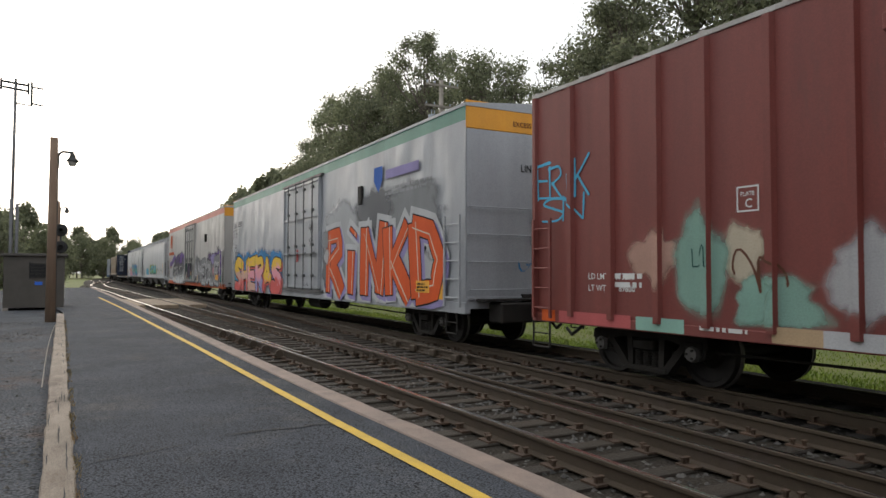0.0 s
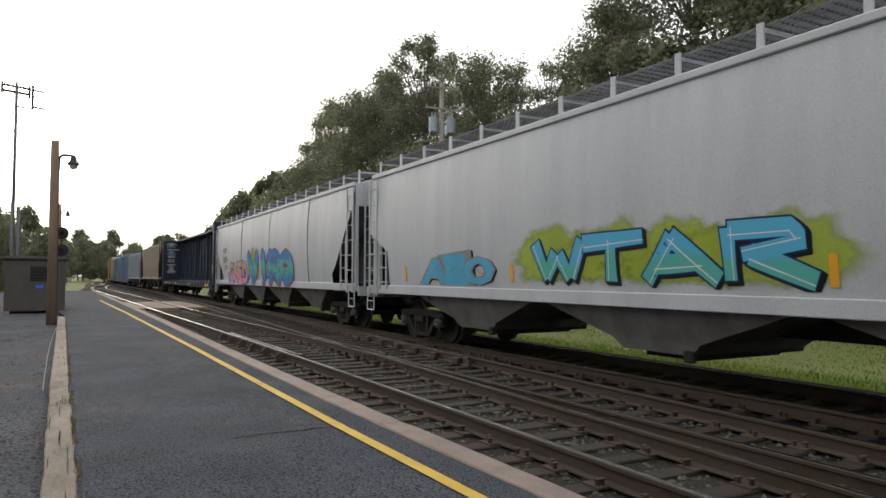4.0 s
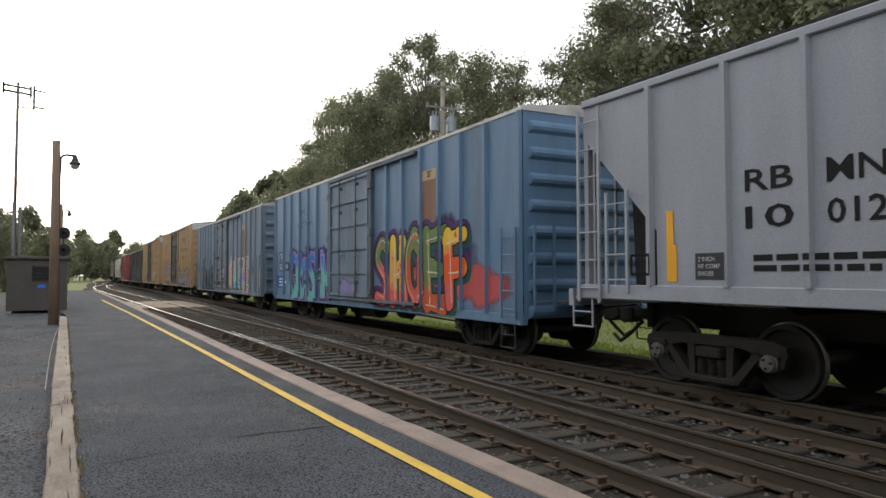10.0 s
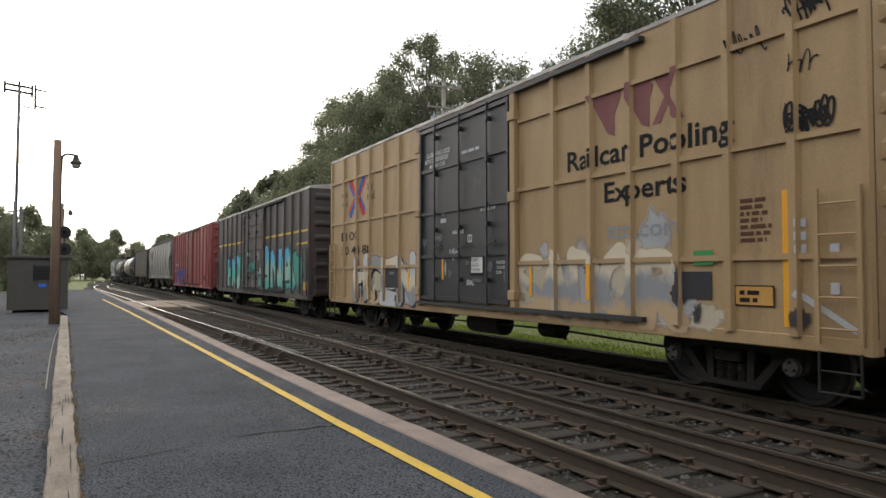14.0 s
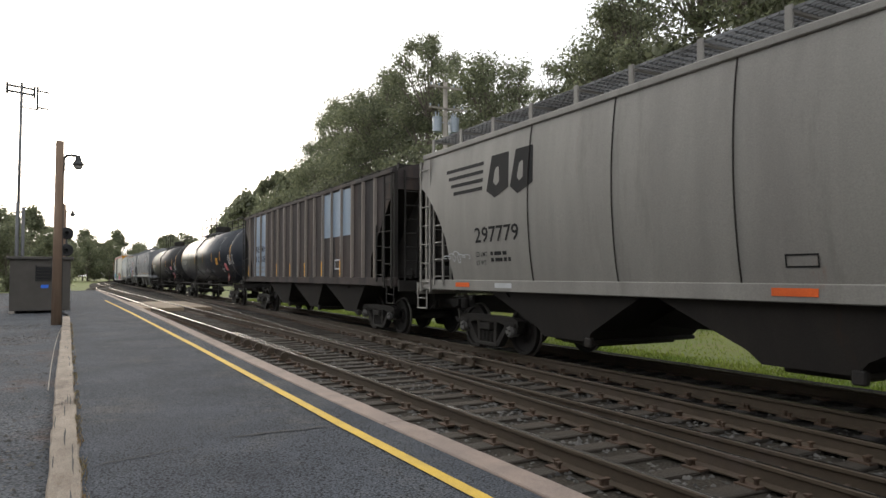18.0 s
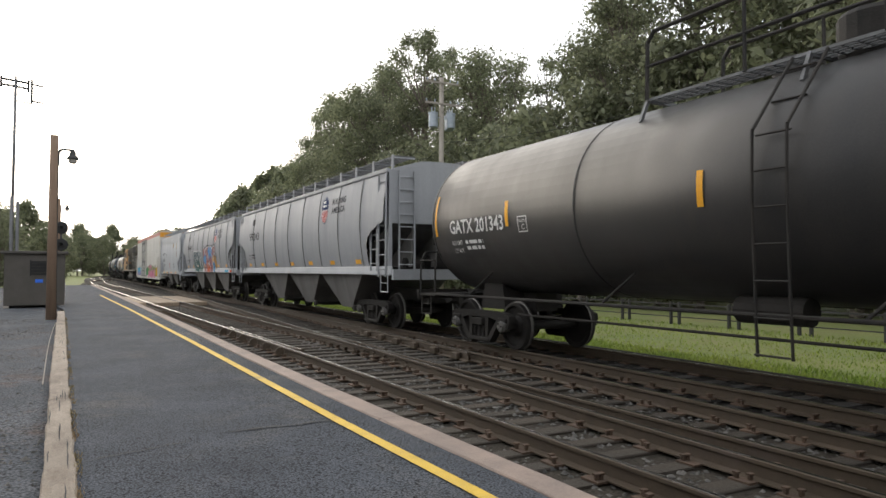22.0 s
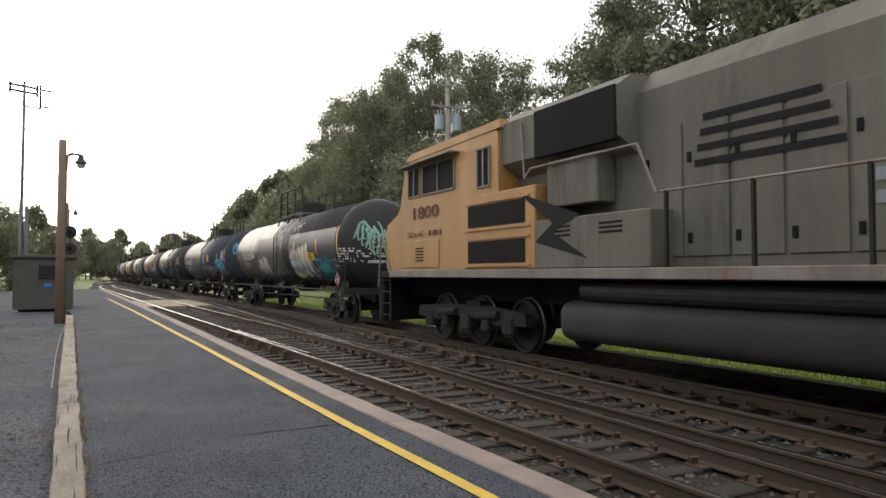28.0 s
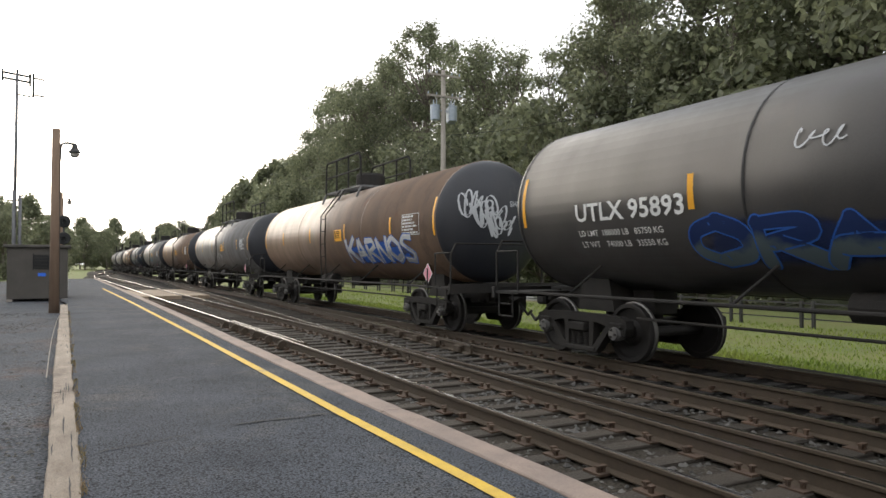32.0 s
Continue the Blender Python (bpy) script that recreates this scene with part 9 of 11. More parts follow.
    if not n_:
        piece(sd, c, "BEST", 219.5 - m, 214.9 - m, 0.74, 2.28, ("blue", "azure", "navy"), "white", None, None, None, ((0.1, 0.5, 0.25, 0.6, "coral"), (0.4, 0.8, 0.3, 0.5, "rose"), (0.8, 0.6, 0.25, 0.6, "coral")), 5, 0.27, False, "blue block letters with white borders on red", 0.035, 1.25)
        piece(sd, c, "SHORE", 211.0 - m, 205.4 - m, 0.74, 2.05, ("black", "navy", "azure", "azure"), "white", "black", "black", None, ((0.05, 0.55, 0.12, 0.5, "gold"), (0.3, 0.9, 0.25, 0.45, "gold"), (0.7, 0.9, 0.3, 0.45, "gold")), 9, 0.28, False, "black and blue block letters with white borders over yellow", 0.03, 1.25)
        blob(sd, c, 211.3 - m, 1.2, 0.4, 0.5, INK("yellow"), 3, 0.4, 0.004, z_low=0.88)
    else:
        for y_, z_, ry, rz, col in ((237.2, 1.35, 0.8, 0.45, "silver"), (236.2, 1.25, 0.9, 0.55, "cream"), (235.2, 1.1, 1.0, 0.55, "silver"), (234.5, 1.2, 0.6, 0.7, "silver"), (229.3, 1.3, 0.75, 0.6, "cream"), (228.2, 1.35, 0.8, 0.7, "silver"), (227.2, 1.45, 0.75, 0.75, "cream"), (226.4, 1.2, 0.5, 0.5, "silver"), (226.7, 2.0, 0.34, 0.5, "silver"), (229.2, 1.9, 0.14, 0.2, "silver"), (225.9, 1.0, 0.4, 0.22, "cream")):
            blob(sd, c, y_ - m, z_, ry, rz, INK(col), int(y_ * 10), 0.45, 0.0035 + 0.0001 * ((y_ * 10) % 9), z_low=0.76)
        piece(sd, c, "HCEN", 238.0 - m, 234.1 - m, 0.76, 1.98, [("silver", "cream", "grey"), ("grey", "silver", "tan"), ("cream", "grey", "silver"), ("silver", "cream", "grey")], "brown", None, "coal", None, (), 3, 0.30, True, "worn white letters with thin brown borders", 0.012, 1.3)
        piece(sd, c, "SADOR", 230.0 - m, 226.3 - m, 0.78, 1.9, [("cream", "grey", "tan")] * 5, "tan", None, None, None, (), 6, 0.30, True, "worn white letters, half scraped away", 0.012, 1.25)
        for y_, z_, ry, rz in ((237.4, 1.1, 0.10, 0.3), (236.4, 0.98, 0.12, 0.2), (235.1, 0.95, 0.2, 0.16), (234.0, 1.3, 0.1, 0.3), (233.95, 1.0, 0.1, 0.1), (226.3, 1.35, 0.25, 0.3), (226.0, 1.05, 0.1, 0.14), (228.05, 1.6, 0.14, 0.08), (227.2, 1.3, 0.08, 0.25)):
            blob(sd, c, y_ - m, z_, ry, rz, INK("coal"), int(y_ * 31), 0.7, 0.0125, "bare_patch")
        for y_ in (236.84, 234.45, 229.57, 228.0):
            panel(sd, c, y_ - m - 0.045, y_ - m + 0.045, 1.15, 1.68, M["stripe"], "reflector_strip", 0.016)
        panel(sd, c, 234.9 - m, 235.8 - m, 1.20, 1.68, INK("coal"), "notice_plate", 0.016)
        scribble(sd, c, 235.55 - m, 1.5, 0.3, 0.12, INK("silver"), 6, 0.015, 5, 0.021)
        for y_, z_, w, h, seed_, fat_, n2 in ((224.78, 4.15, 0.62, 0.5, 61, 0.035, 9), (225.52, 4.05, 0.55, 0.38, 62, 0.028, 8), (224.78, 3.0, 0.62, 0.45, 63, 0.05, 10), (224.75, 3.0, 0.55, 0.38, 67, 0.05, 10), (224.7, 3.6, 0.35, 0.4, 65, 0.025, 4)):
            scribble(sd, c, y_ - m, z_, w, h, INK("black"), seed_, fat_, n2)
        outline_shape(sd, c, [(224.42 - m + (0.16 if q % 2 else 0.06) * math.sin(q * math.pi / 5), 4.42 + (0.16 if q % 2 else 0.06) * math.cos(q * math.pi / 5)) for q in range(10)], INK("black"), "tag_star", 0.012)
        panel(sd, c, 225.73 - m, 226.03 - m, 1.64, 1.82, INK("green"), "sticker", 0.03)
        panel(sd, c, 225.77 - m, 226.30 - m, 1.22, 1.56, INK("coal"), "notice_plate", 0.018)
        for y0_, y1_, z0_, z1_ in ((226.06, 226.27, 1.35, 1.53), (225.80, 226.01, 1.35, 1.53), (225.80, 226.27, 1.24, 1.32)):
            frame_box(sd, c, y0_ - m, y1_ - m, z0_, z1_, 0.018, INK("silver"))
        panel(sd, c, 224.91 - m, 225.43 - m, 1.16, 1.40, INK("black"), "sign_rim", 0.016)
        panel(sd, c, 224.925 - m, 225.415 - m, 1.175, 1.385, INK("amber"), "warning_sign", 0.020)
        bars(sd, c, 225.36 - m, 1.34, 0.38, 0.05, 2, INK("black"), 7, lift=0.024)
        panel(sd, c, 224.70 - m, 224.80 - m, 0.95, 2.45, M["stripe"], "painted_strip", 0.014)
        bars(sd, c, 225.35 - m, 2.4, 0.42, 0.045, 7, INK("brown"), 17)
        for q in range(3):
            panel(sd, c, 224.52 - m, 224.62 - m, 1.75 + q * 0.14, 1.84 + q * 0.14, INK("silver"), "marking", 0.014)
        panel(sd, c, 224.16 - m, 224.26 - m, 1.72, 1.84, INK("silver"), "marking", 0.014)
        panel(sd, c, 224.16 - m, 224.26 - m, 1.32, 1.44, INK("silver"), "marking", 0.014)
        outline_shape(sd, c, [(224.62 - m, 1.36), (224.66 - m, 1.30), (224.0 - m, 0.92), (223.98 - m, 0.98)], INK("silver"), "paint_patch", 0.013)
        blob(sd, c, 224.6 - m, 1.05, 0.14, 0.16, INK("coal"), 5, 0.5, 0.012, "bare_patch", z_low=0.88)
    if not n_:
        stripes(sd, c, [S0 + 0.9 - m, S1 - 0.9 - m], 1.0, 1.6, 0.09)

# ==== car 12: dark box car, car 13: red box car ====
paint("box_dark", (0.075, 0.058, 0.055), (0.055, 0.05, 0.05), 0.65, rust=0.2, dirt=(0.12, 0.10, 0.09), dirt_amount=0.35)
c, sd, m = boxcar("dark brown box car with turquoise letters along its foot", 242.1, 258.4, 4.45, "box_dark", "galv_roof", [243.2, 244.2, 245.2, 246.3, 247.3, 252.6, 253.7, 254.8, 255.9, 257.0], (251.8, 248.3), "box_dark", "iron", door_ribs=5)
panel(sd, c, 242.3 - m, 258.2 - m, 2.98, 3.05, INK("gold"), "painted_stripe", 0.004, n=2)
panel(sd, c, 242.3 - m, 243.6 - m, 2.56, 2.62, INK("gold"), "painted_stripe", 0.006, n=2)
for k in range(6):
    blob(sd, c, 255.0 - 2.2 * k - m, 1.6, 1.5, 1.05, INK("teal" if k % 2 else "slate"), 33 + k, 0.3, 0.0035 + 0.0004 * k, z_low=0.86)
piece(sd, c, "HO", 255.9 - m, 252.8 - m, 0.80, 2.5, ("sky", "teal", "mint"), "slate", None, "coal", None, (), 5, 0.25, False, "faded turquoise block letters", 0.014, 1.2)
piece(sd, c, "BNA", 249.0 - m, 243.9 - m, 0.80, 2.55, ("sky", "mint", "teal"), "slate", None, "coal", None, (), 8, 0.25, False, "faded turquoise block letters", 0.014, 1.2)
dr = flat_side(1.58)
for k in range(14):
    rnd = random.Random(500 + k)
    blob(dr, c, rnd.uniform(248.6, 251.6) - m, rnd.uniform(1.0, 2.5), rnd.uniform(0.15, 0.45), rnd.uniform(0.12, 0.4), INK(("mint", "teal", "grey")[k % 3]), 520 + k, 0.6, 0.008 + 0.0004 * k, "paint_patch")
scribble(dr, c, 251.5 - m, 1.0, 2.9, 1.3, INK("coal"), 533, 0.05, 12, 0.016)
panel(sd, c, 242.3 - m, 242.9 - m, 1.0, 1.3, INK("amber"), "paint_patch", 0.009)
c, sd, m = boxcar("brick red box car with blue and violet graffiti and louvred door", 260.6, 276.9, 4.50, "box_red" if paint("box_red", (0.26, 0.055, 0.05), (0.20, 0.048, 0.045), 0.55, dirt=(0.13, 0.05, 0.045), dirt_amount=0.3) else "", "galv_roof", [276.2, 275.0, 273.8, 272.7, 271.6, 265.8, 264.6, 263.4, 262.2, 261.3], (270.4, 267.4), "box_red", "iron", door_ribs=14, rods=1, sill=0.72)
panel(sd, c, 270.7 - m, 275.4 - m, 0.88, 1.86, INK("lilac"), "graffiti_ground", 0.003, n=6)
piece(sd, c, "CRPE", 275.3 - m, 270.8 - m, 0.76, 1.88, [("blue", "blue", "lilac"), ("blue", "blue"), ("blue", "steel"), ("blue", "blue", "navy")], "lilac", None, "steel", None, (), 5, 0.33, False, "blue block letters on pale violet", 0.02, 1.2)
word(sd, c, "LRS", 276.3 - m, 2.55, 0.2, INK("white"))
word(sd, c, "22 64", 275.9 - m, 2.15, 0.2, INK("white"), 1.5)
bars(sd, c, 276.3 - m, 1.9, 0.6, 0.06, 2, INK("white"), 3)
plate_mark(sd, c, 273.6 - m, 2.25, INK("tan"))
bars(sd, c, 271.0 - m, 3.2, 1.2, 0.07, 2, INK("silver"), 4)
bars(sd, c, 271.3 - m, 2.6, 1.4, 0.07, 2, INK("silver"), 8)
for y in (267.8, 264.0, 269.8):
    panel(flat_side(1.54), c, y - m - 0.25, y - m + 0.25, 0.76, 0.88, M["stripe"], "reflector_strip", 0.004)
scribble(sd, c, 269.5 - m, 1.5, 2.0, 0.4, INK("rose"), 22, 0.03, 7, 0.08)
panel(sd, c, 262.4 - m, 263.0 - m, 1.2, 1.5, INK("black"), "marking", 0.006)

# ==== car 14: grey-tan covered hopper, car 15: dark hopper with blue patches ====
paint("hopper_tan", (0.225, 0.215, 0.195), (0.185, 0.175, 0.16), 0.6, rust=0.08, dirt=(0.13, 0.12, 0.105), dirt_amount=0.35, bump=0.04)
c, sd, m = hopper("dusty grey-tan covered hopper car with black striped emblem", 278.7, 296.6, 4.16, 1.42, "hopper_tan", "hopper_dark", (1.35, 3.5, 1.5, 0.45), 3, bulge=0.12, seams=[292.4, 290.3, 288.2, 286.0, 283.9, 281.9])
for k in range(4):
    z = 3.62 - k * 0.16
    panel(sd, c, 293.9 - m, 295.4 - m - 0.12 * k, z, z + 0.07, INK("black"), "emblem_stripe", 0.006)
for y0, y1 in ((293.75, 293.05), (292.95, 292.3)):
    outline_shape(sd, c, [(y0 - m, 3.1), (y0 - m - 0.12, 3.75), (y0 - m - 0.35, 3.75), (y1 - m + 0.25, 3.1), (y1 - m, 3.75), (y1 - m - 0.05, 3.1), (y1 - m + 0.4, 2.95)], INK("black"), "emblem_shape", 0.007)
word(sd, c, "297779", 294.2 - m, 2.15, 0.28, INK("black"), 1.5)
weights(sd, c, 294.2 - m, 1.88, INK("black"), 0.085)
scribble(sd, c, 295.6 - m, 1.75, 1.2, 0.3, INK("silver"), 41, 0.025, 7)
sl = flat_side(1.525)
for y, col in ((294.8, "orange"), (293.3, "silver"), (287.5, "orange"), (282.0, "silver")):
    panel(sl, c, y - m - 0.28, y - m + 0.28, 1.29, 1.38, INK(col), "sill_paint", 0.004)
frame_box(sd, c, 280.9 - m, 281.3 - m, 1.65, 1.9, 0.04, INK("black"))
frame_box(sd, c, 287.2 - m, 287.6 - m, 1.6, 1.75, 0.02, INK("black"))
paint("hopper_brown", (0.060, 0.046, 0.042), (0.034, 0.031, 0.032), 0.75, rust=0.3, rust_col=(0.085, 0.05, 0.034), dirt=(0.022, 0.022, 0.024), dirt_amount=0.45, bump=0.1, spec=0.2)
paint("post_pale", (0.25, 0.22, 0.19), (0.17, 0.145, 0.125), 0.75, rust=0.3)
c, sd, m = hopper("dark brown sooty hopper car with pale blue repainted panels", 298.3, 315.3, 4.12, 1.46, "hopper_brown", "hopper_dark", (1.5, 3.7, 2.0, 1.0), 3, [314.15, 313.05, 312.1, 311.1, 310.16, 309.3, 308.36, 307.42, 306.5, 305.6, 304.65, 303.77, 302.94, 302.05, 301.15, 300.3, 299.45], 0.0, "post_pale", "hopper_car", "iron", True, top_mat="iron", walk_h=0.15, span=10.9, shift=-1.0)
for y0, y1, z0 in ((311.1, 313.2, 1.5), (301.2, 303.75, 2.68)):
    panel(sd, c, y0 - m, y1 - m, z0, 4.02, M["patch_blue"], "paint_patch", 0.004, "pale blue repainted panel", 6)
for w_, y_, z_ in (("RB", 312.98, 2.5), ("MN", 312.02, 2.5), ("10", 312.98, 2.08), ("108", 312.02, 2.08)):
    word(sd, c, w_, y_ - m, z_, 0.25, INK("black"), 0.66, 0.012, 0.010)
bars(sd, c, 313.0 - m, 1.9, 1.8, 0.1, 2, INK("grey"), 5, lift=0.010)
for y in (314.15, 312.1, 309.3, 307.42, 305.6, 303.77, 302.05):
    panel(flat_side(1.552), c, y - m - 0.034, y - m + 0.034, 1.5, 1.95, M["stripe"], "reflector_strip", 0.004)
frame_box(sd, c, 302.1 - m, 302.7 - m, 1.7, 2.0, 0.04, INK("silver"))

# ==== cars 16 and 17: long black tank cars ====
paint("tank_black", (0.020, 0.024, 0.032), (0.028, 0.031, 0.039), 0.32, dirt=(0.04, 0.039, 0.038), dirt_amount=0.1, bump=0.02, spec=0.34, streak=0.5)
paint("tank_soot", (0.030, 0.030, 0.031), (0.040, 0.038, 0.037), 0.42, dirt=(0.05, 0.044, 0.037), dirt_amount=0.3, bump=0.06, spec=0.2, streak=0.4)
c, sd, m = tank("glossy black pressure tank car with white tags and yellow strips", 318.0, 337.3, 1.52, 2.62, "tank_black", 329.2, rings=(321.5, 325.5, 329.4, 333.5), long_platform=2.6)
tank_marks(sd, c, m, 318.0, 337.3, "TILX 307399", True, table=(319.35 - m, 2.08), sign=(322.92 - m, 2.13), diamond=(319.22 - m, 1.43, "red"), start=1.35, long=1.95, loads=("LD LMT  163600 LB   74200 KG", "LT WT    99400 LB   45100 KG"), spots=(330.36, 327.2, 324.07, 321.5))
panel(sd, c, 319.95 - m, 320.56 - m, 1.80, 2.16, INK("pink"), "gas_sign", 0.012)
for w_, z in (("LIQUEFIED", 2.03), ("PETROLEUM GAS", 1.92), ("NON-ODORIZED", 1.81)):
    word(sd, c, w_, 320.54 - m, z + 0.015, 0.08, INK("red"), 0.6, 0.01, 0.016)
panel(flat_side(1.455), c, 319.08 - m, 319.36 - m, 1.37, 1.49, INK("white"), "placard_band", 0.002)
word(flat_side(1.46), c, "1075", 319.345 - m, 1.385, 0.09, INK("black"), 0.25, 0.008, 0.004)
plate_mark(sd, c, 333.35 - m, 2.2, INK("white"), 0.28)
for k, (y0, y1, z0, z1) in enumerate(((331.2, 329.6, 1.58, 1.92), (329.05, 327.55, 1.58, 2.0), (327.15, 325.6, 1.6, 2.0), (325.3, 324.1, 1.56, 2.0))):
    scribble(sd, c, y0 - m, z0, y0 - y1, z1 - z0, INK("silver" if k < 3 else "steel"), 70 + k, 0.028, 9)
    scribble(sd, c, y0 - 0.2 - m, z0 + 0.05, (y0 - y1) * 0.7, (z1 - z0) * 0.8, INK("silver" if k < 3 else "steel"), 170 + k, 0.028, 6)
scribble(sd, c, 321.5 - m, 2.0, 0.62, 0.12, INK("steel"), 91, 0.018, 7)
scribble(sd, c, 322.3 - m, 1.66, 0.6, 0.26, INK("coal"), 92, 0.02, 9)
bars(sd, c, 321.6 - m, 1.91, 0.95, 0.028, 2, INK("silver"), 4)
bars(sd, c, 321.5 - m, 1.80, 0.45, 0.028, 2, INK("silver"), 14)
c, sd, m = tank("dull black pressure tank car with looping white tags", 339.8, 359.3, 1.50, 2.58, "tank_soot", 350.5, rings=(344, 349, 354), long_platform=2.6)
tank_marks(sd, c, m, 339.8, 359.3, "GATX 201343", True, table=(341.5 - m, 2.0), sign=None, diamond=(340.9 - m, 1.4, "red"), start=1.3, long=2.0)
plate_mark(sd, c, 355.55 - m, 2.2, INK("white"), 0.28)
wildstyle(sd, c, "CROSE", 349.0 - m, 345.6 - m, 1.55, 2.15, "coal", "black", "silver", None, None, "silver", 5, 0.22)
panel(sd, c, 343.2 - m, 344.2 - m, 2.0, 2.25, INK("pink"), "gas_sign", 0.012)
panel(sd, c, 343.2 - m, 344.2 - m, 1.6, 1.75, INK("pink"), "gas_sign", 0.012)
frame_box(sd, c, 342.0 - m, 342.9 - m, 1.6, 1.95, 0.03, INK("silver"))

# ==== cars 18, 19, 20: grey covered hoppers ====
paint("hopper_steel", (0.29, 0.297, 0.31), (0.245, 0.252, 0.264), 0.55, dirt=(0.22, 0.21, 0.20), dirt_amount=0.25, bump=0.04)
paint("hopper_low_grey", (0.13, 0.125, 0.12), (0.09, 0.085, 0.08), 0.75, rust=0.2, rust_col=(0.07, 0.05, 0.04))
for S0, S1, ids, n_, label in ((361.2, 377.7, "99243", 0, "grey curved-side covered hopper car with orange reflectors"), (379.2, 395.5, "99464", 1, "grey curved-side covered hopper car with outlined graffiti")):
    c, sd, m = hopper(label, S0, S1, 4.02, 1.62, "hopper_steel", "hopper_low_grey", (1.2, 2.75, 2.2, 0.5), 3, span=10.95, shift=-0.9, bulge=0.14, seams=[S0 + 1.55 + k * 1.74 for k in range(8)], sill_mat="hopper_pale")
    for k in range(7):
        y = S0 + 1.9 + k * (S1 - S0 - 3.8) / 6 - m
        panel(sd, c, y - 0.2, y + 0.2, 1.70, 1.82, M["stripe"], "reflector_strip", 0.006)
    word(sd, c, ids, S1 - 2.1 - m, 2.78, 0.30, INK("black"), 1.65, 0.012)
    bars(sd, c, S1 - 2.5 - m, 3.65, 0.6, 0.24, 1, INK("black"), 3)
    plate_mark(sd, c, S1 - 4.3 - m, 3.3, INK("grey"), 0.25)
    weights(sd, c, S1 - 1.9 - m, 2.12, INK("black"), 0.08)
    y = S0 + 4.5 - m
    for q, ink_, lift_ in ((1.0, "navy", 0.006), (0.95, "white", 0.0075)):
        rim = [(0.30, 3.66), (0.16, 3.69), (0.0, 3.78), (-0.16, 3.69), (-0.30, 3.66), (-0.32, 3.5), (-0.27, 3.34), (-0.31, 3.2), (-0.24, 3.05), (-0.1, 2.97), (0.0, 2.93), (0.1, 2.97), (0.24, 3.05), (0.31, 3.2), (0.27, 3.34), (0.32, 3.5)]
        outline_shape(sd, c, [(y + a_ * q, 3.35 + (b_ - 3.35) * q) for a_, b_ in rim], INK(ink_), "shield", lift_, "shield emblem in red, white and blue")
    outline_shape(sd, c, [(y + a_, b_) for a_, b_ in ((0.27, 3.63), (0.15, 3.66), (0.0, 3.74), (-0.15, 3.66), (-0.27, 3.63), (-0.29, 3.5), (-0.25, 3.36), (0.25, 3.36), (0.29, 3.5))], INK("navy"), "shield_top", 0.010)
    bars(sd, c, y + 0.18, 3.63, 0.38, 0.07, 2, INK("white"), 3, lift=0.013)
    for k, (za, zb) in enumerate(((3.12, 3.32), (3.03, 3.33), (2.99, 3.33), (2.97, 3.33), (2.99, 3.33), (3.03, 3.33), (3.12, 3.32))):
        panel(sd, c, y - 0.26 + k * 0.078, y - 0.26 + k * 0.078 + 0.042, za, zb, INK("red"), "shield_stripe", 0.010)
    word(sd, c, "BUILDING", y - 0.62, 3.46, 0.17, INK("coal"), 1.15)
    word(sd, c, "AMERICA", y - 0.62, 3.2, 0.17, INK("coal"), 1.1)
    if n_:
        piece(sd, c, "REKI", 390.95 - m, 387.9 - m, 1.43, 2.72, ("slate", "darkgreen"), "white", None, None, None, (), 4, 0.36, True, "dark green bubble letters with white borders", 0.03, 1.2)
        piece(sd, c, "HEWT", 387.4 - m, 383.9 - m, 1.43, 2.75, [("plum", "azure", "plum"), ("plum", "plum", "rust"), ("azure", "plum", "plum"), ("plum", "amber", "azure")], "white", "black", None, None, ((1.0, 0.4, 0.12, 0.35, "amber"),), 8, 0.38, True, "red-brown letters with white and black borders", 0.035, 1.22, dots="azure")
        scribble(sd, c, 384.0 - m, 1.9, 0.9, 0.7, INK("black"), 9, 0.025, 9)
        panel(flat_side(1.525), c, 380.6 - m, 381.5 - m, 1.44, 1.56, INK("sky"), "sill_paint", 0.004)
        panel(flat_side(1.525), c, 379.8 - m, 380.3 - m, 1.44, 1.56, INK("orange"), "sill_paint", 0.004)
paint("hopper_clean", (0.44, 0.455, 0.475), (0.38, 0.39, 0.41), 0.5, rust=0.12, rust_col=(0.26, 0.13, 0.07), dirt=(0.28, 0.27, 0.25), dirt_amount=0.15, bump=0.03)
c, sd, m = hopper("short light grey covered hopper car with rust blooms", 397.2, 409.0, 4.12, 1.46, "hopper_clean", "hopper_low_grey", (1.7, 2.7, 2.0, 0.8), 2, bulge=0.08)
for z in (3.66, 3.80, 3.94):
    bm = bmesh.new()
    soft_box(bm, -1.56, -1.46, -5.8, 5.8, z - 0.025, z + 0.025, 0.01)
    part("eave_corrugation", bm, M["hopper_clean"], c)
word(sd, c, "MWCX", 407.3 - m, 2.72, 0.20, INK("black"), 0.95, 0.012)
word(sd, c, "300274", 407.3 - m, 2.25, 0.22, INK("black"), 1.2, 0.012)
weights(sd, c, 407.2 - m, 1.95, INK("black"), 0.08)
plate_mark(sd, c, 405.5 - m, 2.55, INK("black"), 0.26)
sl = flat_side(1.525)
for y in (407.0, 405.0, 402.5, 400.0):
    panel(sl, c, y - m - 0.35, y - m + 0.35, 1.30, 1.42, M["stripe"], "reflector_strip", 0.004)
bars(sl, c, 404.4 - m, 1.40, 0.9, 0.09, 1, INK("black"), 4)
blob(sd, c, 399.5 - m, 3.3, 0.28, 0.33, INK("cream"), 3, 0.05, 0.006, "faded_disc")
blob(sd, c, 399.3 - m, 2.75, 0.14, 0.22, M["patch_rust"], 6, 0.5, 0.008, "rust_bloom")
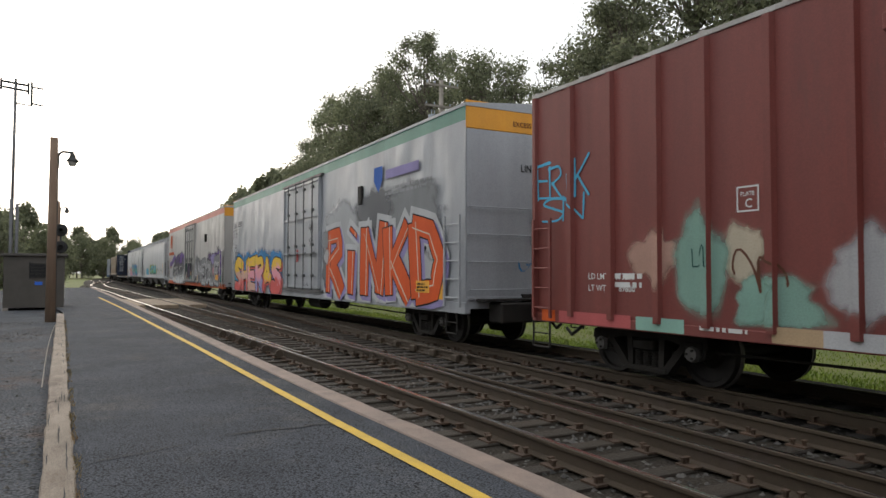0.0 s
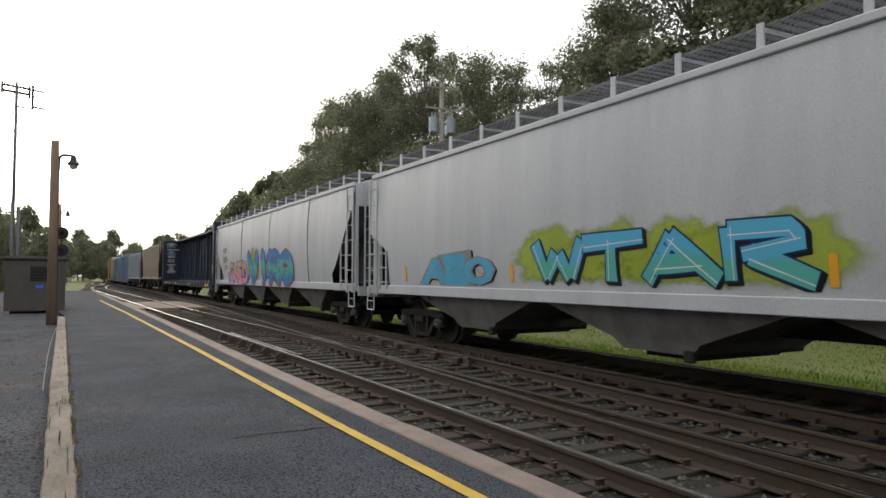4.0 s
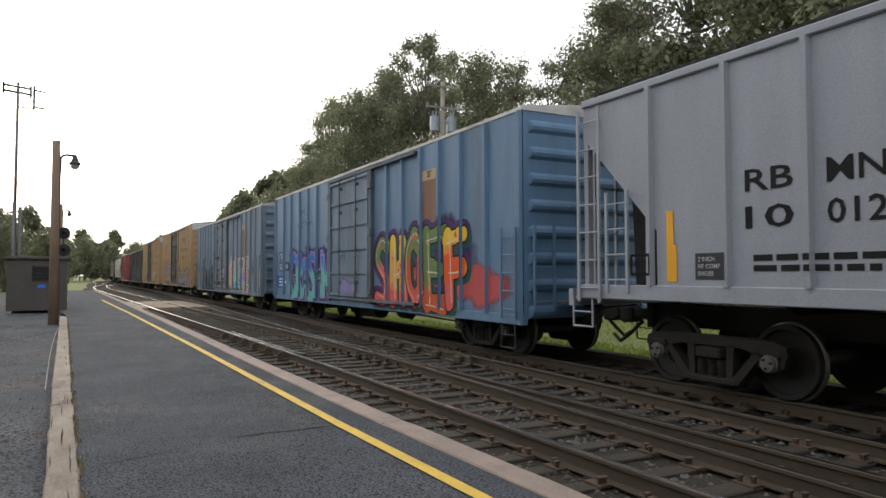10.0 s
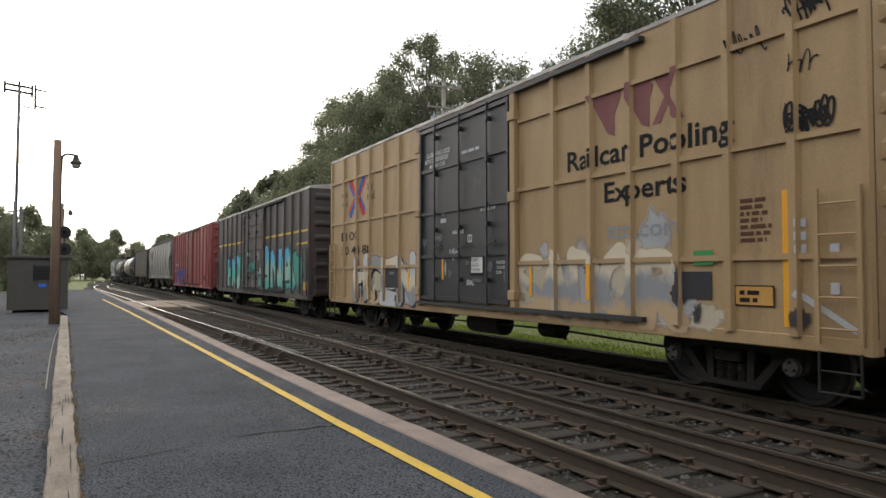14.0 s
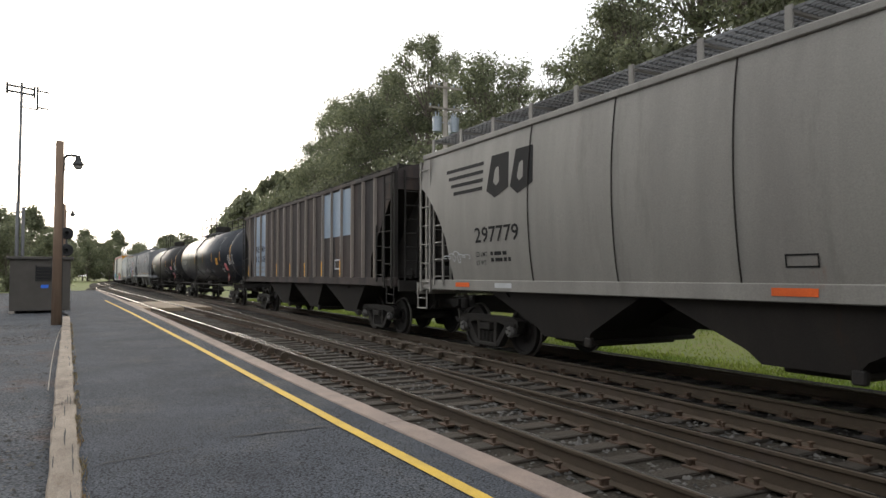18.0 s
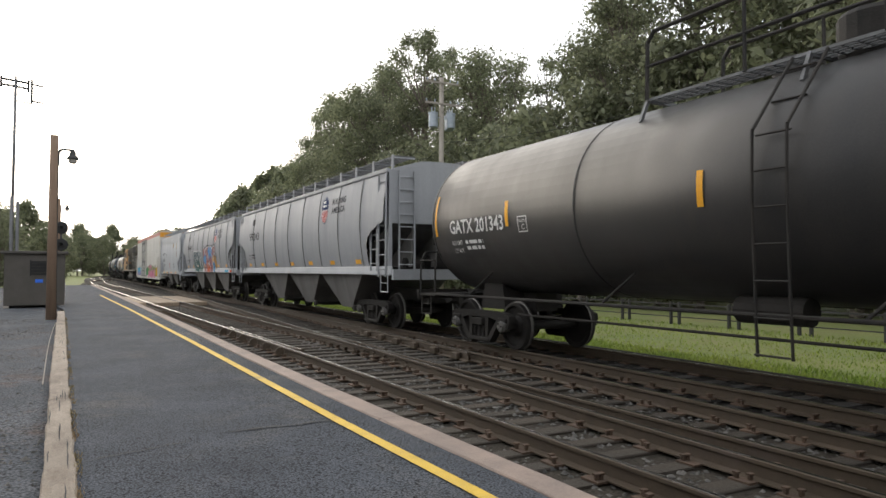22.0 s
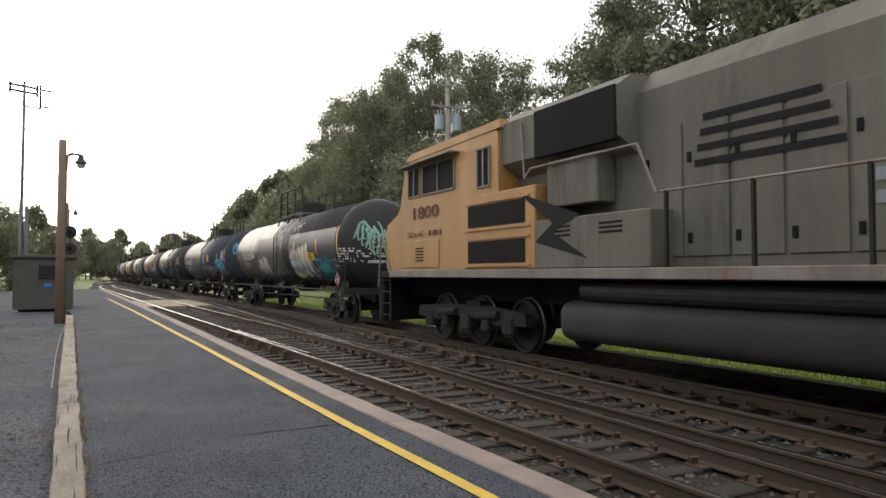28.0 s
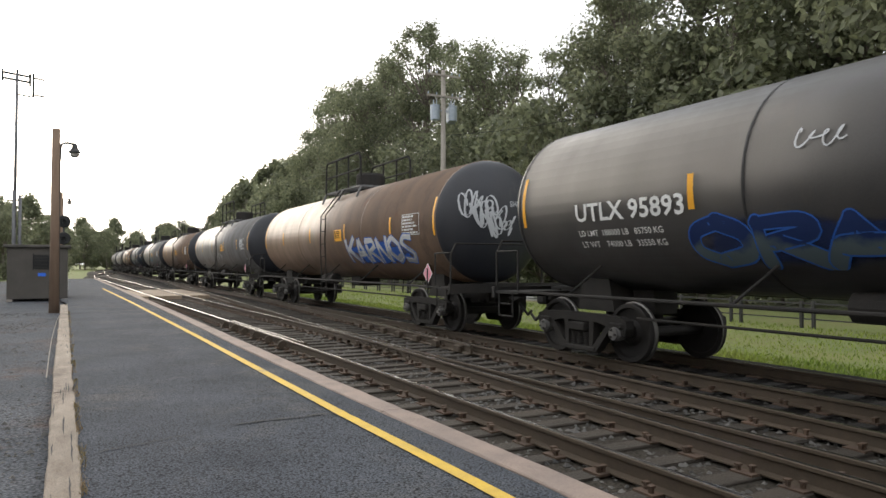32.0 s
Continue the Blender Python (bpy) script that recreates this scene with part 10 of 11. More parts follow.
blob(sd, c, 401.2 - m, 3.4, 0.4, 0.25, INK("tan"), 6, 0.6, 0.004, "rust_bloom")
frame_box(sd, c, 400.8 - m, 401.2 - m, 1.75, 2.05, 0.05, INK("black"))
bars(sd, c, 403.5 - m, 2.1, 0.6, 0.045, 5, INK("rose"), 7)

# ==== car 21: white refrigerator car ====
paint("reefer_cream", (0.55, 0.53, 0.49), (0.46, 0.44, 0.40), 0.5, dirt=(0.25, 0.22, 0.18), dirt_amount=0.3, bump=0.03)
c, sd, m = reefer("off-white refrigerator car with pink, yellow and green graffiti", 410.5, 433.0, "reefer_cream", "band_red", "cap_orange", (426.4, 422.2), 12)
for k, (y, ry, col) in enumerate(((414, 2.4, "lime"), (417.5, 2.2, "pink"), (420.5, 2.0, "green"), (429.8, 2.2, "sky"), (412, 1.0, "yellow"))):
    blob(sd, c, y - m, 1.3, ry, 0.7, INK(col), 40 + k, 0.4, 0.004 + k * 0.0006, z_low=0.97)
piece(sd, c, "SOKERS", 419.9 - m, 413.2 - m, 0.80, 1.9, ("olive", "cerise", "cerise"), "cerise", None, None, "pink", ((0.3, 0.8, 0.4, 0.5, "pink"), (0.95, 0.6, 0.15, 0.6, "lime")), 6, 0.30, False, "faded pink and green letters", 0.02, 1.2)
piece(sd, c, "EXAC", 431.8 - m, 426.6 - m, 0.98, 1.8, ("sky", "lilac"), "steel", None, None, None, (), 16, 0.26, True, "faded pale blue letters", 0.02)
scribble(sd, c, 412.9 - m, 2.9, 0.7, 0.6, INK("grey"), 8, 0.03, 8)
scribble(sd, c, 415.6 - m, 3.1, 0.5, 0.4, INK("grey"), 18, 0.03, 6)

# ==== car 22: diesel locomotive, cab leading away ====
paint("loco_grey", (0.165, 0.152, 0.125), (0.125, 0.115, 0.095), 0.7, rust=0.16, dirt=(0.06, 0.053, 0.046), dirt_amount=0.45, spec=0.25, bump=0.06)
paint("loco_orange", (0.42, 0.225, 0.075), (0.35, 0.19, 0.07), 0.55, dirt=(0.17, 0.10, 0.05), dirt_amount=0.35, bump=0.05)
paint("loco_black", (0.012, 0.012, 0.013), (0.02, 0.019, 0.018), 0.7, spec=0.06)
paint("soot_tank", (0.026, 0.024, 0.022), (0.018, 0.017, 0.016), 0.7, dirt_amount=0.2)
c = thing("diesel_locomotive", "grimy grey diesel locomotive with an orange-yellow cab", "locomotive", "cars of the freight train")
S0, S1 = 434.9, 456.6
m = (S0 + S1) / 2
l = (S1 - S0) / 2
movers.append((c, m))
Y = lambda s: s - m
bm = bmesh.new()
soft_box(bm, -1.52, 1.52, -l, l - 0.3, 1.42, 1.58, 0.02)
box(bm, -0.6, 0.6, -l, l, 0.95, 1.42)
part("deck", bm, M["loco_black"], c, "walkway deck and frame")
for s in (-1, 1):
    bm = bmesh.new()
    soft_box(bm, s * 1.53 - 0.02, s * 1.53 + 0.02, -l + 0.6, l - 1.0, 1.44, 1.60, 0.01)
    part("deck_edge", bm, M["post_pale"], c, "pale worn deck edge")
    share("coupler", COUPLER, c, pose(0, s * (l - 0.1), 0, 0, 0, 0 if s > 0 else 180))
    bm = bmesh.new()
    plate_shape(bm, [(s * (l - 0.35), 0.35), (s * (l + 0.0), 0.3), (s * (l + 0.02), 1.4), (s * (l - 0.35), 1.4)], -1.4, 1.4)
    part("pilot", bm, M["loco_black"], c)
    for x in (-1.45, 1.45):
        ladder(c, x, s * (l - 0.6), 0.35, 1.5, 0.55, 4, "iron", "y", "steps")
# long hood
bm = bmesh.new()
a, b = Y(S0 + 0.9), Y(447.4)
prof = ((-1.04, 1.58), (-1.04, 4.2), (-0.75, 4.55), (0.75, 4.55), (1.04, 4.2), (1.04, 1.58))
sweep(bm, prof, [(0, a, 0), (0, b, 0)])
hood = part("long_hood", bm, M["loco_grey"], c, "long engine hood with rows of doors")
for k in range(14):
    y = Y(446.9) - k * 0.78
    for x in (-1.045, 1.045):
        bm = bmesh.new()
        soft_box(bm, *sorted((x, x * 1.018)), y - 0.36, y + 0.36, 1.75, 3.6, 0.008)
        d_ = part("hood_door", bm, M["loco_grey"], hood)
        bm = bmesh.new()
        for z in (2.0, 3.1):
            soft_box(bm, *sorted((x * 1.02, x * 1.04)), y + 0.24, y + 0.31, z - 0.07, z + 0.07, 0.005)
        part("latch", bm, M["loco_black"], d_)
# flared radiator at the rear, dark screens
bm = bmesh.new()
prof = ((-1.0, 3.35), (-1.46, 3.62), (-1.50, 4.42), (-1.2, 4.68), (1.2, 4.68), (1.50, 4.42), (1.46, 3.62), (1.0, 3.35))
sweep(bm, prof, [(0, Y(435.6), 0), (0, Y(441.4), 0)])
rad = part("radiator_section", bm, M["loco_grey"], c, "flared radiator section")
for x in (-1, 1):
    for ya, yb in ((435.9, 438.4), (438.7, 441.2)):
        bm = bmesh.new()
        vs = [(x * 1.478, Y(ya), 3.66), (x * 1.478, Y(yb), 3.66), (x * 1.512, Y(yb), 4.38), (x * 1.512, Y(ya), 4.38)]
        f = bm.faces.new([bm.verts.new(p) for p in vs])
        part("radiator_screen", bm, M["loco_black"], rad, "black radiator screen")
bm = bmesh.new()
for y in (Y(444.2), Y(445.4)):
    lathe(bm, ((4.5, 0.42), (4.66, 0.42), (4.68, 0.36)), 18, "z", (0, y, 0))
soft_box(bm, -0.35, 0.35, Y(442.3), Y(443.2), 4.5, 4.75, 0.04)
part("roof_fan", bm, M["loco_grey"], hood)
# air intake block behind the cab: dark screens and clean-air room
bm = bmesh.new()
prof = ((-1.02, 1.58), (-1.02, 3.3), (-1.4, 3.55), (-1.42, 4.3), (-1.15, 4.5), (1.15, 4.5), (1.42, 4.3), (1.4, 3.55), (1.02, 3.3), (1.02, 1.58))
sweep(bm, prof, [(0, Y(447.4), 0), (0, Y(450.6), 0)])
part("intake_block", bm, M["loco_grey"], c, "air intake block behind the cab")
for x in (-1, 1):
    bm = bmesh.new()
    soft_box(bm, *sorted((x * 1.34, x * 1.45)), Y(447.45), Y(449.5), 3.5, 4.32, 0.01)
    part("intake_screen", bm, M["loco_black"], c)
    bm = bmesh.new()
    soft_box(bm, *sorted((x * 1.03, x * 1.40)), Y(447.9), Y(449.2), 2.62, 3.4, 0.02)
    part("equipment_box", bm, M["loco_grey"], c)
    # boxes at walkway level
    bm = bmesh.new()
    soft_box(bm, *sorted((x * 1.0, x * 1.50)), Y(446.7), Y(449.4), 1.60, 2.42, 0.02)
    b_ = part("battery_box", bm, M["loco_grey"], c, "grey box with slotted covers")
    bm = bmesh.new()
    for q in range(2):
        for k in range(3):
            y = Y(447.5) + q * 1.2
            box(bm, *sorted((x * 1.50, x * 1.508)), y - 0.25, y + 0.25, 2.12 + k * 0.07, 2.15 + k * 0.07)
    part("slots", bm, M["loco_black"], b_)
    bm = bmesh.new()
    soft_box(bm, *sorted((x * 1.0, x * 1.50)), Y(449.4), Y(451.9), 1.60, 3.05, 0.02)
    b_ = part("filter_cabinet", bm, M["loco_orange"], c, "orange cabinet with two dark screens")
    for z in (1.72, 2.42):
        bm = bmesh.new()
        soft_box(bm, *sorted((x * 1.50, x * 1.51)), Y(449.7), Y(451.7), z, z + 0.42, 0.01)
        part("screen", bm, M["loco_black"], b_)
        bm = bmesh.new()
        for k in range(2):
            bar(bm, (x * 1.515, Y(449.55), z - 0.05 + k * 0.52), (x * 1.515, Y(451.8), z - 0.05 + k * 0.52), 0.03, 0.04)
        part("screen_frame", bm, M["loco_orange"], b_)
# cab
bm = bmesh.new()
pts = [(Y(450.6), 1.58), (Y(455.9), 1.58), (Y(455.95), 2.70), (Y(455.1), 3.0), (Y(454.75), 4.05), (Y(454.3), 4.20), (Y(450.6), 4.28)]
plate_shape(bm, pts, -1.48, 1.48)
bmesh.ops.bevel(bm, geom=[e for e in bm.edges if abs(e.verts[0].co.x - e.verts[1].co.x) > 2], offset=0.08, segments=2, affect="EDGES")
cab = part("cab", bm, M["loco_orange"], c, "orange-yellow cab with worn paint")
bm = bmesh.new()
plate_shape(bm, [(Y(450.5), 4.24), (Y(454.5), 4.16), (Y(454.7), 4.22), (Y(454.4), 4.32), (Y(450.5), 4.40)], -1.5, 1.5)
part("cab_roof", bm, M["loco_orange"], cab)
for x in (-1, 1):
    for ya, yb, za, zb in ((453.95, 454.55, 3.30, 3.95), (452.3, 453.8, 3.30, 3.95), (450.9, 451.35, 3.2, 3.95)):
        # solid black panel in place of the unlit cab inside
        bm = bmesh.new()
        soft_box(bm, *sorted((x * 1.482, x * 1.49)), Y(ya), Y(yb), za, zb, 0.004)
        w_ = part("window", bm, M["loco_black"], cab, "cab side window, a black panel for the dark inside")
        bm = bmesh.new()
        for p, q in (((ya, za), (yb, za)), ((ya, zb), (yb, zb)), ((ya, za), (ya, zb)), ((yb, za), (yb, zb)), (((ya + yb) / 2, za), ((ya + yb) / 2, zb))):
            bar(bm, (x * 1.495, Y(p[0]), p[1]), (x * 1.495, Y(q[0]), q[1]), 0.035, 0.04)
        part("window_frame", bm, M["post_pale"], w_)
    bm = bmesh.new()
    plate_shape(bm, [(Y(452.1), 4.02), (Y(454.7), 3.98), (Y(454.7), 4.01), (Y(452.1), 4.05)], *sorted((x * 1.48, x * 1.72)))
    part("sun_visor", bm, M["post_pale"], cab, "pale sun shade over the window")
    bm = bmesh.new()
    soft_box(bm, *sorted((x * 1.482, x * 1.50)), Y(453.0), Y(454.9), 1.66, 2.28, 0.01)
    d_ = part("access_door", bm, M["loco_orange"], cab)
    bm = bmesh.new()
    for k in range(5):
        box(bm, *sorted((x * 1.50, x * 1.508)), Y(453.75), Y(454.15), 1.80 + k * 0.07, 1.83 + k * 0.07)
    part("slots", bm, M["loco_black"], d_)
sd = flat_side(1.487)
word(sd, c, "1800", Y(454.3), 2.78, 0.26, INK("brown"), 1.3, 0.03)
word(sd, c, "DC to AC", Y(454.6), 2.36, 0.13, INK("brown"), 0.85)
bars(sd, c, Y(453.5), 2.48, 0.9, 0.11, 1, INK("brown"), 4)
hd = flat_side(1.066)
for k in range(4):
    panel(hd, c, Y(444.2) + 0.09 * k, Y(446.3) - 0.05 * k, 2.95 + 0.2 * k, 3.04 + 0.2 * k, INK("black"), "emblem_stripe", 0.012)
for y0 in (443.7, 442.6):
    outline_shape(hd, c, [(Y(y0), 2.7), (Y(y0 - 0.15), 3.5), (Y(y0 - 0.5), 3.5), (Y(y0 - 0.75), 3.0), (Y(y0 - 0.8), 3.5), (Y(y0 - 1.0), 3.5), (Y(y0 - 0.9), 2.7), (Y(y0 - 0.55), 2.7), (Y(y0 - 0.3), 3.15), (Y(y0 - 0.25), 2.7)], INK("black"), "emblem_shape", 0.014)
bars(hd, c, Y(443.9), 2.62, 2.2, 0.14, 2, INK("grey"), 6, lift=0.014)
outline_shape(flat_side(1.502), c, [(Y(449.9), 2.95), (Y(448.2), 2.45), (Y(448.9), 2.2), (Y(448.0), 1.75), (Y(449.4), 2.05), (Y(448.9), 2.35)], INK("black"), "lightning_mark", 0.006)
# fuel tank, trucks
bm = bmesh.new()
soft_box(bm, -1.38, 1.38, Y(441.6), Y(449.0), 0.42, 1.08, 0.22, 4)
part("fuel_tank", bm, M["soot_tank"], c, "long sooty fuel tank", smooth=True)
bm = bmesh.new()
for x in (-1.2, 1.2):
    lathe(bm, ((Y(442.0), 0.05), (Y(442.05), 0.16), (Y(448.4), 0.16), (Y(448.45), 0.05)), 14, "y", (x, 0, 1.24))
part("air_reservoir", bm, M["soot_tank"], c)


def big_truck(yc):
    bm = bmesh.new()
    for s in (-1, 1):
        x0, x1 = s * 1.0, s * 1.18
        plate_shape(bm, [(yc - 2.25, 0.55), (yc - 2.2, 0.78), (yc - 0.9, 0.86), (yc + 0.9, 0.86), (yc + 2.2, 0.78), (yc + 2.25, 0.55), (yc + 1.2, 0.50), (yc + 0.8, 0.62), (yc - 0.8, 0.62), (yc - 1.2, 0.50)], x0, x1)
        for q in (-1.65, 0.0, 1.65):
            soft_box(bm, *sorted((s * 0.98, s * 1.22)), yc + q - 0.2, yc + q + 0.2, 0.34, 0.70, 0.04)
        for q in (-0.85, 0.85):
            soft_box(bm, *sorted((s * 1.02, s * 1.24)), yc + q - 0.14, yc + q + 0.14, 0.36, 0.62, 0.03)
            rod(bm, (s * 1.2, yc + q - 0.5, 0.72), (s * 1.2, yc + q + 0.35, 0.66), 0.08, n=10)
    box(bm, -1.0, 1.0, yc - 0.3, yc + 0.3, 0.5, 0.95)
    t = part("truck", bm, M["truck_iron"], c, "three-axle truck with brake cylinders")
    for q in (-1.65, 0.0, 1.65):
        w = share("wheelset", WHEELSET_BIG, t, pose(0, yc + q, 0.52))
        spinners.append((w, c, yc + q, 0.52))


big_truck(Y(452.4))
big_truck(Y(438.4))
# handrails
for x in (-1.5, 1.5):
    ys = [Y(446.4) - k * 1.35 for k in range(8)]
    for y in ys:
        bm = bmesh.new()
        bar(bm, (x, y, 1.58), (x, y, 2.62), 0.05, 0.04)
        part("stanchion", bm, M["iron"], c)
    bm = bmesh.new()
    tube(bm, [(x, ys[0] + 0.1, 2.62), (x, ys[-1] - 0.1, 2.62)], 0.02)
    tube(bm, [(x * 0.99, Y(446.6), 2.62), (x * 0.96, Y(447.0), 3.35), (x * 0.96, Y(449.6), 3.35), (x * 0.96, Y(449.8), 3.2), (x * 0.96, Y(449.9), 4.2)], 0.02)
    tube(bm, [(x, Y(455.6), 1.55), (x, Y(456.2), 2.5), (x, Y(456.4), 1.2)], 0.022)
    part("handrail", bm, M["post_pale"], c)


# ==== tank cars at the rear ====
paint("tank_bluegrey", (0.060, 0.069, 0.085), (0.048, 0.054, 0.065), 0.42, rust=0.06, dirt=(0.06, 0.058, 0.055), dirt_amount=0.45, bump=0.05, spec=0.06, streak=0.4)
paint("tank_rust", (0.19, 0.125, 0.085), (0.14, 0.10, 0.075), 0.42, rust=0.3, dirt=(0.07, 0.05, 0.04), dirt_amount=0.35, bump=0.06, spec=0.25, streak=0.4)
paint("tank_grey", (0.19, 0.185, 0.18), (0.14, 0.13, 0.12), 0.42, rust=0.2, dirt=(0.10, 0.08, 0.065), dirt_amount=0.35, bump=0.05, spec=0.25, streak=0.4)
paint("buffed", (0.085, 0.075, 0.066), (0.12, 0.11, 0.10), 0.5, dirt=(0.045, 0.04, 0.036), dirt_amount=0.45, bump=0.03, spec=0.2)
paint("buffed_dark", (0.042, 0.043, 0.046), (0.055, 0.055, 0.058), 0.48, dirt=(0.03, 0.03, 0.03), dirt_amount=0.4, bump=0.03, spec=0.2)
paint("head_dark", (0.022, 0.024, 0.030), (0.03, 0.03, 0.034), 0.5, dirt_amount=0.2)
c, sd, m = tank("black tank car with white buffed patches and turquoise graffiti", 459.4, 475.6, 1.40, 2.48, "tank_soot", 467.3, rings=(463, 467, 471))
tank_marks(sd, c, m, 459.4, 475.6, "TILX 250184", True, table=(460.08 - m, 1.85), sign=None, diamond=(459.8 - m, 1.33, "red"), zc=2.5, start=2.02, long=2.2, spots=(467.37, 464.79, 462.13))
panel(sd, c, 466.55 - m, 470.75 - m, 1.30, 3.02, M["buffed"], "buffed_patch", 0.003, "brown-grey buffed panel on the shell", 4)
panel(sd, c, 460.2 - m, 465.6 - m, 1.30, 2.98, M["buffed_dark"], "buffed_patch", 0.003, "dull grey buffed panel on the shell", 4)
for k, (y, z, ry, rz, col) in enumerate(((470.9, 1.75, 0.45, 0.3, "grey"), (470.2, 1.85, 0.6, 0.42, "silver"), (469.4, 1.9, 0.55, 0.5, "cream"), (468.2, 1.6, 0.5, 0.2, "steel"), (465.0, 2.0, 0.7, 0.6, "silver"), (464.2, 1.95, 0.8, 0.68, "cream"), (463.5, 2.05, 0.75, 0.66, "cream"), (463.2, 1.65, 0.6, 0.4, "grey"), (462.8, 1.62, 0.3, 0.25, "steel"))):
    blob(sd, c, y - m, z, ry, rz, INK(col), 50 + k, 0.22, 0.005 + 0.0005 * k)
piece(sd, c, "SN", 465.6 - m, 463.75 - m, 1.38, 2.05, ("silver", "grey", "cream"), "darkgreen", None, None, None, (), 4, 0.34, True, "pale letters with turquoise outlines", 0.03, 1.2)
piece(sd, c, "VI", 464.2 - m, 463.0 - m, 1.5, 2.5, ("cream", "silver"), "mint", None, None, None, (), 7, 0.40, True, "pale letters with turquoise outlines", 0.008, 1.1)
piece(sd, c, "EAWKS", 462.42 - m, 460.85 - m, 1.34, 2.04, ("azure", "teal", "darkgreen"), "slate", None, None, "sky", ((0.5, 0.45, 0.55, 0.5, "teal"), (0.85, 0.35, 0.3, 0.4, "darkgreen")), 14, 0.26, True, "turquoise letters", 0.02, 1.25)
blob(sd, c, 460.2 - m, 1.48, 0.35, 0.12, INK("darkgreen"), 77, 0.6, 0.006)
panel(sd, c, 462.45 - m, 463.2 - m, 1.98, 2.24, INK("gold"), "warning_sign", 0.012, "yellow warning panel")
bars(sd, c, 463.1 - m, 2.2, 0.55, 0.04, 3, INK("black"), 5, lift=0.016)
frame_box(sd, c, 460.31 - m, 460.75 - m, 1.70, 1.97, 0.015, INK("silver"))
panel(sd, c, 460.52 - m, 460.535 - m, 1.78, 1.96, INK("silver"), "marking", 0.009)
panel(sd, c, 460.32 - m, 460.74 - m, 1.775, 1.79, INK("silver"), "marking", 0.009)
for k, (y, z, w, h) in enumerate(((471.4, 1.5, 0.9, 0.45), (468.65, 1.45, 0.55, 0.3), (468.0, 1.42, 0.6, 0.42), (467.2, 3.0, 1.1, 0.5), (466.95, 2.35, 0.5, 0.95), (465.65, 3.0, 0.9, 0.45), (465.15, 3.0, 0.75, 0.5), (464.95, 2.7, 0.6, 0.4), (462.75, 1.55, 0.25, 0.2))):
    scribble(sd, c, y - m, z, w, h, INK("white" if 2 < k < 8 else "silver"), 80 + k, 0.028, 5)
panel(flat_side(1.455), c, 459.66 - m, 459.94 - m, 1.27, 1.39, INK("white"), "placard_band", 0.002)
word(flat_side(1.46), c, "2303", 459.925 - m, 1.285, 0.09, INK("black"), 0.25, 0.008, 0.004)
HEAD23 = (c, m)
c, sd, m = tank("dark blue-grey tank car with bright blue graffiti on its end", 477.9, 495.0, 1.40, 2.50, "tank_bluegrey", 486.0, rings=(481, 485, 489), head_mat="tank_bluegrey")
tank_marks(sd, c, m, 477.9, 495.0, "TILX 253632", True, table=(479.7 - m, 2.3), sign=(484.5 - m, 2.3), diamond=(478.9 - m, 1.33, "red"), zc=2.5, start=1.8, long=2.2, loads=("LD LMT  187600 LB   85100 KG", "LT WT    75400 LB   34200 KG"))
piece(sd, c, "IOUE", 486.5 - m, 485.2 - m, 2.2, 2.8, ("silver",), None, seed=4, fat=0.16)
piece(sd, c, "SUNES", 485.6 - m, 483.3 - m, 1.5, 2.0, ("grey",), None, seed=14, fat=0.13)
piece(sd, c, "SRWAEN", 481.6 - m, 479.1 - m, 1.45, 2.35, ("sky", "olive"), "blue", None, None, "mint", ((0.5, 0.5, 0.5, 0.5, "slate"),), 5, 0.18, True, "blue and green outlined letters", 0.03)
for k, y in enumerate((492.2, 490.9, 489.8, 487.0, 485.5, 484.0, 482.9)):
    scribble(sd, c, y - m, 1.6, 1.0, 0.45, INK("silver"), 100 + k, 0.03, 7)


def head_scrawl(c, m, S0, R, zc, ink, seed):
    """Spray scrawl on the leading tank end."""
    l, d = m - S0, 0.55
    for k in range(3):
        rnd = random.Random(seed + k)
        bm = bmesh.new()
        pairs = []
        for i in range(70):
            t = i / 69
            x = -0.95 + 0.75 * t + 0.25 * k + 0.12 * math.cos(t * 40 + k)
            z = zc + 0.35 - 0.22 * k + 0.32 * math.sin(t * 44 + seed) * (0.6 + 0.4 * math.sin(t * 7))
            r = min(math.hypot(x, z - zc) / R, 0.97)
            y = -l + d * (1 - math.sqrt(1 - r * r)) - 0.012
            pairs.append((bm.verts.new((x - 0.025, y, z)), bm.verts.new((x + 0.025, y, z + 0.02))))
        for a, b in zip(pairs, pairs[1:]):
            bm.faces.new((a[0], a[1], b[1], b[0]))
        part("spray_tag", bm, INK(ink), c)


def head_word(c, m, S0, R, zc, text, x, z, h, ink="silver"):
    """Lettering on the leading tank end."""
    l, d = m - S0, 0.55
    vs, fs = letters(text, 0.01)
    bm = bmesh.new()
    made = []
    for u, v in vs:
        px, pz = x + u * h / 0.69, z + v * h / 0.69
        r = min(math.hypot(px, pz - zc) / R, 0.97)
        made.append(bm.verts.new((px, -l + d * (1 - math.sqrt(1 - r * r)) - 0.012, pz)))
    for f in fs:
        bm.faces.new([made[i] for i in f])
    part("end_lettering", bm, INK(ink), c)


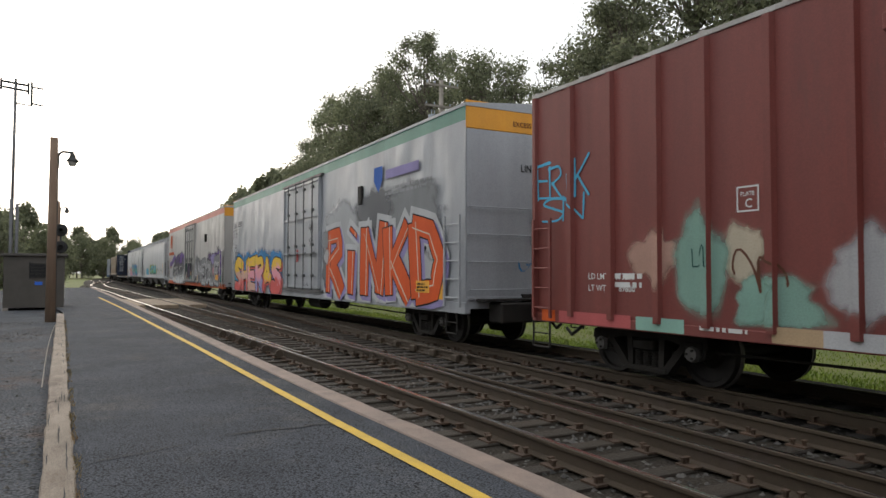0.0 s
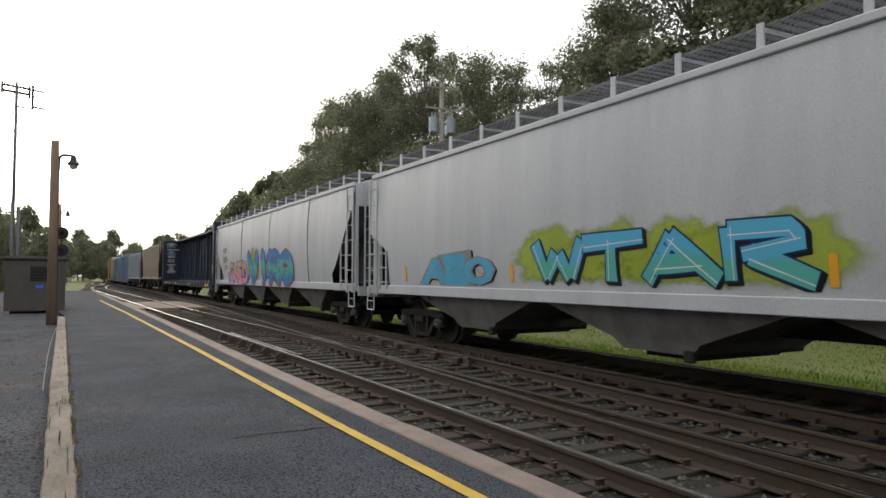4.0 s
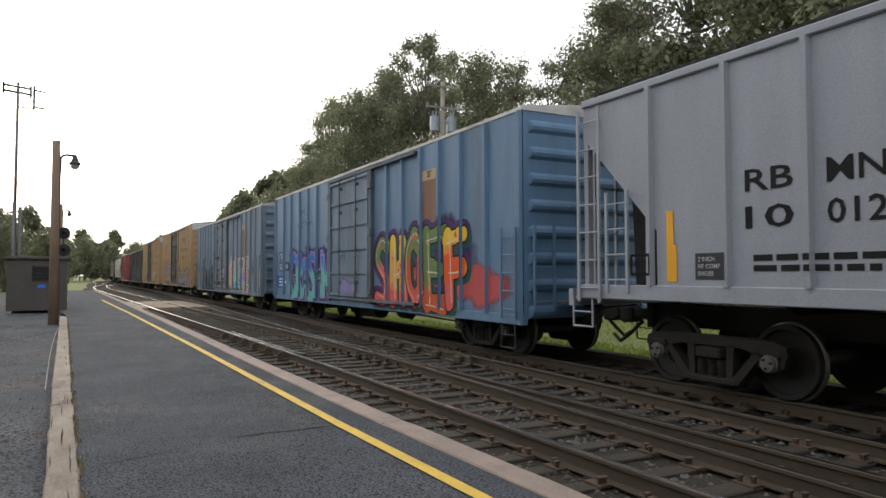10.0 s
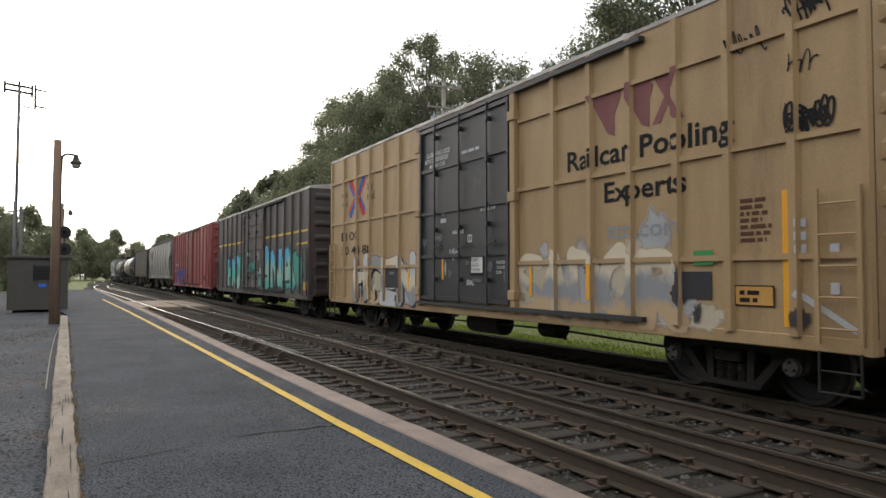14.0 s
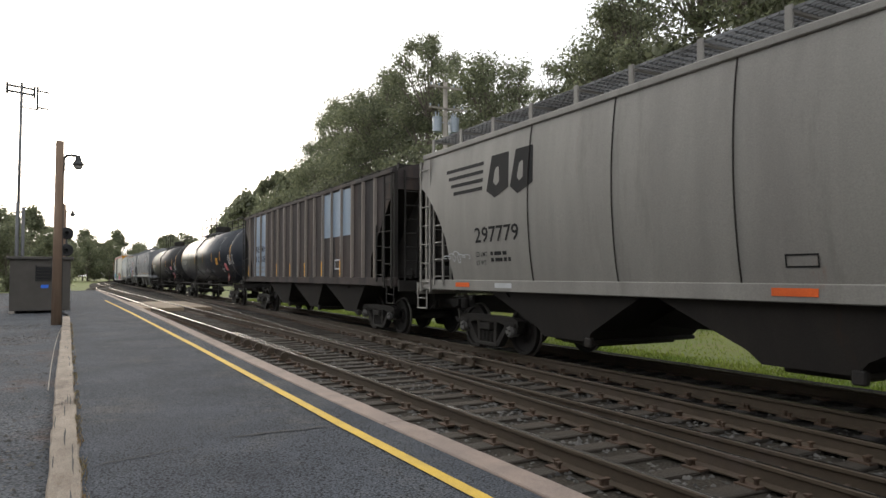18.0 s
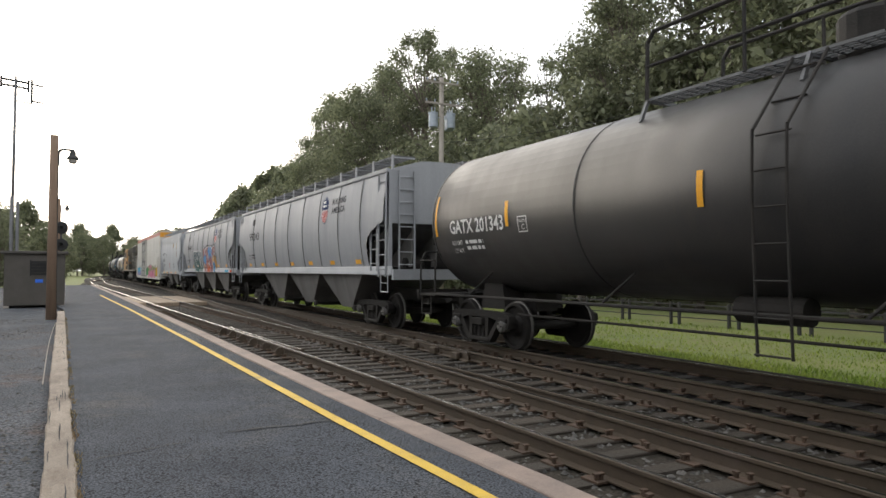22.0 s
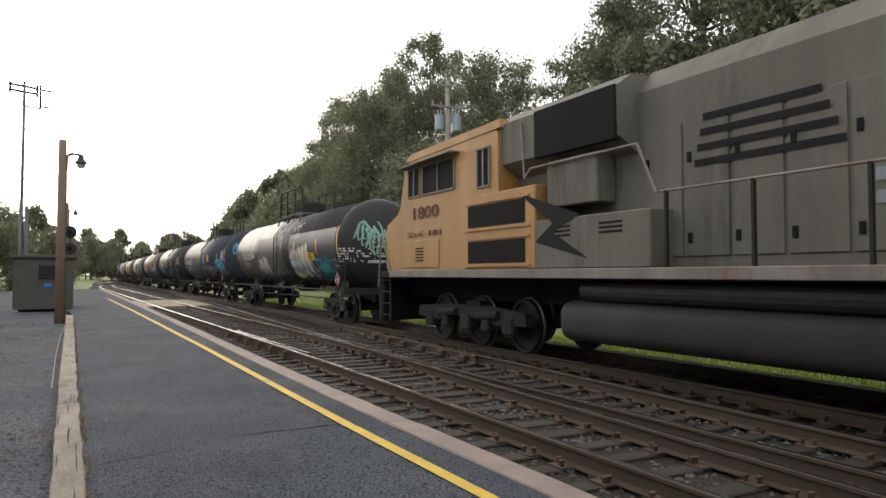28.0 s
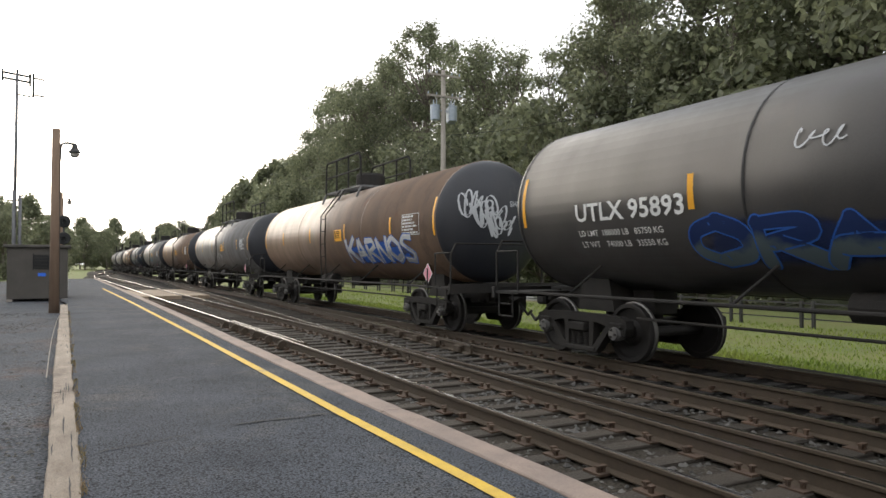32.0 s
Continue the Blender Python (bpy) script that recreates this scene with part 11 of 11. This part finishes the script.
head_scrawl(HEAD23[0], HEAD23[1], 459.4, 1.40, 2.48, "mint", 8)
head_word(HEAD23[0], HEAD23[1], 459.4, 1.40, 2.48, "TILX 250184", -0.1, 2.6, 0.11)
head_scrawl(c, m, 477.9, 1.40, 2.50, "sky", 3)
head_scrawl(c, m, 477.9, 1.40, 2.50, "sky", 13)
head_word(c, m, 477.9, 1.40, 2.50, "TILX 253632", 0.05, 2.75, 0.12)
for k in range(3):
    head_word(c, m, 477.9, 1.40, 2.50, "CAPY", 0.1, 2.58 - 0.16 * k, 0.07)
c, sd, m = tank("black tank car with faint blue graffiti and white placards", 496.9, 513.2, 1.42, 2.50, "tank_soot", 504.6, rings=(500, 504, 508))
tank_marks(sd, c, m, 496.9, 513.2, "UTLX 95893", True, table=(499.0 - m, 2.3), sign=(503.2 - m, 2.25), diamond=(497.9 - m, 1.31, "silver"), zc=2.5, start=2.1, long=2.2, loads=("LD LMT  188000 LB   85750 KG", "LT WT    74000 LB   33550 KG"))
piece(sd, c, "ORAKES", 508.9 - m, 503.6 - m, 1.45, 2.1, ("navy", "slate"), "blue", None, None, None, ((0.3, 0.5, 0.3, 0.5, "navy"),), 4, 0.26, True, "faint blue letters", 0.03)
for k, y in enumerate((504.3, 501.2, 500.2)):
    scribble(sd, c, y - m, 1.6, 1.2, 0.5, INK("grey"), 120 + k, 0.03, 7)
head_word(c, m, 496.9, 1.42, 2.50, "UTLX 95893", -0.1, 2.85, 0.11)
frame_box(sd, c, 500.2 - m, 500.9 - m, 1.9, 2.3, 0.03, INK("grey"))
scribble(sd, c, 507.4 - m, 2.75, 0.7, 0.3, INK("silver"), 7, 0.03, 5)
looks = ["tank_rust", "tank_grey", "tank_rust", "tank_grey", "tank_bluegrey", "tank_rust", "tank_grey", "tank_grey", "tank_rust", "tank_bluegrey", "tank_soot", "tank_rust"]
words_ = {"tank_rust": "rust-brown tank car with sooty top and small tags", "tank_grey": "weathered grey tank car with rusty streaks", "tank_bluegrey": "dark blue-grey tank car in the rear of the train", "tank_soot": "dull black tank car in the rear of the train"}
for k, mt in enumerate(looks):
    S0 = 515.4 + k * 18.5
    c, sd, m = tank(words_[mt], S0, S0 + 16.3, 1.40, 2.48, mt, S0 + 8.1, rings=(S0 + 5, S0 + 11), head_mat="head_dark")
    tank_marks(sd, c, m, S0, S0 + 16.3, None, True, table=(S0 + 2.3 - m, 2.2), sign=(S0 + 7.2 - m, 2.2), diamond=(S0 + 0.8 - m, 1.31, "pink"), zc=2.5)
    if k == 0:
        piece(sd, c, "KARNOS", S0 + 6.4 - m, S0 + 1.8 - m, 1.5, 2.25, ("silver", "grey"), "blue", None, None, "white", ((0.5, 0.4, 0.5, 0.5, "blue"),), 3, 0.2, False)
        head_scrawl(c, m, S0, 1.40, 2.48, "silver", 6)
        head_word(c, m, S0, 1.40, 2.48, "SHPX", 0.2, 2.8, 0.12)
    elif k < 6:
        scribble(sd, c, S0 + 9.0 - m, 1.6, 2.0, 0.6, INK(("sky", "silver", "grey")[k % 3]), 140 + k, 0.04, 8)


# ---- what moves ----
def motions():
    """The whole train rolls by at one steady speed; wheels turn while their car is near."""
    for c, s in movers:
        rows = []
        for k in range(33):
            y = s - SPEED * k
            rows.append((float(k), pose(main_x(y), y, 0, 0, 0, -math.degrees(math.atan(max(y - CURVE_AT, 0) / CURVE_R)))))
        walk(c, rows)
    place = dict(movers)
    for w, c, dy, r in spinners:
        s = place[c] + dy
        here = w.matrix_basis.translation
        t0, t1 = max(0.0, min(31.0, (s - 42) / SPEED)), max(0.0, min(32.0, (s + 2) / SPEED))
        if t1 - t0 < 0.1:
            continue
        f0, f1 = math.ceil(t0 * 30), math.floor(t1 * 30)
        still = Matrix.Translation(here)
        rows = [(0.0, still)] if f0 > 0 else []
        a = 0.0
        for f in range(f0, f1 + 1):
            rows.append((f / 30, Matrix.Translation(here) @ Matrix.Rotation(SPEED * (f - f0) / 30 / r, 4, "X")))
        if f1 < 960:
            rows.append((32.0, rows[-1][1]))
        walk(w, rows)


motions()
